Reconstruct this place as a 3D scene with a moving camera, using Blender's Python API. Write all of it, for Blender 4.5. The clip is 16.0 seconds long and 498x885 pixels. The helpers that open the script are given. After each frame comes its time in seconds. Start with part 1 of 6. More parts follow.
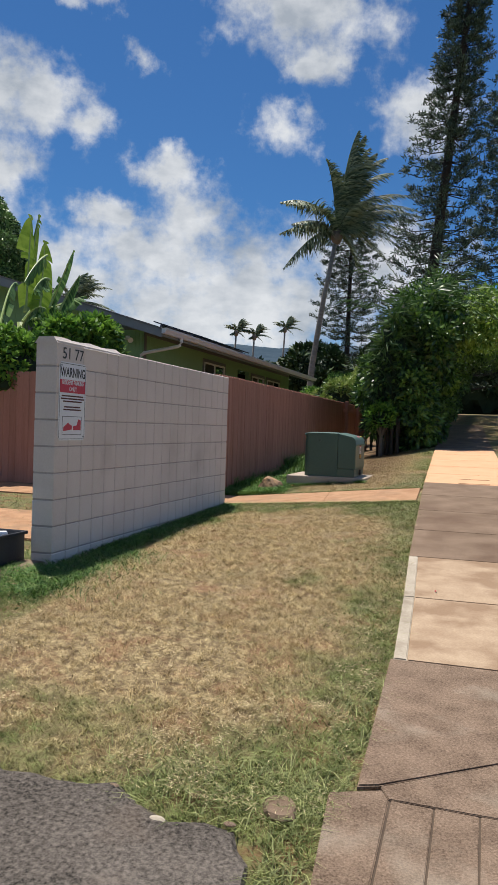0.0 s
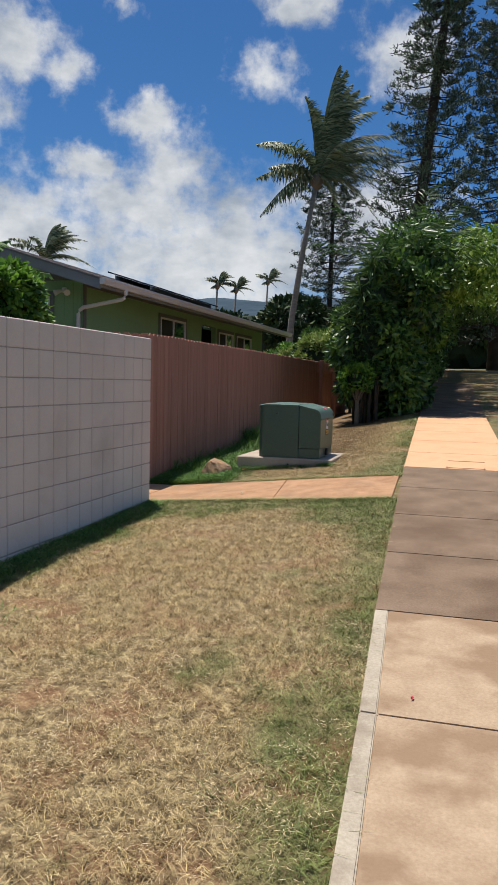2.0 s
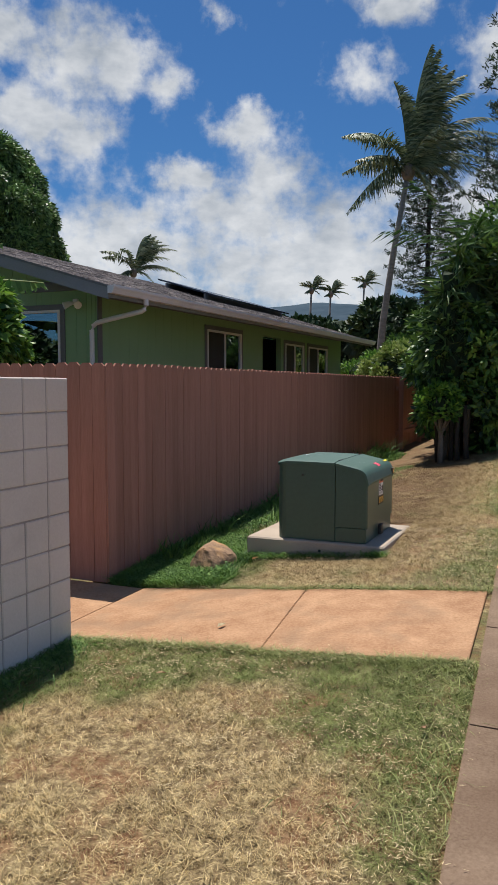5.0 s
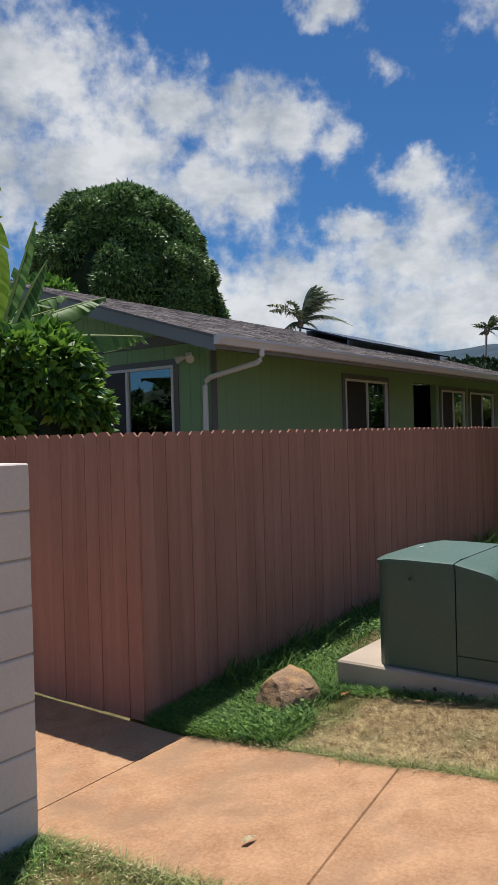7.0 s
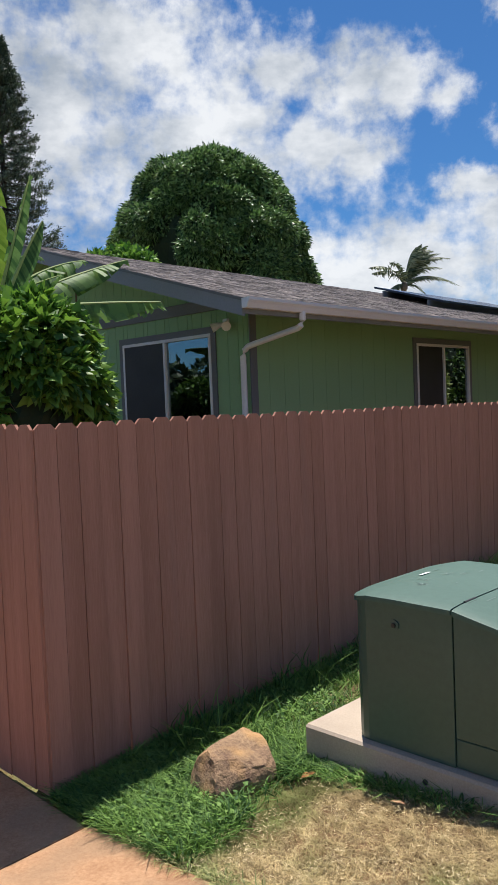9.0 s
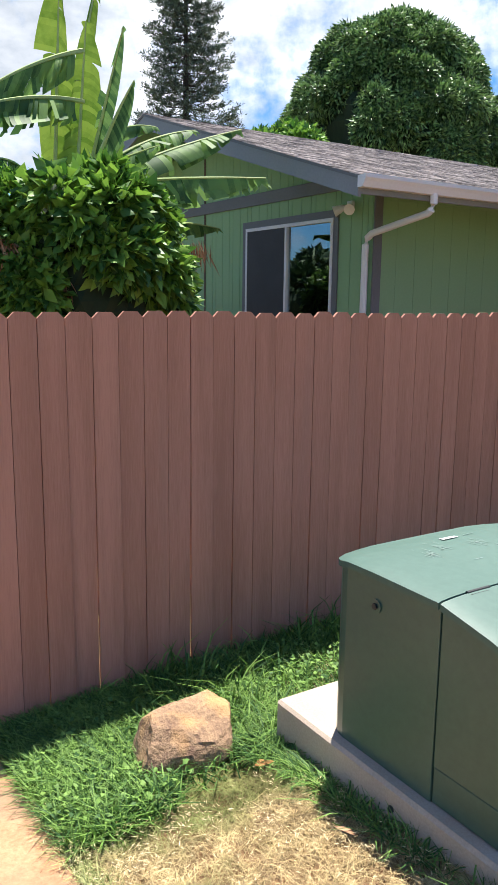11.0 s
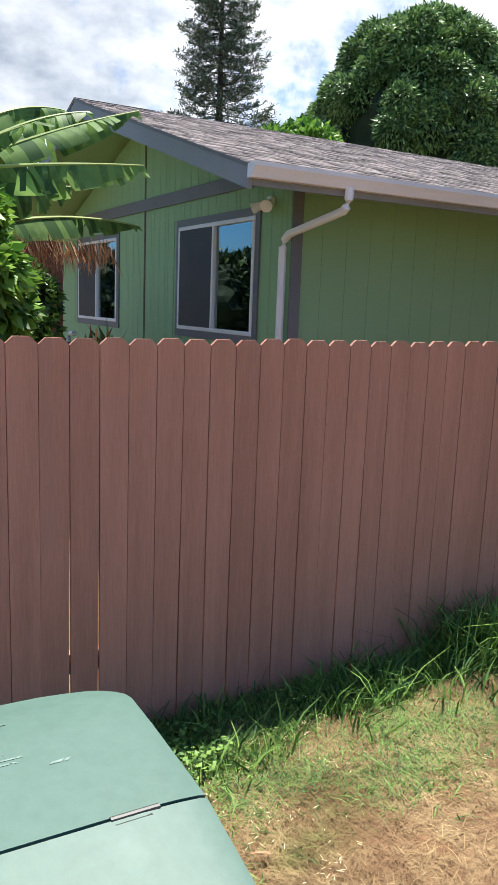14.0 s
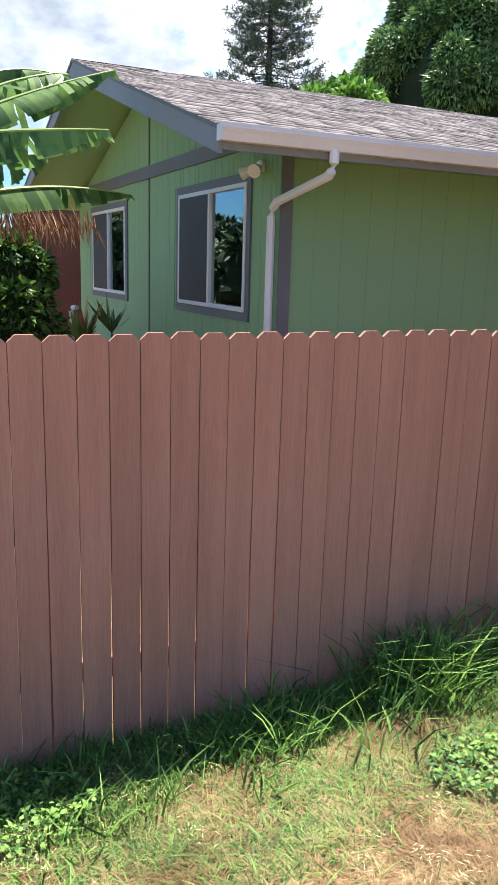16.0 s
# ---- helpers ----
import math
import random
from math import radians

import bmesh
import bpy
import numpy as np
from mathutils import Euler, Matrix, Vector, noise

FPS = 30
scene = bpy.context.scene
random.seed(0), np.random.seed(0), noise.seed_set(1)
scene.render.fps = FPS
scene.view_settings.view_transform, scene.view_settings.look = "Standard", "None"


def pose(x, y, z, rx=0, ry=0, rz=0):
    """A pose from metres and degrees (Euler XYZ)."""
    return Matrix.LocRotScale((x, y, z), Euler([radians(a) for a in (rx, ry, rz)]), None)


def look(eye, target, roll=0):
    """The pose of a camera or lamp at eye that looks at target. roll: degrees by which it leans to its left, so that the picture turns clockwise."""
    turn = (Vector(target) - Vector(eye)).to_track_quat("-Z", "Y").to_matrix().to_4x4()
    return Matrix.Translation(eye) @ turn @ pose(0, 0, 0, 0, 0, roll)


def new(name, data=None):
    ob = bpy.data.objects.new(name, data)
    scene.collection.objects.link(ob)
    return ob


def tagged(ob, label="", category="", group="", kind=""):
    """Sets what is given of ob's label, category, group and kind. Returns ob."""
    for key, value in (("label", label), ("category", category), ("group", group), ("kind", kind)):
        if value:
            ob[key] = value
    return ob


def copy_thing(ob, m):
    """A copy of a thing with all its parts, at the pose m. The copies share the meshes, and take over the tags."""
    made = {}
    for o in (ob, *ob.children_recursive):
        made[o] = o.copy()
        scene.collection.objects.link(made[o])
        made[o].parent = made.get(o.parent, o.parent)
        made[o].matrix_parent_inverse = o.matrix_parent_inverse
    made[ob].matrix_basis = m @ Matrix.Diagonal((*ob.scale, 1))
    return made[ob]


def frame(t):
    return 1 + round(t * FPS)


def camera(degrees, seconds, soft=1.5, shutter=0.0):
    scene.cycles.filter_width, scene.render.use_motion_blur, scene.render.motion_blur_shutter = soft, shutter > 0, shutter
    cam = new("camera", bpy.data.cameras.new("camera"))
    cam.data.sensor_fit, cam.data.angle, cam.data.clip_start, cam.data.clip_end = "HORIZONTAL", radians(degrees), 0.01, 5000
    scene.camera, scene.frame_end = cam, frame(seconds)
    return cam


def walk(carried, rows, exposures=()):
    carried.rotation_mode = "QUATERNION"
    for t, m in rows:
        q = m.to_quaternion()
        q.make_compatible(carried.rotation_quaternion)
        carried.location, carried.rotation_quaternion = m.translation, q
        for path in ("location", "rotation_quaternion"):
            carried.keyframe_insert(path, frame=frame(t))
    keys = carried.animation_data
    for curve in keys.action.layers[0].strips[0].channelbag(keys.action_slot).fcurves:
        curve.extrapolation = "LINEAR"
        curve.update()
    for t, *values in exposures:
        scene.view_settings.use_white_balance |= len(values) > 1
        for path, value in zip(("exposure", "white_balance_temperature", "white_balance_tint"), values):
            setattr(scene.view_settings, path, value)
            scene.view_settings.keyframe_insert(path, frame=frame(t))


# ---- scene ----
cam = camera(35.9, 16.0, soft=1.1)
PATH = [
    (0, (3.789, -10.832, 1.051), (3.206, -8.919, 1.011), 1.9),
    (0.5, (3.762, -10.34, 1.139), (3.216, -8.418, 1.042), 0.0),
    (1, (3.758, -9.586, 1.077), (3.182, -7.673, 0.975), -0.1),
    (1.5, (3.697, -9.074, 1.223), (3.145, -7.158, 1.073), 0.0),
    (2, (3.683, -8.535, 1.274), (3.138, -6.616, 1.117), 1.3),
    (2.5, (3.66, -7.923, 1.311), (3.117, -6.002, 1.18), 2.6),
    (3, (3.727, -7.314, 1.371), (3.083, -5.426, 1.236), 2.1),
    (5.5, (3.47, -4.787, 1.682), (2.589, -2.996, 1.552), -1.1),
    (6, (3.415, -4.349, 1.711), (2.382, -2.637, 1.663), -1.8),
    (6.5, (3.337, -3.898, 1.748), (2.194, -2.257, 1.708), -1.6),
    (7, (3.367, -3.423, 1.781), (2.181, -1.813, 1.766), -1.5),
    (7.5, (3.32, -3.033, 1.793), (2.108, -1.442, 1.776), -1.9),
    (8, (3.347, -2.622, 1.812), (2.097, -1.062, 1.762), -2.0),
    (8.5, (3.37, -2.218, 1.841), (2.076, -0.695, 1.757), -1.9),
    (9, (3.267, -1.873, 1.865), (1.865, -0.449, 1.775), -2.3),
    (11.5, (3.124, -0.429, 1.886), (1.455, 0.603, 1.502), 1.0),
    (12, (3.056, -0.102, 1.931), (1.438, 1.017, 1.571), 0.6),
    (12.5, (3.043, 0.202, 1.941), (1.426, 1.327, 1.596), -0.3),
    (13, (3.047, 0.56, 1.956), (1.397, 1.635, 1.606), 0.3),
    (13.5, (2.947, 0.875, 1.972), (1.269, 1.903, 1.611), 1.2),
    (14, (2.894, 1.207, 1.98), (1.177, 2.169, 1.625), 2.2),
    (14.5, (2.863, 1.548, 2.028), (1.1, 2.413, 1.65), 1.8),
    (15, (2.621, 1.91, 2.039), (0.846, 2.726, 1.609), 1.7),
    (15.5, (2.668, 1.983, 2.037), (0.899, 2.797, 1.582), 1.3),
    (16, (2.762, 2.037, 2.08), (0.995, 2.861, 1.636), 1.7),
]
EXPOSURES = [(0.0, 0.14), (3.0, 0.08), (6.0, 0.08), (9.0, 0.38), (11.5, 1.25), (13.0, 1.2), (14.5, 1.25), (15.5, 1.55), (16.0, 1.55)]
walk(cam, [(t, look(eye, at, roll)) for t, eye, at, roll in PATH], EXPOSURES)

# ---- world, sun ----
SUN_DIR = Vector((-0.345, 0.425, 1.72)).normalized()
SUN_EL = math.asin(SUN_DIR.z)
SUN_AZ = math.atan2(SUN_DIR.x, SUN_DIR.y)

# clouds: azimuth, elevation, half width, half height in degrees
CLOUDS = [(-13.5, 28.2, 7.0, 3.4), (-12.8, 25.2, 2.8, 1.8), (-5, 22, 4.0, 3.0), (-29.5, 28.8, 3.0, 1.5), (-26, 24.8, 1.6, 1.0),
          (-33, 21.5, 4.2, 2.8), (-29.2, 20.4, 2.0, 1.6), (-15.2, 21.0, 2.4, 1.6), (-23.6, 18.4, 3.0, 1.5), (-27.8, 14.9, 2.8, 1.6),
          (-21.3, 15.2, 3.8, 3.2), (-18, 9.0, 15, 5.6), (-33, 9.5, 12, 4.8), (-24, 12.5, 6, 3.6), (-8, 12.0, 7, 4), (-38, 17.8, 5.5, 3.2), (-47, 19, 8, 7), (-52, 25, 9, 4),
          (-41.5, 23.5, 4.5, 3.2), (-36, 22, 3.2, 3.0), (-41, 9.0, 14, 4.6), (-76, 16, 26, 13), (-60, 20, 12, 9), (-100, 24, 30, 12), (-63, 30.5, 13, 5)]


def build_world():
    world = bpy.data.worlds.new("world")
    scene.world = world
    world.use_nodes = True
    nt = world.node_tree
    nt.nodes.clear()
    N, L = nt.nodes.new, nt.links.new

    def m(op, a, b=None, c=None, clamp=False):
        n = N("ShaderNodeMath")
        n.operation, n.use_clamp = op, clamp
        for k, v in enumerate((a, b, c)):
            if v is None:
                continue
            if isinstance(v, (int, float)):
                n.inputs[k].default_value = v
            else:
                L(v, n.inputs[k])
        return n.outputs[0]

    out, bg = N("ShaderNodeOutputWorld"), N("ShaderNodeBackground")
    sky = N("ShaderNodeTexSky")
    sky.sky_type, sky.sun_disc = "NISHITA", False
    sky.sun_elevation, sky.sun_rotation = SUN_EL, SUN_AZ
    sky.air_density, sky.dust_density, sky.ozone_density = SKY_AIR, 0.3, 3.0
    tint = N("ShaderNodeMix")
    tint.data_type, tint.blend_type = "RGBA", "MULTIPLY"
    tint.inputs[0].default_value = 1.0
    L(sky.outputs[0], tint.inputs[6])
    tint.inputs[7].default_value = SKY_TINT
    co = N("ShaderNodeTexCoord")
    sep = N("ShaderNodeSeparateXYZ")
    L(co.outputs["Generated"], sep.inputs[0])
    az = m("MULTIPLY", m("ARCTAN2", sep.outputs[0], sep.outputs[1]), 57.2958)
    el = m("MULTIPLY", m("ARCSINE", sep.outputs[2]), 57.2958)
    comb = N("ShaderNodeCombineXYZ")
    L(az, comb.inputs[0])
    L(el, comb.inputs[1])
    # warp, so that the outlines break up
    warp = N("ShaderNodeTexNoise")
    warp.inputs["Scale"].default_value, warp.inputs["Detail"].default_value, warp.inputs["Roughness"].default_value = 0.22, 6, 0.62
    L(comb.outputs[0], warp.inputs["Vector"])
    sub = N("ShaderNodeVectorMath")
    sub.operation = "SUBTRACT"
    L(warp.outputs["Color"], sub.inputs[0])
    sub.inputs[1].default_value = (0.5, 0.5, 0.5)
    mad = N("ShaderNodeVectorMath")
    mad.operation = "MULTIPLY_ADD"
    L(sub.outputs[0], mad.inputs[0])
    mad.inputs[1].default_value = (7.0, 4.5, 0)
    L(comb.outputs[0], mad.inputs[2])
    d = None
    for a, e, ra, re in CLOUDS:
        s1 = N("ShaderNodeVectorMath")
        s1.operation = "SUBTRACT"
        L(mad.outputs[0], s1.inputs[0])
        s1.inputs[1].default_value = (a, e, 0)
        s2 = N("ShaderNodeVectorMath")
        s2.operation = "MULTIPLY"
        L(s1.outputs[0], s2.inputs[0])
        s2.inputs[1].default_value = (1 / ra, 1 / re, 0)
        s3 = N("ShaderNodeVectorMath")
        s3.operation = "LENGTH"
        L(s2.outputs[0], s3.inputs[0])
        v = s3.outputs["Value"] if ra > 2.7 else m("MULTIPLY_ADD", s3.outputs["Value"], 0.62, 0.42)
        d = v if d is None else m("SMOOTH_MIN", d, v, 0.35)
    # elsewhere broken cloud all round
    far = N("ShaderNodeTexNoise")
    far.inputs["Scale"].default_value, far.inputs["Detail"].default_value = 3.0, 5
    L(co.outputs["Generated"], far.inputs["Vector"])
    rest = m("MULTIPLY_ADD", far.outputs[0], -3.0, 2.55)
    away = m("SUBTRACT", m("ABSOLUTE", m("ADD", az, 45)), 62)
    up = m("SUBTRACT", el, 34)
    gate = m("SUBTRACT", 1.0, m("MULTIPLY", m("MAXIMUM", away, up), 0.12, clamp=True))
    rest = m("ADD", rest, m("MULTIPLY", gate, 2.0))
    d = m("MINIMUM", d, rest)
    fine = N("ShaderNodeTexNoise")
    fine.inputs["Scale"].default_value, fine.inputs["Detail"].default_value, fine.inputs["Roughness"].default_value = 0.5, 8, 0.58
    L(comb.outputs[0], fine.inputs["Vector"])
    dens = m("ADD", m("SUBTRACT", 1.0, d), m("MULTIPLY", m("SUBTRACT", fine.outputs[0], 0.5), 1.75))
    mr = N("ShaderNodeMapRange")
    mr.interpolation_type = "SMOOTHSTEP"
    L(dens, mr.inputs[0])
    mr.inputs[1].default_value, mr.inputs[2].default_value = -0.18, 0.72
    # grey undersides, white tops
    body = N("ShaderNodeTexNoise")
    body.inputs["Scale"].default_value, body.inputs["Detail"].default_value, body.inputs["Roughness"].default_value = 0.16, 7, 0.58
    shift = N("ShaderNodeVectorMath")
    shift.operation = "MULTIPLY_ADD"
    L(comb.outputs[0], shift.inputs[0])
    shift.inputs[1].default_value, shift.inputs[2].default_value = (1, 1.7, 1), (11, 5, 3)
    L(shift.outputs[0], body.inputs["Vector"])
    ramp = N("ShaderNodeValToRGB")
    ramp.color_ramp.elements[0].position, ramp.color_ramp.elements[1].position = 0.34, 0.62
    ramp.color_ramp.elements[0].color, ramp.color_ramp.elements[1].color = CLOUD_DARK, CLOUD_LIGHT
    L(body.outputs[0], ramp.inputs[0])
    mix = N("ShaderNodeMix")
    mix.data_type = "RGBA"
    L(m("MULTIPLY", mr.outputs[0], 0.94), mix.inputs[0])
    L(tint.outputs[2], mix.inputs[6])
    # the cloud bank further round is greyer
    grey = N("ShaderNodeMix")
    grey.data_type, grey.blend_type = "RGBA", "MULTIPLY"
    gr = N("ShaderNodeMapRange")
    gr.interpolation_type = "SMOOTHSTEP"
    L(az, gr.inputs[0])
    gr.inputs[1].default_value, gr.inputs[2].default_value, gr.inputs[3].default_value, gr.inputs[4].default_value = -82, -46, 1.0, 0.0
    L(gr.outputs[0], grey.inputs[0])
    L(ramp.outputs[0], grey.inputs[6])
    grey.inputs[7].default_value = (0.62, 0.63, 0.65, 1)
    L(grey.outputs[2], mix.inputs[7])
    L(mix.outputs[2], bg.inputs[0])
    bg.inputs[1].default_value = SKY_STRENGTH
    L(bg.outputs[0], out.inputs[0])


SKY_STRENGTH = 0.1
SKY_AIR = 1.0
SKY_TINT = (0.27, 0.52, 0.76, 1)
CLOUD_LIGHT, CLOUD_DARK = (7.1, 7.25, 7.4, 1), (3.6, 4.0, 4.5, 1)
build_world()
sun_data = bpy.data.lights.new("sun", "SUN")
sun_data.energy, sun_data.angle, sun_data.color = 5.0, radians(0.5), (1.0, 0.95, 0.87)
sun = new("sun", sun_data)
sun.matrix_world = look(SUN_DIR * 50, (0, 0, 0))


# ---- materials ----
def mat(name, a, b, rough=0.8, scale=3.0, fine=60.0, bump=0.2, stain=None, metallic=0.0, spec=0.5, stretch=(1, 1, 1), coat=0.0,
        island=0.0, rnd=0.0, trans=0.0, fine_mix=0.5, use_obj=False, dist=0.01):
    """A surface that varies between the colours a and b at a broad and a fine scale; stain: a third colour in patches."""
    ma = bpy.data.materials.new(name)
    ma.use_nodes = True
    nt = ma.node_tree
    N, L = nt.nodes.new, nt.links.new
    bs = nt.nodes["Principled BSDF"]
    geo = N("ShaderNodeNewGeometry")
    co = N("ShaderNodeTexCoord")
    src = co.outputs["Object"] if use_obj else geo.outputs["Position"]
    mp = N("ShaderNodeMapping")
    mp.inputs["Scale"].default_value = stretch
    L(src, mp.inputs[0])
    n1, n2 = N("ShaderNodeTexNoise"), N("ShaderNodeTexNoise")
    n1.inputs["Scale"].default_value, n1.inputs["Detail"].default_value = scale, 5
    n2.inputs["Scale"].default_value, n2.inputs["Detail"].default_value, n2.inputs["Roughness"].default_value = fine, 4, 0.7
    L(mp.outputs[0], n1.inputs["Vector"])
    L(mp.outputs[0], n2.inputs["Vector"])
    mx = N("ShaderNodeMix")
    mx.data_type = "FLOAT"
    mx.inputs[0].default_value = fine_mix
    L(n1.outputs[0], mx.inputs[2])
    L(n2.outputs[0], mx.inputs[3])
    fac = mx.outputs[0]
    for amount, sock in ((island, geo.outputs["Random Per Island"]), (rnd, None)):
        if amount:
            if sock is None:
                oi = N("ShaderNodeObjectInfo")
                sock = oi.outputs["Random"]
            ad = N("ShaderNodeMath")
            ad.operation = "MULTIPLY_ADD"
            L(sock, ad.inputs[0])
            ad.inputs[1].default_value = amount
            off = N("ShaderNodeMath")
            off.operation = "SUBTRACT"
            L(fac, off.inputs[0])
            off.inputs[1].default_value = amount / 2
            L(off.outputs[0], ad.inputs[2])
            fac = ad.outputs[0]
    ramp = N("ShaderNodeValToRGB")
    ramp.color_ramp.elements[0].position, ramp.color_ramp.elements[1].position = 0.36, 0.64
    ramp.color_ramp.elements[0].color, ramp.color_ramp.elements[1].color = (*a, 1), (*b, 1)
    L(fac, ramp.inputs[0])
    col = ramp.outputs[0]
    if stain:
        n3 = N("ShaderNodeTexNoise")
        n3.inputs["Scale"].default_value, n3.inputs["Detail"].default_value = stain[1], 6
        L(mp.outputs[0], n3.inputs["Vector"])
        r3 = N("ShaderNodeMapRange")
        L(n3.outputs[0], r3.inputs[0])
        r3.inputs[1].default_value, r3.inputs[2].default_value, r3.inputs[4].default_value = stain[2], stain[2] + 0.15, stain[3]
        mc = N("ShaderNodeMix")
        mc.data_type = "RGBA"
        L(r3.outputs[0], mc.inputs[0])
        L(col, mc.inputs[6])
        mc.inputs[7].default_value = (*stain[0], 1)
        col = mc.outputs[2]
    L(col, bs.inputs["Base Color"])
    bs.inputs["Roughness"].default_value, bs.inputs["Metallic"].default_value = rough, metallic
    bs.inputs["Specular IOR Level"].default_value, bs.inputs["Coat Weight"].default_value = spec, coat
    if bump:
        bp = N("ShaderNodeBump")
        bp.inputs["Strength"].default_value, bp.inputs["Distance"].default_value = bump, dist
        L(n2.outputs[0], bp.inputs["Height"])
        L(bp.outputs[0], bs.inputs["Normal"])
    if trans:
        tr = N("ShaderNodeBsdfTranslucent")
        L(col, tr.inputs[0])
        ms = N("ShaderNodeMixShader")
        ms.inputs[0].default_value = trans
        L(bs.outputs[0], ms.inputs[1])
        L(tr.outputs[0], ms.inputs[2])
        L(ms.outputs[0], nt.nodes["Material Output"].inputs[0])
    return ma


def lawn_mat(name, island, lift=1.0):
    """Dry lawn: straw, green patches and red earth by the place on the ground."""
    ma = bpy.data.materials.new(name)
    ma.use_nodes = True
    nt = ma.node_tree
    N, L = nt.nodes.new, nt.links.new
    bs = nt.nodes["Principled BSDF"]
    geo = N("ShaderNodeNewGeometry")
    sep = N("ShaderNodeSeparateXYZ")
    L(geo.outputs["Position"], sep.inputs[0])
    flat = N("ShaderNodeCombineXYZ")
    L(sep.outputs[0], flat.inputs[0])
    L(sep.outputs[1], flat.inputs[1])

    def noise_at(scale, detail, off):
        ad = N("ShaderNodeVectorMath")
        L(flat.outputs[0], ad.inputs[0])
        ad.inputs[1].default_value = off
        n = N("ShaderNodeTexNoise")
        n.inputs["Scale"].default_value, n.inputs["Detail"].default_value, n.inputs["Roughness"].default_value = scale, detail, 0.6
        L(ad.outputs[0], n.inputs["Vector"])
        return n.outputs[0]

    def rng(v, lo, hi, a=0.0, b=1.0):
        r = N("ShaderNodeMapRange")
        L(v, r.inputs[0])
        for k, x in enumerate((lo, hi, a, b)):
            r.inputs[k + 1].default_value = x
        return r.outputs[0]

    def mth(op, a, b):
        n = N("ShaderNodeMath")
        n.operation = op
        n.use_clamp = op == "ADD"
        for k, v in enumerate((a, b)):
            if isinstance(v, (int, float)):
                n.inputs[k].default_value = v
            else:
                L(v, n.inputs[k])
        return n.outputs[0]

    def mixc(f, a, b):
        n = N("ShaderNodeMix")
        n.data_type = "RGBA"
        L(f, n.inputs[0])
        for k, v in ((6, a), (7, b)):
            if isinstance(v, tuple):
                n.inputs[k].default_value = (*[x * lift for x in v], 1)
            else:
                L(v, n.inputs[k])
        return n.outputs[2]

    # greener by the walk's edge, by the fence, and near the cross path
    x, y = sep.outputs[0], sep.outputs[1]
    edge = rng(x, 2.3, 3.0)
    fence = rng(x, 2.1, 0.3)
    fy = mth("MULTIPLY", mth("MULTIPLY", fence, 0.32), rng(y, -0.2, 0.2))
    path = mth("MULTIPLY", rng(y, -2.3, -1.5), rng(y, -1.0, -1.2))
    corner = mth("MULTIPLY", rng(x, 1.25, 0.75), mth("MULTIPLY", rng(y, -0.2, 0.0), rng(y, 1.8, 1.3)))
    drive = rng(y, -7.3, -7.9, 0, 0.35)
    wall = mth("MULTIPLY", rng(x, 1.15, 0.7), rng(y, -1.0, -1.4, 0, 0.8))
    g = mth("MULTIPLY", edge, 0.4)
    for t in (fy, mth("MULTIPLY", path, 0.6), corner, drive, wall):
        g = mth("ADD", g, t)
    g = mth("ADD", mth("MULTIPLY", g, 0.55), mth("SUBTRACT", noise_at(1.3, 6, (3, 7, 0)), 0.12))
    green = rng(g, 0.48, 0.64)
    a = mixc(rng(noise_at(14, 9, (1, 2, 0)), 0.38, 0.62), STRAW_A, STRAW_B)
    b = mixc(rng(noise_at(9, 5, (5, 1, 0)), 0.35, 0.65), GREEN_A, GREEN_B)
    c = mixc(green, a, b)
    if not island:
        c = mixc(rng(noise_at(45, 4, (2, 2, 0)), 0.4, 0.6, 0.35, 0.8), c, (0.12, 0.075, 0.04))
    if not island:
        red = rng(noise_at(2.6, 6, (9, 4, 0)), 0.5, 0.6, 0, 0.5)
        c = mixc(red, c, (0.25, 0.105, 0.05))
    else:
        v = mixc(geo.outputs["Random Per Island"], (0.05, 0.035, 0.015), (0.97, 0.74, 0.38))
        n = N("ShaderNodeMix")
        n.data_type = "RGBA"
        n.inputs[0].default_value = 0.5
        L(c, n.inputs[6])
        L(v, n.inputs[7])
        k = N("ShaderNodeMix")
        k.data_type = "RGBA"
        L(green, k.inputs[0])
        L(n.outputs[2], k.inputs[6])
        L(c, k.inputs[7])
        c = k.outputs[2]
    # red earth between fence and walk, its colour also darkened to offset late exposure
    earth_dim = mth("MULTIPLY", mth("MULTIPLY", rng(y, -0.1, 1.8), rng(x, 2.7, 1.9)), rng(noise_at(3.5, 5, (6, 6, 0)), 0.35, 0.6, 0.4, 0.85))
    c = mixc(earth_dim, c, (0.165, 0.09, 0.045))
    L(c, bs.inputs["Base Color"])
    bs.inputs["Roughness"].default_value = 0.75
    bs.inputs["Specular IOR Level"].default_value = 0.25
    if not island:
        bp = N("ShaderNodeBump")
        bp.inputs["Strength"].default_value, bp.inputs["Distance"].default_value = 0.8, 0.02
        L(noise_at(60, 4, (0, 0, 0)), bp.inputs["Height"])
        L(bp.outputs[0], bs.inputs["Normal"])
    return ma


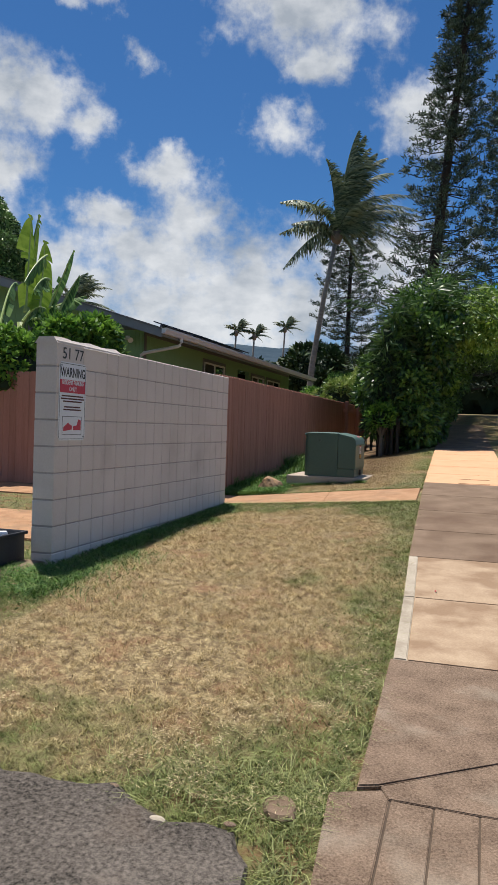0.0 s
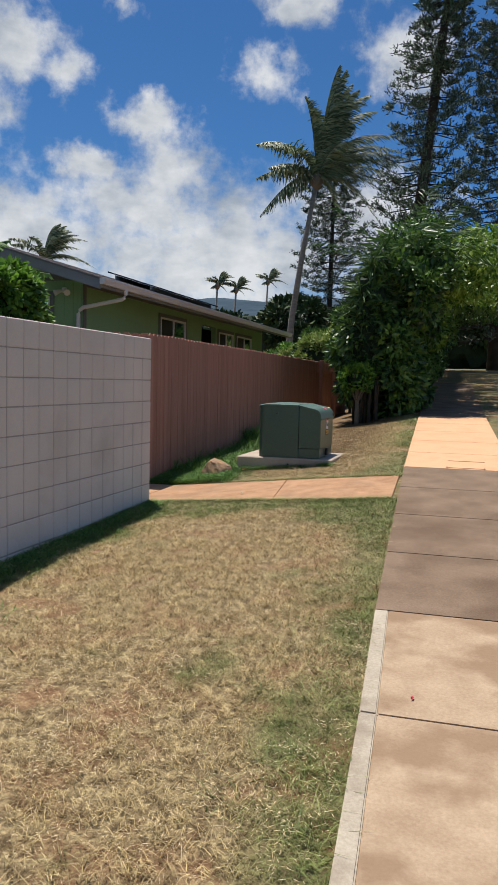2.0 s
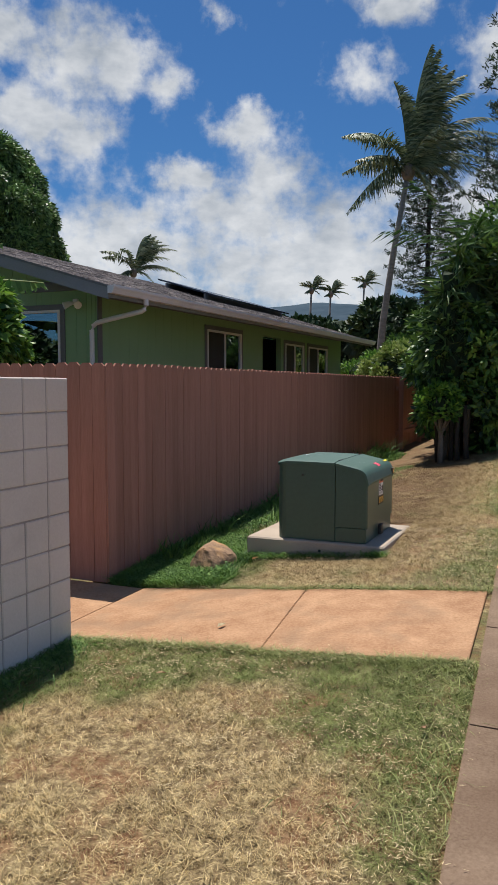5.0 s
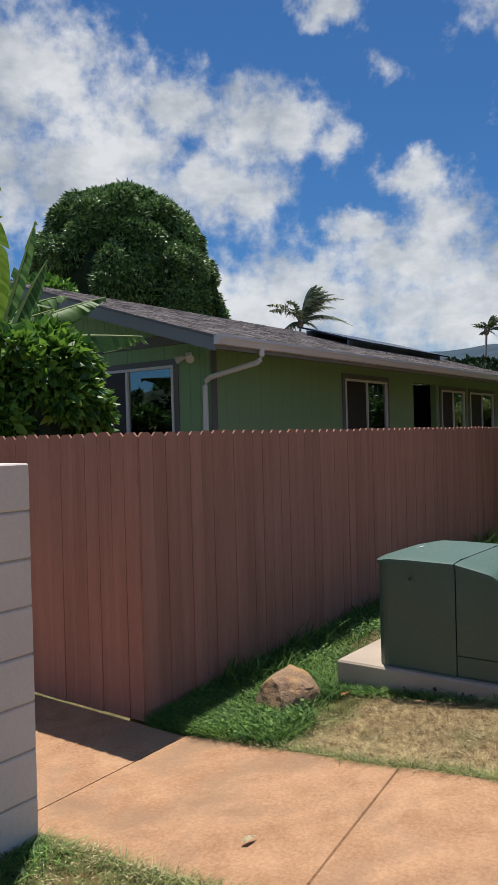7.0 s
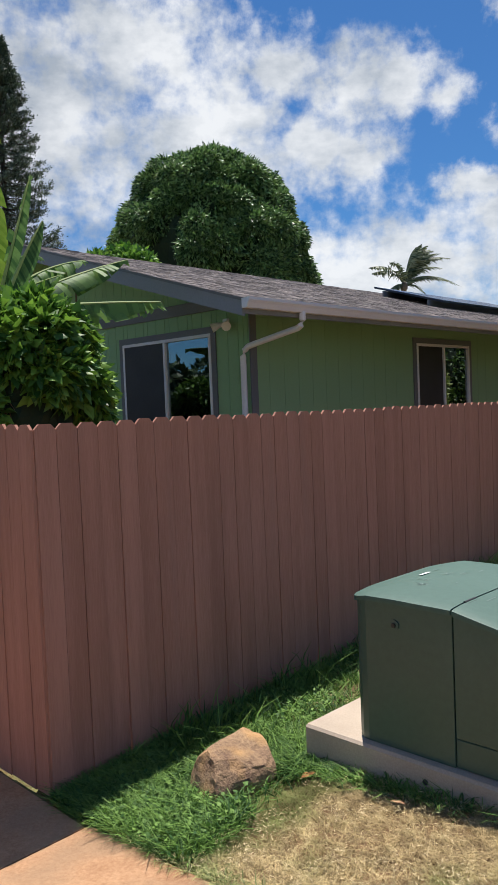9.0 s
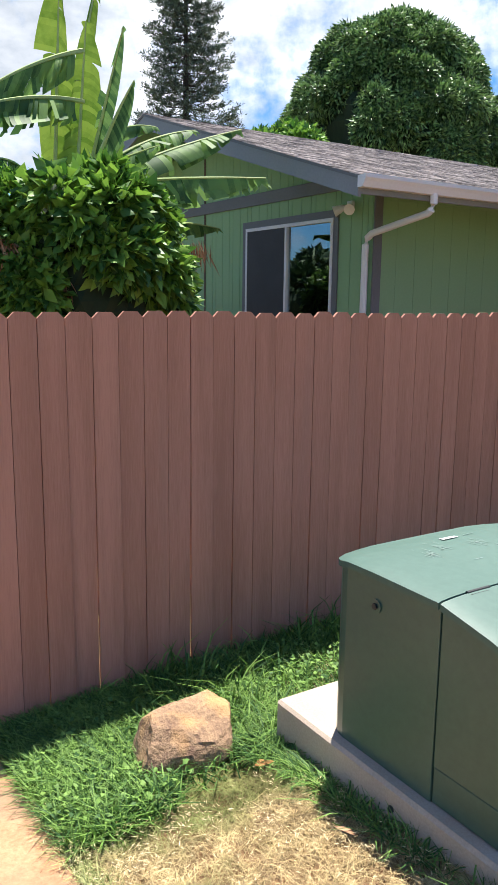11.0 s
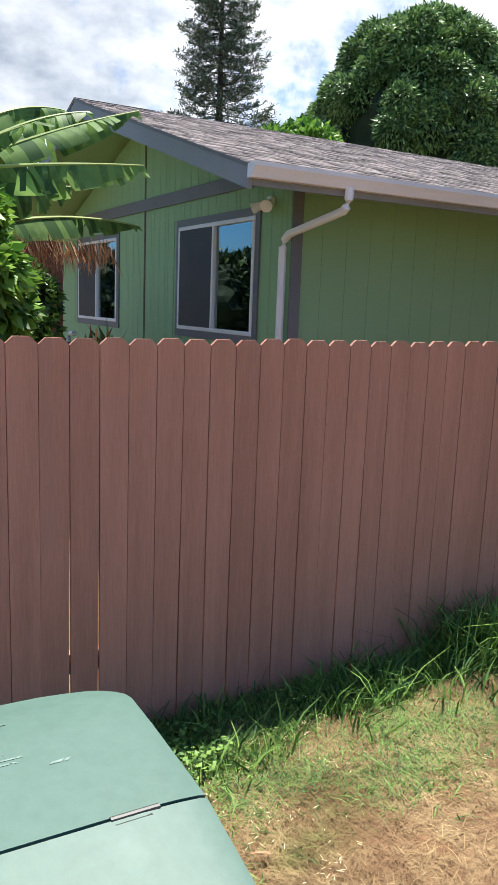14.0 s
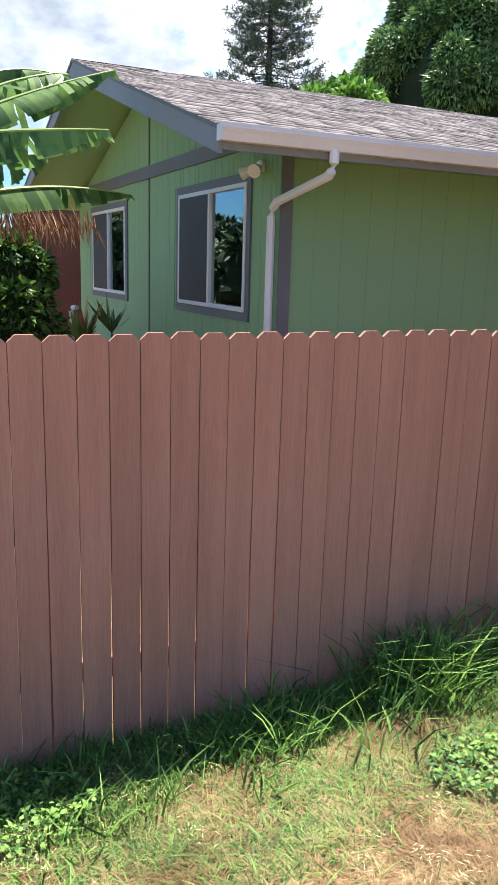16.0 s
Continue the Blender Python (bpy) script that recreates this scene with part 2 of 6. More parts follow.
STRAW_A, STRAW_B = (0.16, 0.108, 0.045), (0.76, 0.6, 0.31)
GREEN_A, GREEN_B = (0.075, 0.1, 0.022), (0.29, 0.335, 0.11)
M_GROUND = lawn_mat("dry_lawn", False)
M_BLADE = lawn_mat("grass_blades", True)
M_WEED = mat("weed_green", (0.035, 0.1, 0.022), (0.19, 0.33, 0.07), 0.6, 3, 30, 0, island=0.5, trans=0.15, spec=0.3)
M_BLADE_GREEN = mat("edge_grass", (0.13, 0.16, 0.04), (0.37, 0.39, 0.14), 0.6, 3, 30, 0, island=0.6, trans=0.2)
M_STRAW = mat("cut_straw", (0.16, 0.11, 0.045), (0.74, 0.59, 0.34), 0.7, 3, 30, 0, island=0.8)
M_CMU = mat("painted_block", (0.63, 0.55, 0.5), (0.73, 0.645, 0.595), 0.85, 1.5, 70, 0.5, stain=((0.42, 0.35, 0.31), 1.2, 0.6, 0.5), dist=0.004)
M_MORTAR = mat("mortar_paint", (0.33, 0.285, 0.26), (0.45, 0.39, 0.36), 0.9, 3, 80, 0.4)
M_FENCE = mat("fence_stain", (0.335, 0.168, 0.125), (0.45, 0.232, 0.178), 0.9, 2.0, 26, 0.5, stretch=(6, 6, 0.35), rnd=0.14, dist=0.003,
              stain=((0.2, 0.13, 0.11), 1.0, 0.62, 0.35), spec=0.08)
M_CONC_DARK = mat("old_concrete", (0.115, 0.075, 0.05), (0.36, 0.255, 0.18), 0.95, 7, 110, 1.0, fine_mix=0.7, stain=((0.46, 0.39, 0.3), 3.1, 0.53, 0.4), dist=0.008, spec=0.2)
M_CONC_TAN = mat("tan_concrete", (0.35, 0.24, 0.155), (0.5, 0.37, 0.25), 0.95, 5.5, 70, 0.6, stain=((0.26, 0.165, 0.1), 3.2, 0.46, 0.75), dist=0.004, spec=0.2)
M_CONC_BROWN = mat("brown_concrete", (0.15, 0.1, 0.066), (0.27, 0.19, 0.132), 0.95, 3.0, 80, 0.6, stain=((0.13, 0.08, 0.052), 1.6, 0.52, 0.6), dist=0.004, spec=0.2)
M_CONC_ORANGE = mat("orange_concrete", (0.62, 0.33, 0.17), (0.76, 0.44, 0.25), 0.9, 2.0, 100, 0.3, stain=((0.5, 0.24, 0.11), 2.0, 0.58, 0.5), dist=0.003)
M_CONC_PATH = mat("earth_stained_concrete", (0.33, 0.175, 0.095), (0.53, 0.32, 0.185), 0.95, 5.0, 55, 0.9, stain=((0.27, 0.175, 0.11), 2.6, 0.51, 0.6), dist=0.006, spec=0.2)
M_CONC_EDGE = mat("pale_concrete", (0.34, 0.28, 0.21), (0.52, 0.45, 0.35), 0.95, 5, 70, 0.5, stain=((0.2, 0.15, 0.1), 4, 0.56, 0.6), dist=0.003)
M_ASPHALT = mat("asphalt", (0.022, 0.019, 0.016), (0.23, 0.195, 0.165), 0.95, 2.5, 60, 1.0, fine_mix=0.7, stain=((0.17, 0.12, 0.085), 2.0, 0.56, 0.5), dist=0.014, spec=0.15)
M_GAP = mat("joint_dirt", (0.07, 0.047, 0.032), (0.12, 0.085, 0.058), 0.95, 5, 90, 0.2)
M_BOX = mat("green_enamel", (0.043, 0.088, 0.066), (0.057, 0.113, 0.087), 0.36, 1.5, 30, 0.05, spec=0.6, stain=((0.15, 0.2, 0.18), 3.5, 0.66, 0.4), dist=0.003)
# paler copy of green_enamel: sky light on the lid put into the colour
M_LID = mat("lit_lid_enamel", (0.056, 0.112, 0.088), (0.074, 0.14, 0.112), 0.57, 1.5, 30, 0.05, spec=0.5, stain=((0.15, 0.2, 0.18), 3.5, 0.66, 0.4), dist=0.003)
M_SCUFF = mat("scuffed_enamel", (0.12, 0.18, 0.155), (0.2, 0.27, 0.24), 0.5, 20, 60, 0)
M_PAD = mat("pad_concrete", (0.36, 0.29, 0.23), (0.5, 0.41, 0.33), 0.9, 3, 120, 0.3, stain=((0.5, 0.3, 0.2), 2.0, 0.55, 0.5), dist=0.004)
M_ROCK = mat("boulder", (0.16, 0.09, 0.06), (0.46, 0.3, 0.17), 0.9, 7, 60, 0.8, stain=((0.56, 0.32, 0.13), 5, 0.55, 0.7), dist=0.015)
M_SIDING = mat("green_siding", (0.235, 0.405, 0.215), (0.265, 0.45, 0.24), 0.7, 0.8, 40, 0.15, dist=0.003)
M_TRIM = mat("grey_trim", (0.13, 0.14, 0.15), (0.165, 0.175, 0.19), 0.6, 1.5, 40, 0.1, dist=0.003)
M_FASCIA = mat("blue_grey_fascia", (0.2, 0.22, 0.24), (0.25, 0.27, 0.29), 0.6, 1.5, 40, 0.1, dist=0.003)
M_WHITE = mat("white_enamel", (0.72, 0.73, 0.75), (0.8, 0.81, 0.83), 0.4, 1.5, 40, 0.03, dist=0.003)
M_SOFFIT = mat("brown_soffit", (0.09, 0.07, 0.05), (0.13, 0.1, 0.07), 0.8, 2, 40, 0.1)
M_SHINGLE = mat("asphalt_shingle", (0.125, 0.108, 0.105), (0.31, 0.262, 0.25), 0.95, 3, 200, 0.6, island=0.34, fine_mix=0.5, dist=0.004)
# near-black: the darkness of the unlit rooms is in this colour
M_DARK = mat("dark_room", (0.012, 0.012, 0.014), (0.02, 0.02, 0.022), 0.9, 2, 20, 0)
M_BLIND = mat("vertical_blind", (0.3, 0.33, 0.38), (0.5, 0.54, 0.6), 0.7, 4, 30, 0)
M_SCREEN = mat("insect_screen", (0.02, 0.022, 0.025), (0.035, 0.037, 0.04), 0.6, 3, 60, 0)
M_SOLAR = mat("solar_panel", (0.01, 0.013, 0.025), (0.015, 0.02, 0.035), 0.25, 3, 20, 0)
M_MANGO = mat("mango_leaf", (0.03, 0.08, 0.02), (0.25, 0.4, 0.14), 0.42, 0.5, 5, 0, island=0.6, trans=0.15, spec=0.5)
# near-black: the shade between the leaves is put into this colour
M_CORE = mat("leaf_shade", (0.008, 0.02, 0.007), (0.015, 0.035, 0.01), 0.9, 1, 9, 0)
M_BARK = mat("bark", (0.12, 0.10, 0.08), (0.24, 0.2, 0.16), 0.9, 3, 30, 0.6, stretch=(1, 1, 0.4), dist=0.02)
M_PALMTRUNK = mat("palm_trunk", (0.2, 0.19, 0.17), (0.34, 0.32, 0.29), 0.9, 3, 30, 0.6, stretch=(1, 1, 3), dist=0.02)
M_BARKDARK = mat("dark_bark", (0.03, 0.025, 0.02), (0.07, 0.055, 0.045), 0.95, 3, 30, 0.4)
M_PINE = mat("pine_needles", (0.03, 0.055, 0.035), (0.13, 0.19, 0.12), 0.6, 0.5, 5, 0, island=0.5)
M_PALM = mat("palm_leaf", (0.05, 0.085, 0.035), (0.3, 0.35, 0.2), 0.5, 0.5, 5, 0, island=0.5, trans=0.2)
M_HEDGE = mat("hedge_leaf", (0.02, 0.06, 0.014), (0.15, 0.27, 0.05), 0.4, 0.6, 6, 0, island=0.5, trans=0.2)
M_TI = mat("strap_leaf", (0.035, 0.085, 0.02), (0.12, 0.2, 0.06), 0.4, 1, 6, 0, island=0.5, trans=0.2)
M_YELLOWLEAF = mat("yellow_green_leaf", (0.18, 0.27, 0.05), (0.45, 0.52, 0.18), 0.5, 1, 6, 0, island=0.5, trans=0.25)
M_SHRUB = mat("shrub_leaf", (0.045, 0.13, 0.02), (0.22, 0.4, 0.055), 0.5, 1, 6, 0, island=0.5, trans=0.3)
M_BANANA = mat("banana_leaf", (0.06, 0.14, 0.045), (0.2, 0.34, 0.1), 0.55, 1, 8, 0, island=0.45, trans=0.4, spec=0.3)
# yellower copy of banana_leaf with the sun from behind put into its colour
M_BANANA_BACKLIT = mat("backlit_banana_leaf", (0.15, 0.27, 0.03), (0.32, 0.46, 0.07), 0.55, 1, 8, 0, island=0.3, trans=0.5, spec=0.3)
M_RIB = mat("banana_rib", (0.3, 0.4, 0.12), (0.42, 0.5, 0.2), 0.4, 3, 20, 0)
M_DEAD = mat("dead_leaf", (0.28, 0.11, 0.04), (0.62, 0.3, 0.1), 0.8, 3, 20, 0.2, island=0.4)
M_DRYLEAF = mat("dry_leaf", (0.2, 0.09, 0.045), (0.5, 0.3, 0.17), 0.85, 3, 20, 0.2, island=0.5)
# lighter copy of hedge_leaf; the sun on the foliage is in its colour
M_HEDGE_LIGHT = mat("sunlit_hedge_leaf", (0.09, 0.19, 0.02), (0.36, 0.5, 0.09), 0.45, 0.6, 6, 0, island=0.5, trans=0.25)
M_FARTREE = mat("far_tree_leaf", (0.02, 0.05, 0.015), (0.06, 0.11, 0.03), 0.6, 0.4, 3, 0, island=0.5)
# the blue haze of distance is painted into the hills' colour
M_HILL = mat("far_hills", (0.045, 0.07, 0.095), (0.075, 0.105, 0.135), 1.0, 0.006, 0.06, 0, spec=0.0)
M_BLACK = mat("black_plastic", (0.012, 0.013, 0.018), (0.025, 0.027, 0.035), 0.5, 3, 40, 0.05)
M_REDPAINT = mat("sign_red", (0.5, 0.02, 0.05), (0.6, 0.035, 0.07), 0.4, 3, 40, 0)
M_ORANGEPAINT = mat("label_orange", (0.8, 0.12, 0.03), (0.88, 0.16, 0.04), 0.4, 3, 40, 0)
M_YELLOWPAINT = mat("label_yellow", (0.85, 0.72, 0.05), (0.92, 0.8, 0.1), 0.4, 3, 40, 0)
M_PINKPAINT = mat("label_pink", (0.8, 0.06, 0.11), (0.9, 0.13, 0.19), 0.5, 8, 60, 0)
M_AMBER = mat("digit_amber", (0.9, 0.45, 0.03), (0.95, 0.52, 0.05), 0.4, 3, 40, 0)
M_INK = mat("ink", (0.02, 0.02, 0.02), (0.03, 0.03, 0.03), 0.5, 3, 40, 0)
M_SIGN = mat("sign_white", (0.74, 0.74, 0.76), (0.8, 0.8, 0.82), 0.35, 3, 40, 0)
M_REDWALL = mat("red_brown_wall", (0.1, 0.035, 0.025), (0.14, 0.05, 0.035), 0.8, 2, 40, 0.1)
M_ROOFTAN = mat("tan_roof", (0.5, 0.38, 0.22), (0.62, 0.48, 0.3), 0.9, 2, 20, 0.1)


def glass_mat():
    ma = bpy.data.materials.new("window_glass")
    ma.use_nodes = True
    nt = ma.node_tree
    nt.nodes.clear()
    N, L = nt.nodes.new, nt.links.new
    out, gl, tr, ms = N("ShaderNodeOutputMaterial"), N("ShaderNodeBsdfGlossy"), N("ShaderNodeBsdfTransparent"), N("ShaderNodeMixShader")
    fr = N("ShaderNodeFresnel")
    fr.inputs[0].default_value = 1.9
    ad = N("ShaderNodeMath")
    ad.operation, ad.use_clamp = "MULTIPLY_ADD", True
    L(fr.outputs[0], ad.inputs[0])
    ad.inputs[1].default_value, ad.inputs[2].default_value = 1.0, 0.18
    gl.inputs["Roughness"].default_value = 0.01
    gl.inputs[0].default_value, tr.inputs[0].default_value = (0.85, 0.92, 0.97, 1), (0.75, 0.8, 0.8, 1)
    L(ad.outputs[0], ms.inputs[0])
    L(tr.outputs[0], ms.inputs[1])
    L(gl.outputs[0], ms.inputs[2])
    L(ms.outputs[0], out.inputs[0])
    return ma


M_GLASS = glass_mat()


# ---- mesh tools ----
def part(name, bm, material, parent=None, label="", smooth=False):
    me = bpy.data.meshes.new(name)
    bm.to_mesh(me)
    bm.free()
    me.materials.append(material)
    if smooth:
        me.shade_smooth()
    ob = new(name, me)
    if parent is not None:
        ob.parent = parent
    if label:
        ob["label"] = label
    return ob


def raw(name, verts, faces, material, parent=None, smooth=False):
    """A mesh from arrays: verts (n, 3) and faces (m, k) of k corners."""
    verts, faces = np.asarray(verts, dtype=np.float32), np.asarray(faces, dtype=np.int32)
    me = bpy.data.meshes.new(name)
    k = faces.shape[1]
    me.vertices.add(len(verts))
    me.vertices.foreach_set("co", verts.ravel())
    me.loops.add(faces.size)
    me.loops.foreach_set("vertex_index", faces.ravel())
    me.polygons.add(len(faces))
    me.polygons.foreach_set("loop_start", np.arange(0, faces.size, k, dtype=np.int32))
    me.update(calc_edges=True)
    me.validate()
    me.materials.append(material)
    if smooth:
        me.shade_smooth()
    ob = new(name, me)
    if parent is not None:
        ob.parent = parent
    return ob


def empty(name, place=(0, 0, 0), turn=0):
    ob = new(name)
    ob.empty_display_size = 0.2
    ob.matrix_basis = pose(*place, 0, 0, turn)
    return ob


def box(bm, x0, x1, y0, y1, z0, z1, bevel=0.0, m=None):
    v = [bm.verts.new(p) for p in ((x0, y0, z0), (x1, y0, z0), (x1, y1, z0), (x0, y1, z0), (x0, y0, z1), (x1, y0, z1), (x1, y1, z1), (x0, y1, z1))]
    fs = [bm.faces.new([v[i] for i in q]) for q in ((3, 2, 1, 0), (4, 5, 6, 7), (0, 1, 5, 4), (1, 2, 6, 5), (2, 3, 7, 6), (3, 0, 4, 7))]
    if m is not None:
        bmesh.ops.transform(bm, matrix=m, verts=v)
    if bevel:
        es = list({e for f in fs for e in f.edges})
        bmesh.ops.bevel(bm, geom=es, offset=bevel, segments=1, affect="EDGES")
    return v


def cuboid(name, x0, x1, y0, y1, z0, z1, material, parent=None, bevel=0.0, label=""):
    bm = bmesh.new()
    box(bm, x0, x1, y0, y1, z0, z1, bevel)
    return part(name, bm, material, parent, label)


def tube(bm, pts, radii, sides=8):
    """A closed tube along the points."""
    pts = [Vector(p) for p in pts]
    if isinstance(radii, (int, float)):
        radii = [radii] * len(pts)
    rings = []
    for i, p in enumerate(pts):
        d = (pts[min(i + 1, len(pts) - 1)] - pts[max(i - 1, 0)]).normalized()
        u = d.cross(Vector((0, 0, 1)) if abs(d.z) < 0.95 else Vector((1, 0, 0))).normalized()
        w = d.cross(u)
        rings.append([bm.verts.new(p + (u * math.cos(a) + w * math.sin(a)) * radii[i]) for a in [2 * math.pi * k / sides for k in range(sides)]])
    for a, b in zip(rings, rings[1:]):
        for k in range(sides):
            bm.faces.new((a[k], a[(k + 1) % sides], b[(k + 1) % sides], b[k]))
    bm.faces.new(rings[0][::-1])
    bm.faces.new(rings[-1])


def prism(bm, outline, a, b, axis="x"):
    """A solid: an outline of (u, v) pairs carried from a to b along the axis."""
    def at(u, v, w):
        return {"x": (w, u, v), "y": (u, w, v), "z": (u, v, w)}[axis]
    lo = [bm.verts.new(at(u, v, a)) for u, v in outline]
    hi = [bm.verts.new(at(u, v, b)) for u, v in outline]
    n = len(outline)
    bm.faces.new(lo[::-1])
    bm.faces.new(hi)
    for k in range(n):
        bm.faces.new((lo[k], lo[(k + 1) % n], hi[(k + 1) % n], hi[k]))
    bmesh.ops.recalc_face_normals(bm, faces=bm.faces[:])


def frames_of(dirs, rng_):
    """Side and normal for each direction, turned at random round it."""
    dirs = dirs / np.linalg.norm(dirs, axis=1, keepdims=True)
    r = rng_.normal(size=dirs.shape)
    side = np.cross(dirs, r)
    side /= np.linalg.norm(side, axis=1, keepdims=True) + 1e-9
    return dirs, side, np.cross(dirs, side)


def leaves(name, places, dirs, length, width, material, parent=None, seed=1, flat=None, fold=0.25):
    """Many leaves, each a folded blade of four triangles that starts at its place and runs along its direction."""
    g = np.random.default_rng(seed)
    n = len(places)
    d, s, w = frames_of(dirs, g)
    if flat is not None:
        s = np.cross(d, np.array(flat)[None, :] + 0.35 * g.normal(size=d.shape))
        s /= np.linalg.norm(s, axis=1, keepdims=True) + 1e-9
        w = np.cross(d, s)
    ln = (length * g.uniform(0.7, 1.3, n))[:, None]
    wd = (width * g.uniform(0.75, 1.25, n))[:, None] / 2
    a = places
    tip = places + d * ln
    mid = places + d * ln * 0.45
    l, r = mid + s * wd + w * wd * fold, mid - s * wd + w * wd * fold
    v = np.stack([a, r, tip, l], axis=1).reshape(-1, 3)
    i = np.arange(n)[:, None] * 4
    f = np.concatenate([i + [0, 1, 2], i + [0, 2, 3]], axis=1).reshape(-1, 3)
    return raw(name, v, f, material, parent)


# ---- ground ----
def LEFT(y):
    """The left edge of the walk."""
    return float(np.interp(y, [-9, -6.4, -4.15, 0.4, 6, 12, 40], [3.36, 3.36, 3.22, 3.0, 2.8, 2.62, 2.2]))


def S(y):
    return float(np.interp(y, [-60, -14, -4.35, 0.53, 12, 30, 80, 400], [-3.0, -0.86, -0.02, 0.33, 1.05, 2.0, 3.6, 6.0]))


def F(y):
    return float(np.interp(y, [-60, -14, -6, -1.2, 0, 1, 3, 6, 16, 30, 80, 400], [-3.0, -0.75, -0.1, 0, 0.02, 0.09, 0.17, 0.25, 0.45, 1.2, 3.6, 6.0]))


def G(x, y):
    a = min(max((x - 0.3) / (LEFT(y) - 0.35), 0), 1)
    return F(y) * (1 - a) + S(y) * a


def build_ground():
    xs = sorted(set(np.round(np.concatenate([np.linspace(-400, -20, 12), np.linspace(-20, -1, 20), np.linspace(-1, 6, 29), np.linspace(6, 30, 13), np.linspace(30, 400, 12)]), 3)))
    ys = sorted(set(np.round(np.concatenate([np.linspace(-200, -20, 10), np.linspace(-20, -9, 12), np.linspace(-9, 8, 69), np.linspace(8, 40, 33), np.linspace(40, 500, 24)]), 3)))
    v = [(x, y, G(x, y) - 0.012 + (0.012 * noise.noise(Vector((x * 1.7, y * 1.7, 0))) if -1 < x < 6 else 0)) for y in ys for x in xs]
    nx = len(xs)
    f = [(j * nx + i, j * nx + i + 1, (j + 1) * nx + i + 1, (j + 1) * nx + i) for j in range(len(ys) - 1) for i in range(nx - 1)]
    ob = raw("ground", v, f, M_GROUND, smooth=True)
    tagged(ob, "dry patchy lawn rising gently between driveway, walk and fence", kind="structure")


build_ground()


def slab(name, pts, material, parent, lift=0.02, thick=0.09, bevel=0.006, label=""):
    """A slab of concrete laid on the slope; pts: (x, y) counter-clockwise."""
    bm = bmesh.new()
    top = [bm.verts.new((x, y, G(x, y) + lift)) for x, y in pts]
    bot = [bm.verts.new((x, y, G(x, y) + lift - thick)) for x, y in pts]
    n = len(pts)
    tf = bm.faces.new(top)
    bm.faces.new(bot[::-1])
    for k in range(n):
        bm.faces.new((top[k], bot[k], bot[(k + 1) % n], top[(k + 1) % n]))
    bmesh.ops.recalc_face_normals(bm, faces=bm.faces[:])
    if bevel:
        bmesh.ops.bevel(bm, geom=list(tf.edges), offset=bevel, segments=2, affect="EDGES")
    return part(name, bm, material, parent, label)


def build_walk():
    pave = empty("pavement")
    tagged(pave, "concrete footpath of tan, brown and orange slabs beside the lawn", kind="structure")
    W = 1.22
    seams = [-6.57 + 1.17 * k for k in range(0, 22)]
    for k, (a, b) in enumerate(zip(seams, seams[1:])):
        mt = M_CONC_TAN if k < 2 else M_CONC_BROWN if k < 6 or k > 10 else M_CONC_ORANGE
        inset = 0.075 if k < 2 else 0.0
        g = 0.0022 if k < 2 else 0.0012
        slab("slab", [(LEFT(a) + inset, a + g), (LEFT(a) + W, a + g), (LEFT(b) + W, b - g), (LEFT(b) + inset, b - g)], mt, pave)
    # pale strip on the edge of the two tan slabs
    for a, b in zip(seams[:2], seams[1:3]):
        slab("edging", [(LEFT(a), a + 0.004), (LEFT(a) + 0.074, a + 0.002), (LEFT(b) + 0.074, b - 0.002), (LEFT(b), b - 0.002)], M_CONC_EDGE, pave, 0.0215,
             label="pale cement edging strip")
    # old dark slab by the driveway; a wedge, then the grooved ramp
    slab("slab", [(3.375, -7.9), (3.455, -7.872), (3.9, -7.566), (4.57, -7.12), (4.56, -6.575), (3.345, -6.575)], M_CONC_DARK, pave)
    slab("ramp_strip", [(3.462, -7.878), (3.5, -7.957), (3.9, -7.964), (4.75, -7.977), (4.57, -7.126), (3.904, -7.571)], M_CONC_DARK, pave, 0.019, bevel=0.003)
    n = 8
    for k in range(n):
        x0, x1 = 3.512 + k * 0.16, 3.512 + (k + 1) * 0.16 - 0.008
        slab("ramp_strip", [(x0, -9.6), (x1, -9.6), (x1, -7.965 - 0.02 * (k + 1) / n), (x0, -7.962 - 0.02 * k / n)], M_CONC_DARK, pave, 0.018, bevel=0.003)
    slab("ramp_strip", [(3.3, -9.6), (3.503, -9.6), (3.503, -7.965), (3.47, -7.9), (3.28, -7.975), (3.325, -8.5)], M_CONC_DARK, pave, 0.018, bevel=0.004)
    slab("bedding", [(3.33, -9.6), (4.7, -9.6), (4.6, -7.3), (3.5, -7.9), (3.4, -8.1)], M_GAP, pave, 0.011, 0.06, 0)
    # inspection cover in the orange slab
    y = 0.5
    bm = bmesh.new()
    for a, b, c, d in ((3.47, 3.9, y, y + 0.012), (3.47, 3.9, y + 0.5, y + 0.512), (3.47, 3.482, y + 0.012, y + 0.5), (3.888, 3.9, y + 0.012, y + 0.5)):
        zz = G(a, c) + 0.022
        box(bm, a, b, c, d, zz - 0.006, zz + 0.003)
    part("cover_frame", bm, M_CONC_PATH, pave, "inset meter cover outline")
    # cross path from the walk to the gate side
    path = empty("path")
    tagged(path, "earth stained orange concrete path crossing the lawn to the fence", kind="structure")
    cuts = [(3.02, 2.99), (1.86, 1.73), (0.33, 0.36), (-1.1, -1.1), (-2.5, -2.5), (-4.0, -4.0), (-6.0, -6.0)]
    for (a0, a1), (b0, b1) in zip(cuts, cuts[1:]):
        g = 0.0012
        slab("slab", [(b0 + g, -1.24), (a0 - g, -1.2 if a0 > 2 else -1.24), (a1 - g, -0.05), (b1 + g, -0.03)], M_CONC_PATH, path, 0.008, bevel=0.004)
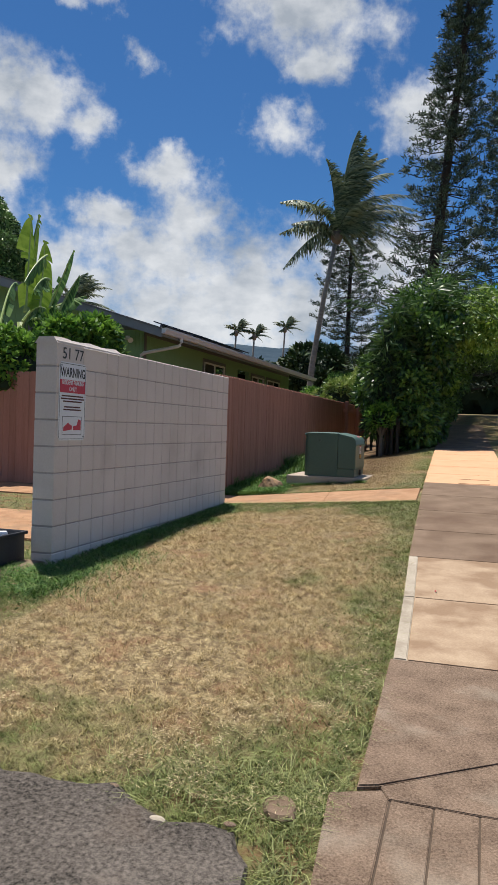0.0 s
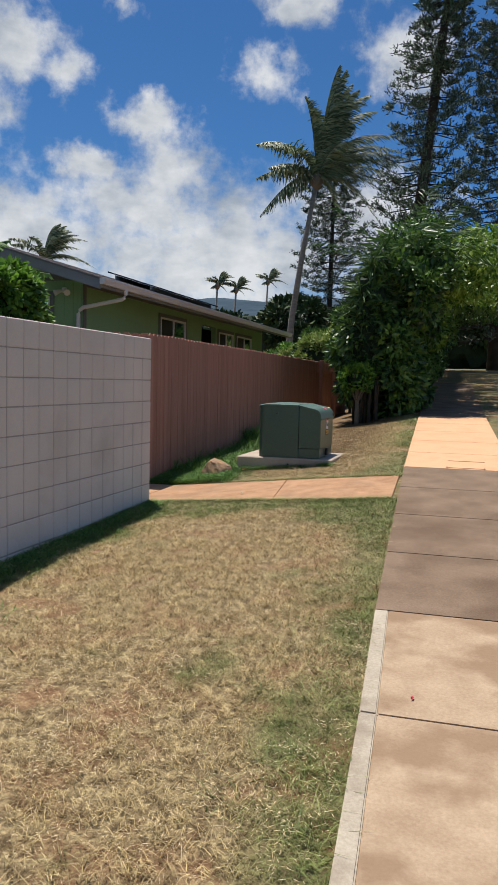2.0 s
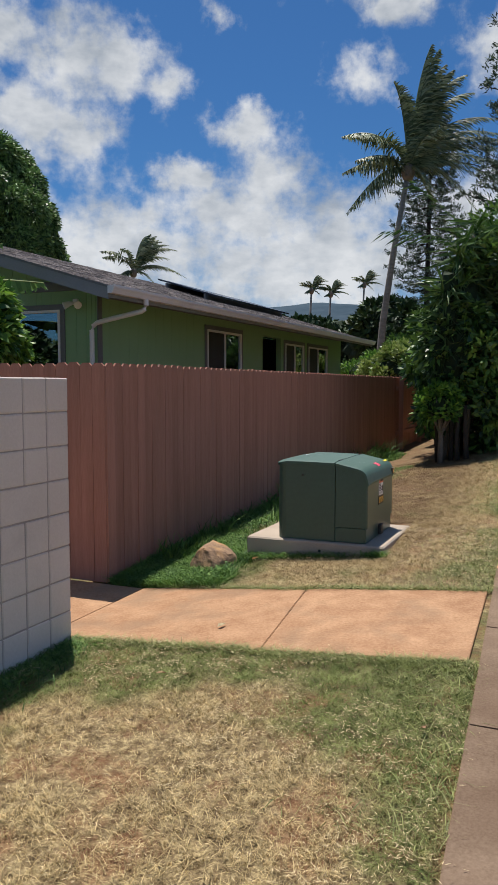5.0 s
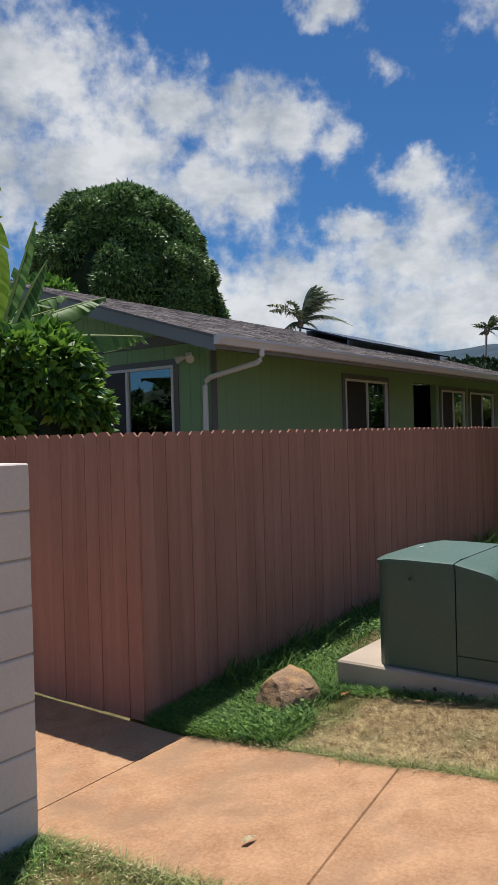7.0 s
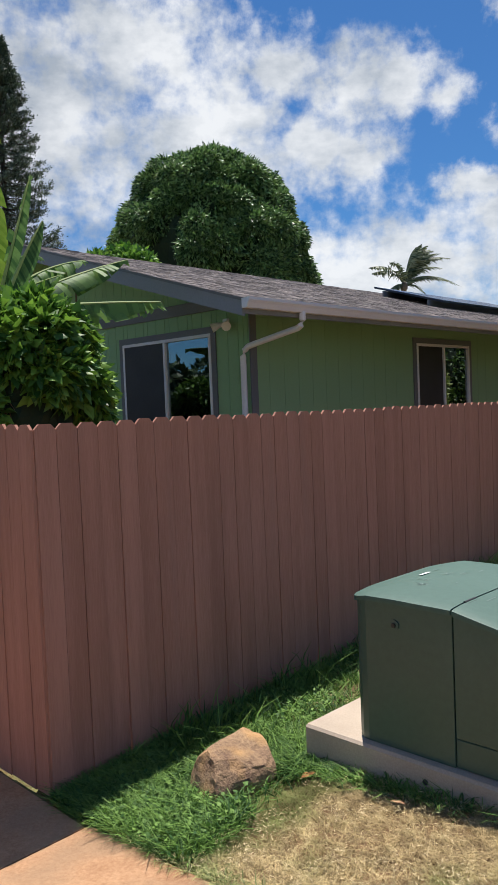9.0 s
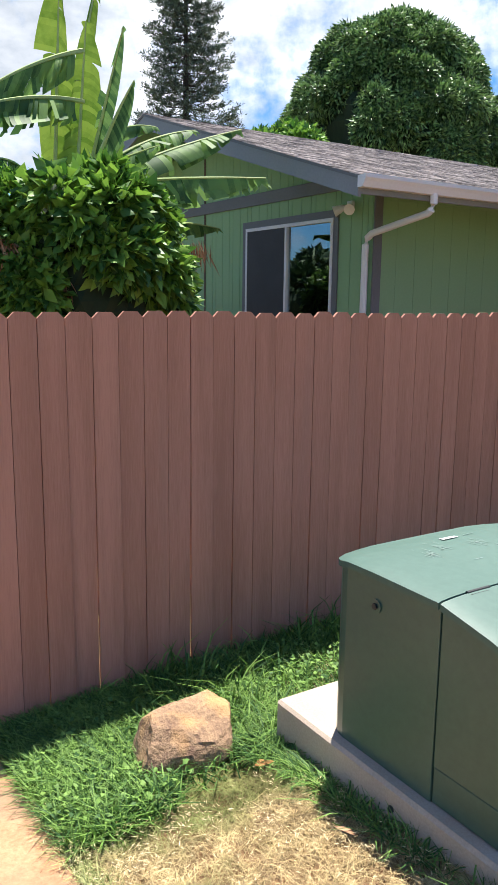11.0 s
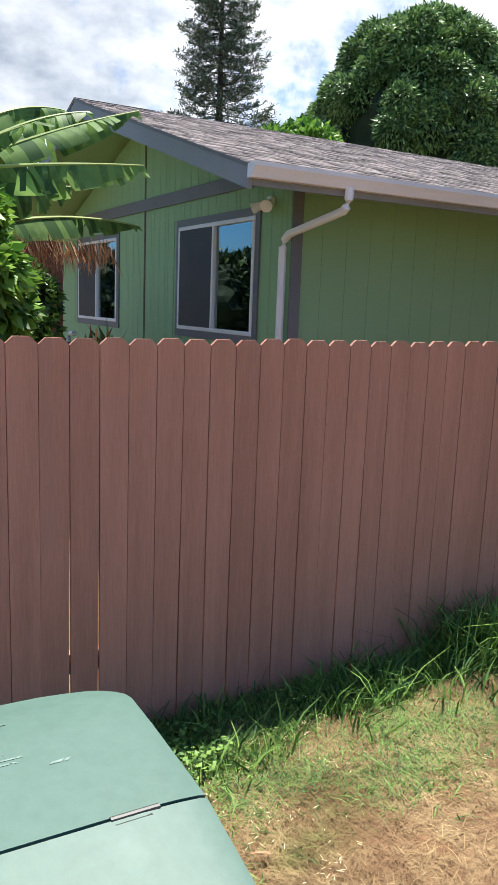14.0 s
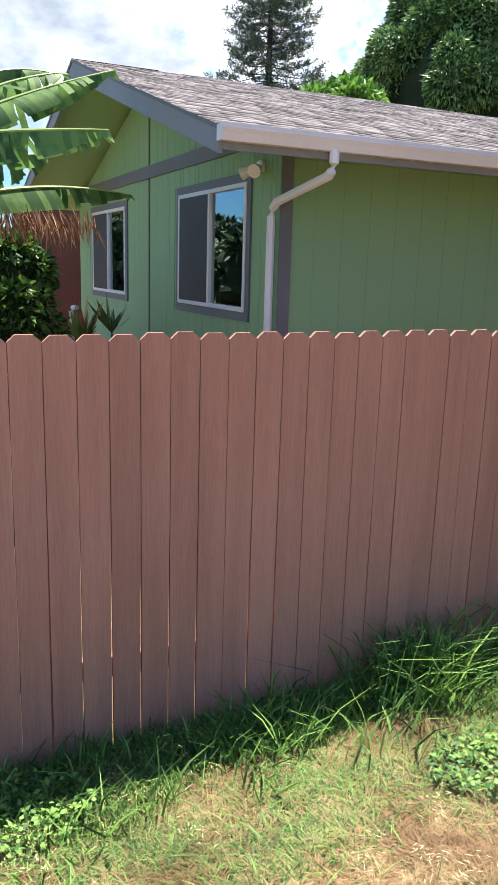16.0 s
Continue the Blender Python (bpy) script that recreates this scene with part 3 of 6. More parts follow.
    slab("slab", [(-3.2, -4.6), (0.3, -4.6), (0.3, -2.9), (-3.2, -2.9)], M_CONC_PATH, path)
    # driveway
    edge = [(-12, -7.4), (-4, -7.95), (0, -8.16), (1.2, -8.1), (2.05, -8.24), (2.5, -8.2), (2.77, -8.32), (3.02, -8.28), (3.13, -8.5), (3.15, -9.4), (3.15, -14)]
    bm = bmesh.new()
    top, bot = [], []
    dense = []
    for (x0, y0), (x1, y1) in zip(edge, edge[1:]):
        n = max(1, int(math.hypot(x1 - x0, y1 - y0) / 0.1))
        for k in range(n):
            t = k / n
            x, y = x0 + (x1 - x0) * t, y0 + (y1 - y0) * t
            dense.append((x + 0.05 * noise.noise(Vector((x * 4, y * 4, 2))), y + 0.06 * noise.noise(Vector((x * 5, y * 5, 7)))))
    rows = []
    for x, y in dense:
        rows.append([bm.verts.new((x, y + d, G(x, y + d) + (0.0 if d == 0 else 0.025))) for d in (0, -0.05, -1.2, -6)])
    for a, b in zip(rows, rows[1:]):
        for k in range(3):
            try:
                bm.faces.new((a[k], b[k], b[k + 1], a[k + 1]))
            except ValueError:
                pass
    bmesh.ops.recalc_face_normals(bm, faces=bm.faces[:])
    ob = part("road", bm, M_ASPHALT)
    tagged(ob, "worn dark asphalt driveway with a crumbled edge against the lawn", kind="structure")


build_walk()


def blades(name, xs, ys, h, w, material, seed, lean=0.6, lift=0.0):
    g = np.random.default_rng(seed)
    n = len(xs)
    z = np.array([G(x, y) for x, y in zip(xs, ys)]) - 0.01 + lift
    a = g.uniform(0, 2 * math.pi, n)
    b = g.uniform(0, 2 * math.pi, n)
    hh = h * g.uniform(0.5, 1.4, n)
    ll = hh * lean * g.uniform(0.2, 1.5, n)
    ww = w * g.uniform(0.6, 1.3, n)
    p0 = np.stack([xs, ys, z], 1)
    sx = np.stack([np.cos(a) * ww / 2, np.sin(a) * ww / 2, np.zeros(n)], 1)
    dx = np.stack([np.cos(b) * ll, np.sin(b) * ll, hh * 0.55], 1)
    tx = np.stack([np.cos(b) * ll * 2.4, np.sin(b) * ll * 2.4, hh * np.clip(1.0 - 0.4 * lean, 0.3, 1)], 1)
    v = np.stack([p0 - sx, p0 + sx, p0 + dx + sx * 0.8, p0 + dx - sx * 0.8, p0 + tx], 1).reshape(-1, 3)
    i = np.arange(n)[:, None] * 5
    f = np.concatenate([i + [0, 1, 2], i + [0, 2, 3], i + [3, 2, 4]], 1).reshape(-1, 3)
    return raw(name, v, f, material)


def lawn_spots(n, x0, x1, y0, y1, seed):
    g = np.random.default_rng(seed)
    x, y = g.uniform(x0, x1, n), g.uniform(y0, y1, n)
    # more than half of the blades gather in tufts
    m = n * 6 // 10
    k = g.integers(0, max(1, n // 55), m)
    x[:m] = x[m:m + n // 55][k % (n // 55)] + g.normal(0, 0.028, m)
    y[:m] = y[m:m + n // 55][k % (n // 55)] + g.normal(0, 0.028, m)
    left = np.interp(y, [-9, -6.4, -4.15, 0.4, 6, 12, 40], [3.36, 3.36, 3.22, 3.0, 2.8, 2.62, 2.2])
    ok = (x < left - 0.0 + 0.03 * g.normal(size=n)) & ~((y > -1.22 + 0.03 * g.normal(size=n)) & (y < -0.06 + 0.03 * g.normal(size=n)))
    ok &= ~((x > 0.36) & (x < 0.56) & (y > -5.6) & (y < -1.2))
    ok &= ~((x > 0.84) & (x < 2.08) & (y > 0.9) & (y < 2.1))
    # thin, bare patches
    for px, py, r in ((2.1, -6.9, 0.5), (1.2, -4.6, 0.4), (2.0, -5.6, 0.3), (0.5, 3.2, 0.16), (0.75, 4.1, 0.2), (2.5, -3.4, 0.3), (1.5, -7.4, 0.3), (1.7, -2.6, 0.35), (1.2, 3.0, 0.3), (1.0, 5.2, 0.3), (1.5, 4.2, 0.35)):
        ok &= (np.hypot(x - px, y - py) > r * g.uniform(0.5, 1.5, n)) | (g.random(n) < 0.3)
    return x[ok], y[ok]


def build_grass():
    g = np.random.default_rng(5)
    # mown dry lawn
    x, y = lawn_spots(250000, 0.0, 3.35, -8.35, -1.1, 11)
    tagged(blades("grass", x, y, 0.026, 0.003, M_BLADE, 12, 0.75), "short sun-dried lawn grass with greener patches", "grass", kind="stuff")
    x, y = lawn_spots(140000, 0.1, 3.0, -0.1, 7.0, 13)
    tagged(blades("grass", x, y, 0.024, 0.0028, M_BLADE, 14, 0.75), "short dry lawn grass between fence and walk", "grass", kind="stuff")
    x, y = lawn_spots(130000, 0.3, 2.7, 1.9, 7.0, 43)
    tagged(blades("grass", x, y, 0.024, 0.0026, M_BLADE, 44, 1.3), "fine short dry grass between fence and walk", "grass", kind="stuff")
    x, y = lawn_spots(50000, 0.4, 2.2, 0.0, 1.9, 45)
    tagged(blades("grass", x, y, 0.026, 0.0028, M_BLADE, 46, 1.2), "fine short dry grass round the concrete pad", "grass", kind="stuff")
    x = g.uniform(4.6, 8, 16000)
    y = g.uniform(-2, 14, 16000)
    tagged(blades("grass", x, y, 0.04, 0.006, M_BLADE, 15, 1.0), "dry grass beyond the far edge of the walk", "grass", kind="stuff")
    x, y = g.uniform(-6, 0.3, 9000), g.uniform(-7.6, -1.3, 9000)
    tagged(blades("grass", x, y, 0.05, 0.006, M_BLADE, 16, 1.0), "grass behind the block wall", "grass", kind="stuff")
    # cut straw lying flat on the lawn
    x, y = lawn_spots(200000, 0.0, 3.3, -8.2, 7.0, 23)
    keep = np.array([noise.noise(Vector((p * 1.6, q * 1.6, 4))) + 0.5 * noise.noise(Vector((p * 5, q * 5, 9))) for p, q in zip(x, y)]) + g.normal(0, 0.18, len(x)) > -0.02 + 0.5 * np.clip((y - 1.5) / 1.5, 0, 1)
    x, y = x[keep], y[keep]
    n = len(x)
    z = np.array([G(p, q) for p, q in zip(x, y)]) + g.uniform(0.012, 0.034, n)
    a = g.uniform(0, 6.28, n)
    D = np.stack([np.cos(a), np.sin(a), g.normal(0, 0.16, n)], 1)
    tagged(leaves("cut_straw", np.stack([x, y, z], 1), D, 0.024, 0.0024, M_STRAW, None, 24, flat=(0, 0, 1), fold=0.1), "bleached cut straw scattered over the lawn", "straw", kind="stuff")
    # greener tufts along the walk's edge
    n = 12000
    y = g.uniform(-8.1, 7, n)
    x = np.interp(y, [-9, -6.4, -4.15, 0.4, 6, 12], [3.36, 3.36, 3.22, 3.0, 2.8, 2.62]) - np.abs(g.normal(0, 0.22, n))
    ok = ~((y > -1.25) & (y < 0.0)) & (np.sin(y * 2.3) + np.sin(y * 5.1 + 1) > -0.6)
    tagged(blades("grass", x[ok], y[ok], 0.045, 0.0045, M_BLADE_GREEN, 17, 0.9), "longer green grass along the edge of the walk", "grass", kind="stuff")
    n = 7000
    x = g.uniform(0.56, 3.05, n)
    north = g.random(n) < 0.45
    y = np.where(north, -0.03, -1.24) + np.where(north, 1, -1) * (np.abs(g.normal(0, 0.035, n)) - 0.035 * (0.4 + 0.6 * np.sin(x * 7) * np.sin(x * 2.3 + 1)))
    tagged(blades("grass", x, y, 0.035, 0.004, M_BLADE_GREEN, 26, 0.9, 0.008), "grass creeping over the edges of the cross path", "grass", kind="stuff")
    # lush weeds by the fence corner and round the boulder
    n = 26000
    y = np.abs(g.normal(0, 0.75, n)) - 0.02
    x = np.abs(g.uniform(0.02, 1.0, n)) - 0.0
    ok = (x < 0.98 - 0.16 * y + 0.09 * g.normal(size=n) + 0.12 * np.sin(y * 9)) & ~((x > 0.84) & (y > 0.88)) & (y < 2.6)
    tagged(blades("weeds", x[ok], y[ok], 0.085, 0.007, M_WEED, 18, 0.5), "lush green weeds round the boulder by the fence corner", "weeds", kind="stuff")
    n = 34000
    y = g.uniform(0.0, 9.5, n)
    x = 0.03 + np.abs(g.uniform(-0.2, 1, n)) * (0.38 + 0.09 * np.sin(y * 3.1) + 0.06 * np.sin(y * 7.7)) + 0.04 * g.normal(size=n)
    ok = (x < 0.75) & (x > 0.02)
    tagged(blades("weeds", x[ok], y[ok], 0.07, 0.006, M_WEED, 19, 0.4), "uncut weeds in the shade at the fence foot", "weeds", kind="stuff")
    # short green patches spreading from the fence foot into the dry grass
    n = 22000
    k = g.integers(0, 70, n)
    cx, cy, cr = 0.45 + np.abs(g.normal(0, 0.36, 70)), g.uniform(2.0, 6.5, 70), g.uniform(0.05, 0.16, 70)
    cx[:5], cy[:5], cr[:5] = (0.42, 0.93, 0.5, 0.55, 0.62), (2.5, 3.21, 2.3, 3.5, 3.75), (0.16, 0.13, 0.16, 0.12, 0.12)
    x, y = cx[k] + cr[k] * g.normal(size=n), cy[k] + cr[k] * 1.3 * g.normal(size=n)
    ok = (x > 0.04) & (x < 1.9)
    tagged(blades("weeds", x[ok], y[ok], 0.03, 0.0045, M_WEED, 47, 0.9), "short green weed patches in the dry grass by the fence", "weeds", kind="stuff")
    # a fringe along the pad's edges
    n = 5200
    e = g.uniform(0, 2.3, n)
    x = np.where(e < 1.22, 0.85 + e, 0.82) + g.normal(0, 0.02, n)
    y = np.where(e < 1.22, 0.85, 0.88 + e - 1.22) + np.where(e < 1.22, -np.abs(g.normal(0, 0.03, n)), 0)
    x = np.where(e < 1.22, x, x - np.abs(g.normal(0, 0.03, n)))
    ok = (e > 1.1) | (g.random(n) < 1.1 - e)
    tagged(blades("weeds", x[ok], y[ok], 0.07, 0.006, M_WEED, 25, 0.7), "green weeds growing against the concrete pad", "weeds", kind="stuff")
    # by the block wall
    n = 9000
    y = g.uniform(-6.3, -1.3, n)
    x = 0.56 + np.abs(g.normal(0, 0.12, n)) * (1 + 1.4 * (y < -4.7))
    tagged(blades("weeds", x, y, 0.06, 0.006, M_WEED, 20, 0.8), "green grass along the foot of the block wall", "weeds", kind="stuff")
    n = 5000
    x = 0.9 + np.abs(g.normal(0, 0.45, n))
    y = -5.9 + g.normal(0, 0.25, n)
    x = g.uniform(-0.2, 1.0, n)
    ok = ~((x > 0.3) & (x < 0.58) & (y > -5.65))
    tagged(blades("weeds", x[ok], y[ok], 0.075, 0.007, M_WEED, 21, 0.8), "long green grass at the end of the block wall", "weeds", kind="stuff")
    n = 4200
    x = np.concatenate([g.normal(2.95, 0.25, 2600), g.uniform(3.13, 3.29, 1600)])
    y = np.concatenate([-8.05 + g.normal(0, 0.12, 2600), g.uniform(-9.5, -8.0, 1600)])
    ok = x < 3.3
    tagged(blades("grass", x[ok], y[ok], 0.045, 0.0045, M_BLADE_GREEN, 22, 0.8), "green tufts where the lawn meets the driveway", "grass", kind="stuff")
    # tall clumps of blade grass at the fence
    for k, (cx, cy, hh, nn) in enumerate(((0.14, 5.0, 0.34, 260), (0.13, 4.2, 0.36, 380), (0.22, 4.05, 0.3, 160), (0.3, 3.2, 0.17, 130), (0.2, 3.45, 0.2, 160), (0.42, 3.75, 0.16, 60), (0.1, 2.6, 0.15, 120),
                                          (0.12, 0.75, 0.22, 90), (0.3, 1.05, 0.16, 140), (0.1, 1.6, 0.2, 90), (0.44, 2.5, 0.13, 80), (0.12, 6.0, 0.36, 260), (0.12, 7.2, 0.34, 260), (0.1, 8.6, 0.34, 260))):
        x, y = g.normal(cx, 0.12, nn), g.normal(cy, 0.16, nn)
        x = np.maximum(x, 0.03)
        tagged(blades("grass_clump", x, y, hh, 0.01, M_WEED, 30 + k, 0.42), "arching clump of tall green blade grass at the fence foot", "grass clump", "clumps along the fence", "stuff")
    # creeping leafy weeds
    for k, (cx, cy, r, nn) in enumerate(((0.85, 3.98, 0.2, 600), (0.3, 2.3, 0.24, 800), (0.45, 0.35, 0.3, 900), (0.75, 0.25, 0.22, 600), (0.35, 1.3, 0.25, 600))):
        a, rr = g.uniform(0, 6.28, nn), r * np.sqrt(g.uniform(0, 1, nn))
        x, y = np.maximum(cx + rr * np.cos(a), 0.04), cy + rr * 1.3 * np.sin(a)
        z = np.array([G(p, q) for p, q in zip(x, y)]) + g.uniform(0.0, 0.07, nn)
        d = np.stack([g.normal(size=nn), g.normal(size=nn), g.uniform(-0.1, 0.6, nn)], 1)
        ob = leaves("creeping_weed", np.stack([x, y, z], 1), d, 0.026, 0.02, M_WEED, seed=50 + k, flat=(0, 0, 1))
        tagged(ob, "low creeping weed with small round leaves", "weed", "creeping weeds", "stuff")


build_grass()


# ---- plants ----
def crown_points(g, n, centre, radii, lumps, lump_r, shell=0.25, low=-0.5):
    """Points in the outer shell of many overlapping lumps on an ellipsoid; with the outward directions."""
    c, R = np.array(centre), np.array(radii)
    u = g.normal(size=(lumps, 3))
    u /= np.linalg.norm(u, axis=1, keepdims=True)
    u[:, 2] = np.where(u[:, 2] < low, -u[:, 2], u[:, 2])
    k = g.integers(0, lumps, n)
    lc = c + u * R * (1 - lump_r * 0.7) * g.uniform(0.84, 1.02, lumps)[:, None]
    d = g.normal(size=(n, 3))
    d /= np.linalg.norm(d, axis=1, keepdims=True)
    d += u[k] * 0.6
    d /= np.linalg.norm(d, axis=1, keepdims=True)
    r = lump_r * R.mean() * (1 - shell * g.random(n)) * g.uniform(0.85, 1.15, lumps)[k]
    return lc[k] + d * r[:, None], d


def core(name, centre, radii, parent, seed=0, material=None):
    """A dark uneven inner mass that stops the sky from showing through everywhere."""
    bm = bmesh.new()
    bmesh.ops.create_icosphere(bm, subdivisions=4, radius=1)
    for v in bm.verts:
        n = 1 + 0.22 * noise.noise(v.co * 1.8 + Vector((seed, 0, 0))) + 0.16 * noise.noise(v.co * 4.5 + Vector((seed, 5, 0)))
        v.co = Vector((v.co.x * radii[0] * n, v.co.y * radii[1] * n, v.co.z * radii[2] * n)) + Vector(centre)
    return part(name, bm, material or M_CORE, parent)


def trunk_mesh(name, pts, radii, material, parent, sides=9, label=""):
    bm = bmesh.new()
    tube(bm, pts, radii, sides)
    return part(name, bm, material, parent, label, smooth=True)


def broad_tree(name, label, base, centre, radii, n, leaf, width, material, lumps=90, lump_r=0.2, seed=1, droop=0.5, core_k=0.8, category="tree", low=-0.5, taper=0.0):
    t = empty(name, base)
    tagged(t, label, category)
    b = Vector(base)
    c = Vector(centre)
    rel = c - b
    r0 = max(0.05, 0.05 * radii[2])
    trunk_mesh("trunk", [(0, 0, -0.2), rel * 0.35, rel * 0.7, rel], [r0, r0 * 0.85, r0 * 0.6, r0 * 0.25], M_BARK, t)
    g = np.random.default_rng(seed)
    bm = bmesh.new()
    for k in range(7):
        a = k * 0.9 + seed
        e = rel + Vector((math.cos(a) * radii[0] * 0.7, math.sin(a) * radii[1] * 0.7, (k % 3 - 0.6) * radii[2] * 0.35))
        s = rel * 0.5
        tube(bm, [s, (s + e) / 2 + Vector((0, 0, 0.1 * radii[2])), e], [r0 * 0.45, r0 * 0.3, r0 * 0.08], 6)
    part("limb", bm, M_BARK, t)
    p, d = crown_points(g, n, rel, radii, lumps, lump_r, low=low)
    if taper:
        up = np.clip((p[:, 2] - rel.z) / radii[2], 0, 1)
        p[:, :2] = rel[:2] + (p[:, :2] - np.array(rel[:2])) * (1.0 - taper * up ** 2)[:, None]
    d = d * 0.7 + g.normal(size=d.shape) * 0.4 + np.array([0, 0, -droop])
    leaves("crown", p, d, leaf, width, material, t, seed, fold=0.3)
    # added dark core stands in for the shade inside the crown
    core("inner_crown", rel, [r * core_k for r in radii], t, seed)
    return t


def build_mango():
    broad_tree("mango_tree", "tall dense domed dark green mango tree behind the house", (-27.2, 26.7, 0.6), (-27.2, 26.7, 8.6), (5.4, 5.4, 7.6), 190000, 0.27, 0.085, M_MANGO,
               170, 0.17, 3, 0.5, 0.78, taper=0.15)
    broad_tree("garden_tree", "small bright green tree beyond the roof ridge", (-21.0, 16.2, 0.5), (-21.0, 16.2, 6.2), (2.2, 2.2, 1.9), 9000, 0.26, 0.12, M_SHRUB, 30, 0.3, 5, 0.3, 0.75)


def cook_pine(name, label, base, height, spread, seed, lean=(0, 0), tip_r=0.25, gap=0.55, tufts=9, dens=1.0, low=0.12, power=0.9):
    """A columnar pine: whorls of short branches with bushy foliage tufts."""
    t = empty(name, base)
    tagged(t, label, "tree")
    g = np.random.default_rng(seed)
    top = Vector((lean[0], lean[1], height))
    r0 = 0.011 * height + 0.05
    trunk_mesh("trunk", [(0, 0, -0.3), top * 0.3, top * 0.6, top * 0.85, top], [r0, r0 * 0.8, r0 * 0.55, r0 * 0.3, 0.03], M_BARKDARK, t)
    P, D = [], []
    bm = bmesh.new()
    z = height * low
    while z < height - 0.3:
        f = z / height
        c = top * f
        r = max(tip_r, spread * min(1, (1 - f) ** power * 1.25)) * g.uniform(0.85, 1.12)
        m = int(g.integers(5, 8))
        a0 = g.uniform(0, 6.28)
        for k in range(m):
            a = a0 + 6.283 * k / m + g.uniform(-0.25, 0.25)
            rr = r * g.uniform(0.72, 1.15)
            dirv = np.array([math.cos(a), math.sin(a), 0])
            dz = -0.10 * rr
            end = np.array(c) + dirv * rr + np.array([0, 0, dz + 0.16 * rr])
            midp = np.array(c) + dirv * rr * 0.55 + np.array([0, 0, dz])
            if spread > 1.2:
                tube(bm, [c, Vector(midp), Vector(end)], [0.045, 0.03, 0.012], 3)
            # ropes of foliage stand in bushy puffs along the branch, thickest at its end
            n = max(3, int(tufts * dens * (0.5 + 0.5 * rr / r)))
            s = g.uniform(0.12, 1.0, n) ** 0.6
            cross = np.array([-dirv[1], dirv[0], 0])
            curve = np.where(s[:, None] < 0.55, np.array(c) + np.outer(s / 0.55, midp - np.array(c)), midp + np.outer((s - 0.55) / 0.45, end - midp))
            pp = curve + np.outer(g.normal(0, 0.11, n) * rr * s, cross) + np.stack([np.zeros(n), np.zeros(n), np.abs(g.normal(0.05, 0.12, n))], 1)
            P.append(np.repeat(pp, 13, axis=0) + g.normal(0, 1, (n * 13, 3)) * np.array([0.1, 0.1, 0.06]))
            D.append(g.normal(size=(n * 13, 3)) * 0.6 + dirv * 0.6 + np.array([0, 0, 0.5]))
        z += gap * g.uniform(0.8, 1.2) * (0.55 + 0.45 * (1 - f))
    tagged(part("branch_mass", bm, M_BARKDARK, t), kind="stuff")
    P, D = np.concatenate(P), np.concatenate(D)
    leaves("crown", P, D, 0.25, 0.06, M_PINE, t, seed, fold=0.2)
    return t


# ends of the wind-blown fronds from the heart, in metres: along the wind, across it, up
PALM_TIPS = [(-0.9, 0, 5.1), (-0.3, 0.6, 4.6), (-0.6, -0.4, 4.2), (1.2, 0, 7.0), (1.6, -0.5, 6.5), (1.0, 0.6, 6.2), (2.0, 0.4, 6.0), (2.4, -0.3, 5.4), (1.5, 0.8, 5.6), (3.1, 0, 5.2),
             (3.6, 0.6, 4.4), (5.1, 0, 2.6), (5.6, 0.6, 1.8), (6.3, -0.4, 0.4), (6.2, 0.6, -0.2), (5.6, 1, -0.9), (5.9, -1, 0.9), (5.0, -0.6, -1.6), (4.2, 0.8, -2.6), (3.6, -1.2, -2.2),
             (-3.9, 0.5, 2.4), (-3.2, -1, 1.9), (-3.9, 1, 0.4), (-3.0, -0.8, 0.6), (-3.5, -0.5, -2.3), (2.6, 2.4, 1.0), (2.0, -2.6, 1.6), (1.2, -2.0, -1.6), (1.6, 2.2, -1.9)]
FAR_TIPS = [(-4.3, 0, 2.6), (-4.0, 0.8, 2.0), (-1.7, 0, 3.1), (2.2, 0, 5.0), (1.6, 0.5, 4.8), (2.9, -0.4, 4.7), (2.4, 0.4, 4.3), (3.6, 0, 4.1), (3.2, 0.7, 4.4), (4.4, -0.5, 3.6), (5.0, 0.3, 3.2), (5.6, 0, 3.0),
            (4.6, 0.6, 2.0), (6.8, 0, -0.5), (6.0, 0.8, 0.2), (4.0, -1.0, 0.4), (3.0, 1.0, 2.6), (2.0, -1.0, 3.4), (-2.2, -1, -0.8), (3.0, 0.6, -1.6)]


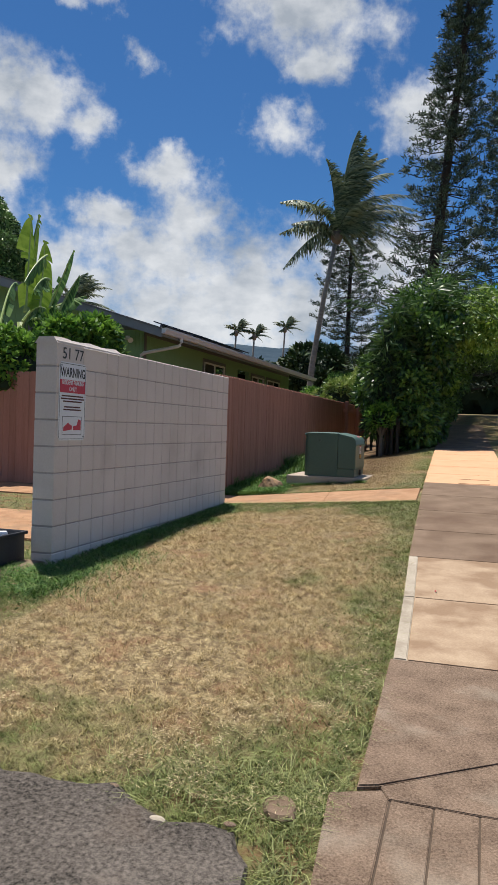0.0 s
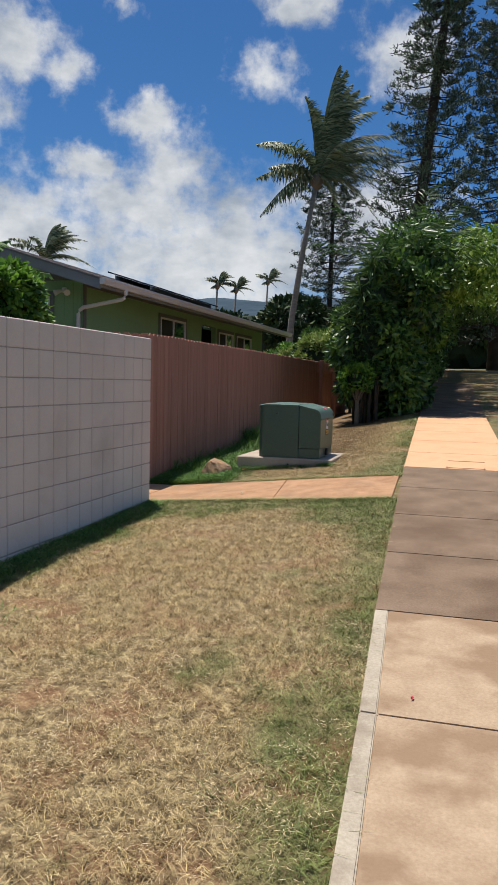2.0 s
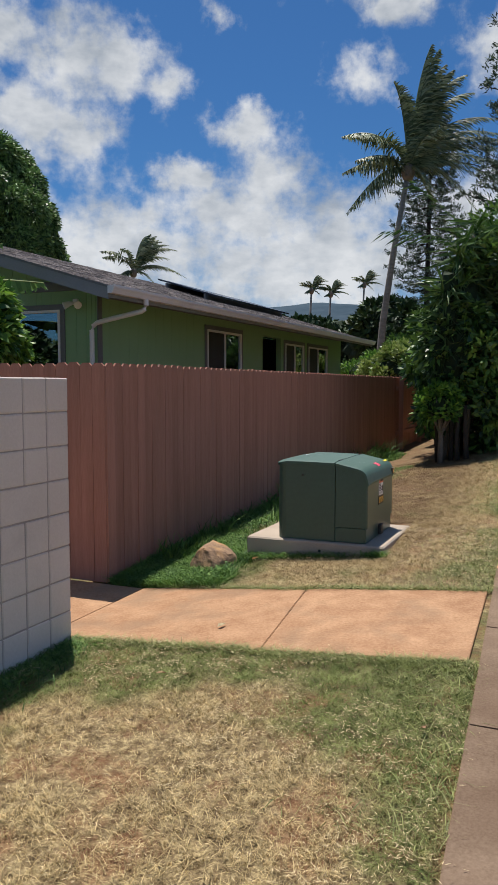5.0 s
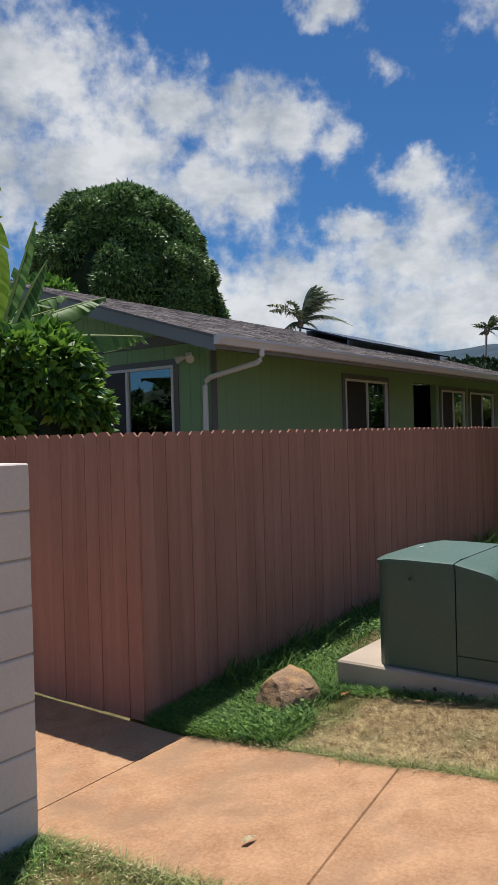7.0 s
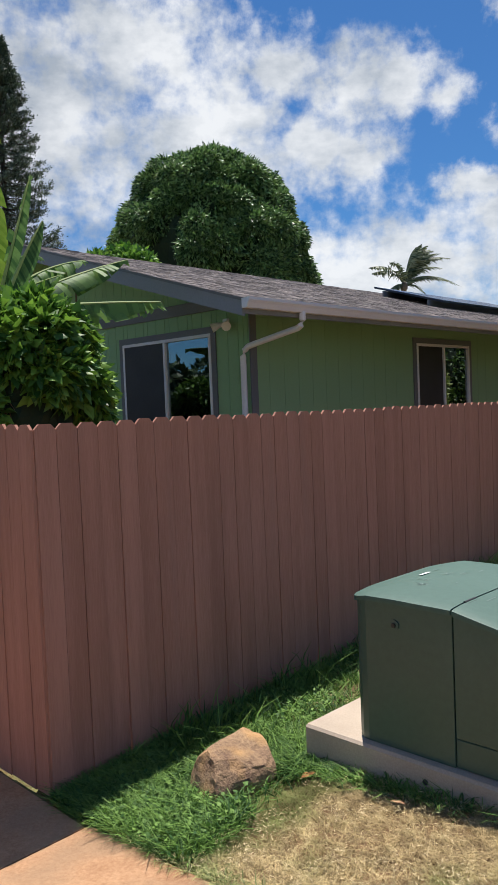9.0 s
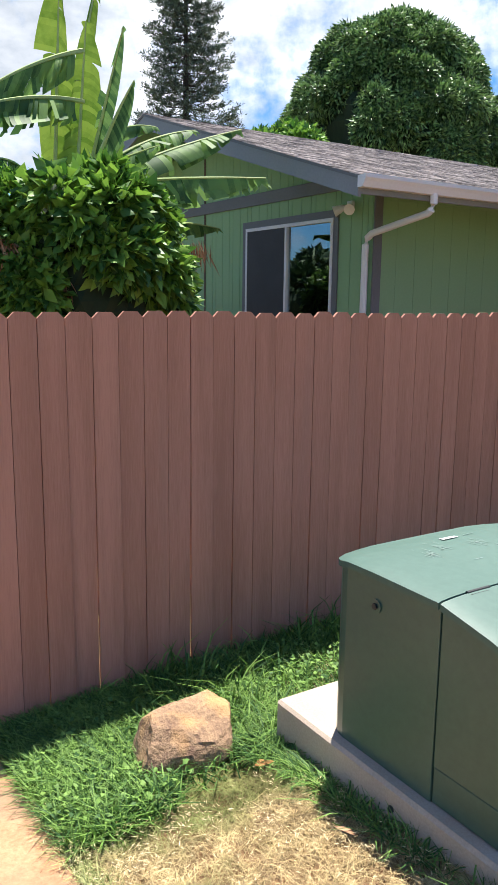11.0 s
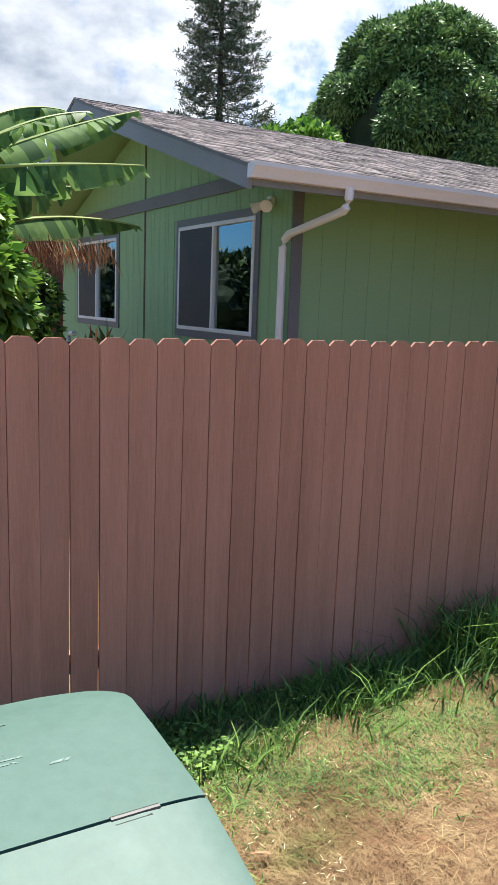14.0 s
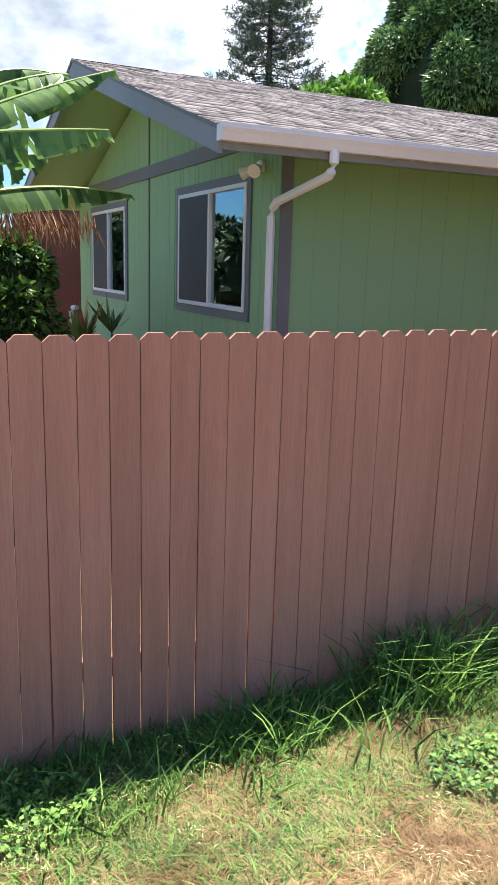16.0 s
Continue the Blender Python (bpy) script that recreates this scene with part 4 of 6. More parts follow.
def palm(name, label, base, crown, frond_len, fronds, seed, trunk_r=0.16, leaflets=42, wind=(1, 0, 0), leaf_w=0.07, wind_k=0.6, group="", tips=None):
    t = empty(name, base)
    tagged(t, label, "palm tree", group)
    g = np.random.default_rng(seed)
    b, c = Vector(base), Vector(crown) - Vector(base)
    side = Vector((0.02 * c.z, 0, 0))
    trunk_mesh("trunk", [(0, 0, -0.3), (0, 0, 0.1), c * 0.3 - side, c * 0.65 - side * 0.8, c], [trunk_r * 1.5, trunk_r * 1.25, trunk_r, trunk_r * 0.85, trunk_r * 0.7], M_PALMTRUNK, t, 10, "grey ringed trunk")
    W = np.array(wind, dtype=float)
    W /= np.linalg.norm(W)
    V, Fc = [], []
    bm = bmesh.new()
    for k in range(len(tips) if tips else fronds):
        a = 6.283 * k * 0.381966
        el = g.uniform(-0.25, 1.25) if k > 3 else g.uniform(1.0, 1.4)
        d = np.array([math.cos(a) * math.cos(el), math.sin(a) * math.cos(el), math.sin(el)])
        d = d + W * wind_k * g.uniform(0.5, 1.2)
        d /= np.linalg.norm(d)
        L = frond_len * g.uniform(0.85, 1.1)
        p = np.array(c)
        pts = [p.copy()]
        v = d.copy()
        ns = 12
        for s in range(ns):
            v = v + np.array([0, 0, -0.11 - 0.05 * max(v[2], 0)]) + W * 0.05 * wind_k
            v /= np.linalg.norm(v)
            p = p + v * L / ns
            pts.append(p.copy())
        pts = np.array(pts)
        if tips:
            T = (W * tips[k][0] + np.array([-W[1], W[0], 0]) * tips[k][1] + np.array([0, 0, tips[k][2]])) * frond_len / 5.9
            L = float(np.linalg.norm(T))
            flat = math.hypot(T[0], T[1]) / L
            bend = np.array([T[0] * 0.3, T[1] * 0.3, max(T[2], 0) * 0.72 + 0.34 * L * flat])
            pts = np.array([np.array(c) + 2 * u * (1 - u) * bend + u * u * T for u in np.linspace(0, 1, ns + 1)])
        tube(bm, [Vector(q) for q in pts], [0.035 * (1 - 0.85 * i / ns) * frond_len / 4 for i in range(ns + 1)], 4)
        u = np.linspace(0.1, 0.99, leaflets)
        for s in (-1, 1):
            idx = u * ns
            i0 = np.minimum(idx.astype(int), ns - 1)
            fr = (idx - i0)[:, None]
            q = pts[i0] * (1 - fr) + pts[i0 + 1] * fr
            tang = pts[i0 + 1] - pts[i0]
            tang /= np.linalg.norm(tang, axis=1, keepdims=True)
            sd = np.cross(tang, np.array([0, 0, 1.0]))
            sd /= np.linalg.norm(sd, axis=1, keepdims=True) + 1e-6
            ll = frond_len * 0.2 * np.sin(np.pi * (0.12 + 0.84 * u))[:, None] * g.uniform(0.6, 1.15, (leaflets, 1))
            dr = sd * s * 0.4 + tang * 0.7 + np.array([0, 0, -0.45]) + W * 1.1 * wind_k + g.normal(0, 0.17, (leaflets, 3))
            dr /= np.linalg.norm(dr, axis=1, keepdims=True)
            m1 = q + dr * ll * 0.5
            tip = m1 + (dr + np.array([0, 0, -0.45]) + W * 0.2 * wind_k) * ll * 0.45
            wv = tang * leaf_w / 2
            base_i = len(V)
            for j in range(leaflets):
                i = len(V)
                V += [q[j] - wv[j], q[j] + wv[j], m1[j] + wv[j], m1[j] - wv[j], tip[j]]
                Fc += [(i, i + 1, i + 2), (i, i + 2, i + 3), (i + 3, i + 2, i + 4)]
    part("frond_stalk", bm, M_PALM, t)
    raw("fronds", V, Fc, M_PALM, t)
    bm = bmesh.new()
    bmesh.ops.create_icosphere(bm, subdivisions=2, radius=trunk_r * 2.0, matrix=Matrix.Translation(c) @ Matrix.Diagonal((1, 1, 1.4, 1)))
    part("heart", bm, M_BARK, t, "fibrous brown palm heart")
    return t


def build_far():
    # hills
    V, Fc = [], []
    az = np.linspace(-130, 60, 191)
    for i, a in enumerate(az):
        A = radians(a)
        e = 6.1 + 0.5 * noise.noise(Vector((a * 0.05, 0, 3))) + 0.35 * noise.noise(Vector((a * 0.21, 2, 3))) + 0.12 * noise.noise(Vector((a * 0.8, 2, 3)))
        e *= float(np.interp(a, [-130, -60, -45, -38, -12, 0, 60], [0.25, 0.45, 0.75, 1.0, 1.0, 0.9, 0.5]))
        for d, k in ((500, 0.0), (620, 0.5), (760, 0.82), (900, 1.0), (1100, 0.8)):
            z = math.tan(radians(e)) * 900 * k * (1 + 0.1 * noise.noise(Vector((a * 0.15, d * 0.01, 8))))
            V.append((d * math.sin(A) + 3, d * math.cos(A) - 5, z))
        if i:
            q = (i - 1) * 5
            for k in range(4):
                Fc.append((q + k, q + k + 1, q + k + 6, q + k + 5))
    tagged(raw("backdrop", V, Fc, M_HILL, smooth=True), "hazy blue-green hills on the horizon", kind="structure")
    cook_pine("norfolk_pine", "very tall dark pine with layered branches, beyond the hedge", (-0.2, 34.3, 1.5), 31, 3.4, 21, (3.0, 0.3), gap=0.72, tufts=14, low=0.1)
    cook_pine("norfolk_pine", "very tall dark pine with layered branches over the walk", (4.9, 37.5, 1.8), 29, 3.8, 22, (0.5, -1.0), gap=0.72, tufts=14, low=0.08)
    cook_pine("cook_pine", "slim columnar dark pine behind the coconut palm", (-8.7, 60.2, 3.0), 22.0, 3.3, 23, (0.2, 0), gap=0.8, tufts=16, low=0.1, power=0.42)
    cook_pine("cook_pine", "columnar dark pine standing far behind the house", (-50.6, 27.6, 1.0), 29.2, 4.6, 24, (0.1, 0), gap=0.55, tufts=20, low=0.25, power=0.62)
    palm("coconut_palm", "wind-bent coconut palm with pale grey trunk beyond the fence", (-7.6, 39.6, 1.6), (-6.05, 39.9, 13.9), 5.9, 30, 31, 0.2, 80, wind=(0.98, 0.2, 0), leaf_w=0.07, wind_k=0.6, tips=PALM_TIPS)
    for k, (x, y, z, s, h) in enumerate(((-38.0, 116.5, 17.3, 3.6, 1), (-35.0, 117.5, 16.7, 3.4, 1), (-34.8, 137.8, 20.6, 4.0, 1), (-48.3, 78.2, 15.7, 4.4, 2), (-41.0, 116, 17.0, 3.2, 1))):
        if k == 4:
            continue
        palm("far_palm", ("small distant wind-blown palm on the skyline" if h == 1 else "palm crown showing above the house roof"), (x, y, 4.0), (x, y, z), s * (0.85 if h == 1 else 1.3), 26, 40 + k, 0.22, 44, wind=(0.95, 0.3, 0) if h == 1 else (0.84, 0.54, 0), leaf_w=0.13, wind_k=0.6, tips=FAR_TIPS,
             group="palms on the skyline")
    # dark trees behind the garden
    for k, (x, y, r, h) in enumerate(((-9.5, 50, 3.2, 6.2), (-14.5, 52, 3.6, 5.2), (-3.0, 46, 3.0, 6.5), (2.5, 48, 3.4, 7.5), (-20, 58, 4, 6.0), (-26, 66, 5, 6.5), (-33, 72, 5, 6.0), (8, 50, 4, 8))):
        broad_tree("background_tree", "dark round-headed tree in the distance beyond the gardens", (x, y, 1.5), (x, y, 1.5 + h * 0.5), (r, r, h * 0.5), 5000, 0.55, 0.3, M_FARTREE, 26, 0.3, 60 + k, 0.3, 0.9)
    # pale shrubs over the far fence
    for k, (x, y, z, r, mt) in enumerate(((-0.7, 14.2, 2.0, 0.75, M_YELLOWLEAF), (0.25, 14.6, 2.3, 0.9, M_YELLOWLEAF), (-2.4, 20.0, 1.9, 0.9, M_YELLOWLEAF), (-3.8, 23.0, 2.0, 1.0, M_SHRUB), (-1.2, 17.5, 2.2, 1.0, M_HEDGE))):
        broad_tree("garden_shrub", "pale yellow-green leafy shrub showing above the far fence", (x, y, 0.4), (x, y, z), (r, r, r * 0.9), 3500, 0.14, 0.06, mt, 24, 0.34, 80 + k, 0.1, 0.7, "shrub")
    # what the windows mirror: trees and a tan-roofed house behind the walker
    for k, (x, y, r, h) in enumerate(((-16, -42, 4.5, 7), (-24, -44, 5, 6), (-33, -46, 5, 7), (-42, -44, 5.5, 6.5), (-8, -43, 4.5, 6.5), (-54, -40, 6, 7))):
        broad_tree("street_tree", "round-headed green tree across the drive", (x, y, -1.5), (x, y, h * 0.5 - 1), (r, r, h * 0.5), 3500, 0.6, 0.35, M_FARTREE, 24, 0.3, 90 + k, 0.3, 0.9)
    for k, (x, y, r, h) in enumerate(((-46, -15, 4, 6), (-53, -23, 4.5, 7), (-58, -10, 4.5, 6.5), (-40, -22, 4, 6), (-66, -18, 5, 7.5), (-50, -4, 4, 6), (-33, -26, 4, 6.5), (-62, -30, 5, 7))):
        broad_tree("street_tree", "round-headed green tree across the drive", (x, y, -1.5), (x, y, h * 0.5 - 1), (r, r, h * 0.5), 2500, 0.7, 0.4, M_FARTREE, 24, 0.3, 120 + k, 0.3, 0.9)
    nb = empty("neighbour_house", (-20, -18, -0.6))
    tagged(nb, "low pale house with a tan roof across the drive", "house")
    cuboid("wall", -5, 5, -3, 3, 0, 2.4, M_SIGN, nb)
    bm = bmesh.new()
    prism(bm, [(-3.7, 2.35), (3.7, 2.35), (0, 3.4)], -5.6, 5.6, "x")
    part("roof", bm, M_ROOFTAN, nb)


def build_hedge():
    g = np.random.default_rng(70)
    h = empty("hedge", (1.6, 7, 0.5))
    tagged(h, "tall dense dark green mixed hedge along the walk, sunlit on top", "hedge")
    P, D, PL, DL = [], [], [], []
    y = 7.1
    k = 0
    while y < 34:
        z0 = G(1.9, y)
        r = 0.85 + 0.25 * noise.noise(Vector((y * 0.9, 1, 1)))
        lumps_ = [(1.75, 0.7, 0.8), (1.5, 1.7, 0.95), (1.9, 2.6, 0.95), (1.9, 3.4, 0.75)]
        if y > 8.2:
            lumps_ += [(2.9, 3.5, 0.8), (3.6, 3.9, 0.8), (2.2, 4.2, 0.8)]
        if y > 10.5:
            lumps_ += [(3.2, 2.4, 0.75), (4.2, 3.3, 0.9), (5.0, 2.6, 0.9)]
        for cx, cz, rr in lumps_:
            cc = (cx + g.normal(0, 0.14), y + g.normal(0, 0.2), z0 + cz * (0.89 + 0.12 * noise.noise(Vector((y * 0.5, 3, 1)))))
            n = (2300 if cx < 2.2 else 900) if y < 11 else 600
            if y < 8.0 and cz > 3:
                cc = (cc[0] + 0.5, cc[1] + 0.3, cc[2])
            p, d = crown_points(g, n, cc, (rr, 0.8, rr * 0.85), 16, 0.38, 0.35, low=-1)
            p[:, 0] = np.minimum(p[:, 0], 2.72 + 0.1 * g.normal(size=n) + 2.5 * (p[:, 2] > z0 + 2.6))
            p[:, 0] += 0.22 * (y < 10)
            # overhanging lumps up to y = 15 take the sun-coloured leaf copy
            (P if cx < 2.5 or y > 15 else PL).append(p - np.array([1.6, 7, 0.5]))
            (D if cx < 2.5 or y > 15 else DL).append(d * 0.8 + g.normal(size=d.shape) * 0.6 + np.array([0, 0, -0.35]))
        y += 0.85 if y < 13 else 1.2
        k += 1
    leaves("foliage", np.concatenate(P), np.concatenate(D), 0.15, 0.07, M_HEDGE, h, 71, fold=0.3)
    leaves("foliage", np.concatenate(PL), np.concatenate(DL), 0.13, 0.07, M_HEDGE_LIGHT, h, 73, fold=0.3)["label"] = "yellow-green foliage with sunlight put into its colour"
    # dark cores painted as the shade deep in the hedge
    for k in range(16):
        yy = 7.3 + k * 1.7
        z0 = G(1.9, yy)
        core("hedge_shade_core", (1.65 - 1.6, yy - 7, z0 + 1.7 - 0.5), (0.42, 0.8, 1.2), h, 100 + k)
    # feathery palm-like head over the hedge's near end
    t = empty("areca_palm", (2.2, 8.6, 0.6))
    tagged(t, "feathery palm clump standing out of the hedge top", "palm")
    P, D = [], []
    for k in range(26):
        a = g.uniform(0, 6.28)
        el = g.uniform(0.5, 1.35)
        v = np.array([math.cos(a) * math.cos(el), math.sin(a) * math.cos(el), math.sin(el)]) + np.array([0.25, 0, 0])
        p = np.array([g.normal(0, 0.15), g.normal(0, 0.15), 3.0])
        for s in range(16):
            v = v + np.array([0.02, 0, -0.06])
            v /= np.linalg.norm(v)
            p = p + v * 0.125
            for q in (-1, 1, -1, 1):
                sd = np.cross(v, [0, 0, 1.0]) * q
                P.append(p + g.normal(0, 0.02, 3))
                D.append(sd * 0.8 + v * 0.6 + np.array([0, 0, -0.35]))
    leaves("fronds", np.array(P), np.array(D), 0.34, 0.03, M_TI, t, 72)
    trunk_mesh("trunk", [(0, 0, 0), (0.05, 0, 1.5), (0, 0, 3.1)], [0.06, 0.05, 0.04], M_BARK, t)
    # strap-leaved plants at the hedge's end, trunks bare below
    spots = ((1.6, 6.75, 2.65, 0.62), (1.75, 7.05, 3.15, 0.66), (1.45, 7.1, 2.3, 0.55), (1.9, 6.85, 2.2, 0.5), (1.65, 6.9, 1.75, 0.5), (1.9, 7.3, 3.5, 0.6))
    for k, (x, y, ht, ln) in enumerate(spots):
        z0 = G(x, y)
        t = empty("dracaena", (x, y, z0))
        tagged(t, "strap-leaved dracaena with drooping leaves on a bare cane", "plant", "strap-leaved plants at the hedge end")
        trunk_mesh("cane", [(0, 0, -0.05), (0.04, 0.02, ht * 0.4), (0, 0, ht - 0.1)], [0.045, 0.035, 0.025], M_BARK, t, 7)
        n = 330
        zz = ht * g.uniform(0.45, 1.05, n) ** 0.7
        P = np.stack([g.normal(0, 0.05, n), g.normal(0, 0.05, n), zz], 1)
        D = np.stack([g.normal(size=n), g.normal(size=n), g.uniform(-1.6, 0.7, n)], 1)
        leaves("foliage", P, D, ln * 0.8, 0.05, M_TI, t, 200 + k, fold=0.2)
    broad_tree("low_shrub", "small round-leaved green shrub at the foot of the canes", (1.6, 6.4, G(1.6, 6.4)), (1.6, 6.4, G(1.6, 6.4) + 0.85), (0.34, 0.34, 0.3), 1500, 0.09, 0.05, M_SHRUB, 16, 0.4, 88, 0.1, 0.6, "shrub")
    for k in range(5):
        x, y = 1.5 + 0.12 * k + g.uniform(-0.04, 0.04), 6.45 + g.uniform(-0.1, 0.2)
        t = trunk_mesh("stem", [(0, 0, -0.05), (g.uniform(-0.05, 0.05), 0, 0.35), (g.uniform(-0.05, 0.08), 0, 0.8)], [0.04, 0.035, 0.03], M_BARKDARK, None, 7)
        t.matrix_basis = pose(x, y, G(x, y))
        tagged(t, "dark bare stem at the end of the hedge", "stem", "bare stems at the hedge end")


def banana_leaf(name, base, tip, width, sag, parent, seed, up=(0, 0, 1), tear=0.42, hang=(0.5, 0.5), material=None):
    """A long blade on a stout rib, torn into strips along both sides."""
    g = np.random.default_rng(seed)
    b, t = np.array(base, float), np.array(tip, float)
    L = np.linalg.norm(t - b)
    n = 30
    V, Fc = [], []
    us = np.linspace(0, 1, n + 1)
    rib = [b + (t - b) * u + np.array([0, 0, sag * L * 4 * u * (1 - u)]) for u in us]
    along = (t - b) / L
    sd = np.cross(along, np.array(up, float))
    sd /= np.linalg.norm(sd)
    prof = lambda u: width / 2 * (math.sin(math.pi * min(1, (u * 0.93 + 0.09))) ** 0.55 if u < 0.97 else 0.35)
    for s in (-1, 1):
        gap_run = 0
        off = g.normal(0, 0.04)
        droop, reach, fall = g.uniform(0.2, 0.8), 1.0, hang[s > 0]
        for k in range(2, n):
            if g.random() < tear:
                off, droop, reach = g.normal(0, 0.24), g.uniform(0.0, 1.0), g.uniform(0.7, 1.0)
                fall = hang[s > 0] + g.normal(0, 0.22)
                gp = g.uniform(0.15, 0.7)
            else:
                gp = 0.0
            u0, u1 = us[k] + gp * 0.6 / n, us[k + 1]
            q0, q1 = rib[k] + (rib[k + 1] - rib[k]) * gp * 0.3, rib[k + 1]
            rows = []
            for q, u in ((q0, us[k]), (q1, us[k + 1])):
                w = prof(u)
                row = []
                for j in range(5):
                    x = j / 4
                    a = 0.25 + fall + droop * 0.7 * x
                    row.append(q + (sd * s * math.cos(a) + np.array([0, 0, -math.sin(a)])) * w * x * reach + along * (0.3 * w * x + off * w * x))
                rows.append(row)
            i = len(V)
            V += rows[0] + rows[1]
            for j in range(4):
                Fc.append((i + j, i + j + 1, i + j + 6, i + j + 5))
    leaf = raw(name, V, Fc, material or M_BANANA, parent, smooth=True)
    bm = bmesh.new()
    tube(bm, [Vector(p) for p in rib], [0.022 * (1 - 0.85 * u) + 0.003 for u in us], 5)
    part("midrib", bm, M_RIB, leaf, "pale green midrib")
    return leaf


def build_banana():
    b = Vector((-4.7, 1.9, 0.0))
    t = empty("banana_plant", b)
    tagged(t, "banana plant with large torn bright green leaves behind the fence", "banana plant")
    for k, (dx, dy, tz) in enumerate(((0, 0, 2.9), (0.35, 0.5, 2.4), (-0.5, -0.3, 2.7))):
        trunk_mesh("pseudostem", [(dx, dy, -0.1), (dx * 1.1, dy, tz * 0.5), (dx, dy, tz)], [0.14, 0.11, 0.07], M_RIB, t, 9, "green-brown sheathed stem")
    # foot, tip, width, sag, how far each half hangs down; True: upright, its face to the lawn
    L = [((0.0, 0.2, 3.0), (-3.49, 3.67, 3.09), 0.66, 0.02, (1.0, 0.9), False), ((0.0, 0.2, 2.95), (-4.5, 4.0, 3.76), 0.64, 0.03, (0.75, 0.5), False),
         ((-0.1, 0.2, 2.95), (-4.92, 3.65, 3.78), 0.6, 0.08, (0.95, 0.6), False), ((-0.3, 0.5, 2.55), (-5.9, 4.55, 2.82), 0.5, 0.05, (0.9, 0.9), False),
         ((0.0, 0.4, 2.75), (-4.9, 3.45, 3.05), 0.62, 0.04, (0.8, 1.0), False),
         ((0.45, 0.25, 3.2), (-3.86, 2.33, 4.34), 0.3, 0.0, (0.6, 0.5), True), ((0.3, 0.15, 3.0), (-4.4, 2.18, 4.5), 0.62, 0.0, (0.1, 0.1), True),
         ((0.1, 0.0, 3.1), (-4.6, 2.0, 4.95), 0.55, 0.0, (0.1, 0.2), True), ((0.0, 0.1, 3.1), (-4.72, 2.45, 5.1), 0.55, 0.02, (0.3, 0.2), True),
         ((0.4, 0.2, 4.2), (-3.95, 0.85, 3.45), 0.62, 0.05, (1.0, 0.9), False), ((0.5, 0.16, 3.72), (-3.6, 0.6, 3.25), 0.62, 0.06, (0.9, 1.0), False),
         ((0.7, 0.2, 3.15), (-3.75, 2.38, 3.86), 0.42, 0.04, (0.9, 0.9), True), ((0.0, 0.3, 3.1), (-4.2, 2.85, 3.42), 0.42, 0.02, (0.3, 0.6), False),
         ((-0.4, -0.1, 2.8), (-6.0, 3.7, 4.0), 0.55, 0.12, (0.9, 0.9), False), ((-0.5, -0.3, 2.75), (-5.4, 0.2, 4.0), 0.5, 0.1, (0.8, 0.8), False),
         ((-0.5, -0.3, 2.7), (-6.2, 1.4, 3.6), 0.5, 0.12, (0.8, 0.8), False), ((0.1, -0.1, 2.8), (-3.6, 1.0, 3.0), 0.45, 0.12, (0.9, 0.9), False),
         ((-0.4, -0.3, 2.7), (-4.3, 0.3, 3.5), 0.5, 0.14, (0.8, 0.8), False)]
    # broad upright leaves get the copy coloured as if lit from behind
    for k, (s, e, w, sag, hang, upright) in enumerate(L):
        banana_leaf("leaf", s, Vector(e) - b, w, sag, t, 300 + k, (0.75, -0.65, 0.1) if upright else (0, 0, 1), 0.12 if upright else 0.42, hang, M_BANANA_BACKLIT if upright and w > 0.5 else None)
    # a dead leaf hangs as a fan of strands from its rib over the fence
    g = np.random.default_rng(309)
    r0, r1 = Vector((-3.1, 0.75, 2.42)), Vector((-2.9, 1.5, 1.95))
    bm = bmesh.new()
    tube(bm, [r0 - b, (r0 + r1) / 2 + Vector((0, 0, 0.06)) - b, r1 - b], [0.014, 0.01, 0.005], 5)
    fan = part("dead_leaf_rib", bm, M_DRYLEAF, t, "dry brown leaf rib")
    u = g.uniform(0, 1, 260)
    P = np.array(r0 - b) + np.outer(u, np.array(r1 - r0)) + np.stack([g.normal(0, 0.03, 260), np.zeros(260), 0.24 * u * (1 - u)], 1)
    D = np.stack([g.normal(0.1, 0.25, 260), g.normal(0.15, 0.25, 260), -np.ones(260)], 1)
    leaves("dead_strands", P, D, 0.24, 0.018, M_DRYLEAF, fan, 308)
    # hanging dead leaves
    g = np.random.default_rng(310)
    n = 260
    u = g.uniform(0, 1, n) ** 1.2
    P = np.stack([-5.2 - b.x + g.normal(0, 0.06, n), 2.75 + 1.2 * u - b.y, 2.56 + g.normal(0, 0.03, n)], 1)
    D = np.stack([g.normal(0.05, 0.2, n), g.normal(0.15, 0.25, n), -np.ones(n)], 1)
    leaves("dead_leaf_hanging", P, D, 0.3, 0.016, M_DRYLEAF, t, 311)
    broad_tree("leafy_shrub", "leafy bright green shrub leaning over the fence beside the banana plant", (-3.4, 1.75, 0), (-3.4, 1.7, 2.1), (0.8, 0.92, 1.0), 11000, 0.15, 0.085, M_SHRUB, 34, 0.3, 320, 0.45, 0.75, "shrub")
    broad_tree("leafy_shrub", "dark leafy shrub behind the fence beside the banana plant", (-4.2, 0.6, 0), (-4.2, 0.6, 1.75), (0.9, 1.1, 0.85), 9000, 0.12, 0.075, M_SHRUB, 50, 0.3, 321, 0.45, 0.82, "shrub")
    broad_tree("leafy_shrub", "dark leafy shrub under the banana leaves before the gable", (-6.9, 3.3, 0), (-6.9, 3.3, 1.3), (0.6, 0.65, 1.15), 5200, 0.12, 0.06, M_HEDGE, 50, 0.3, 322, 0.3, 0.82, "shrub")
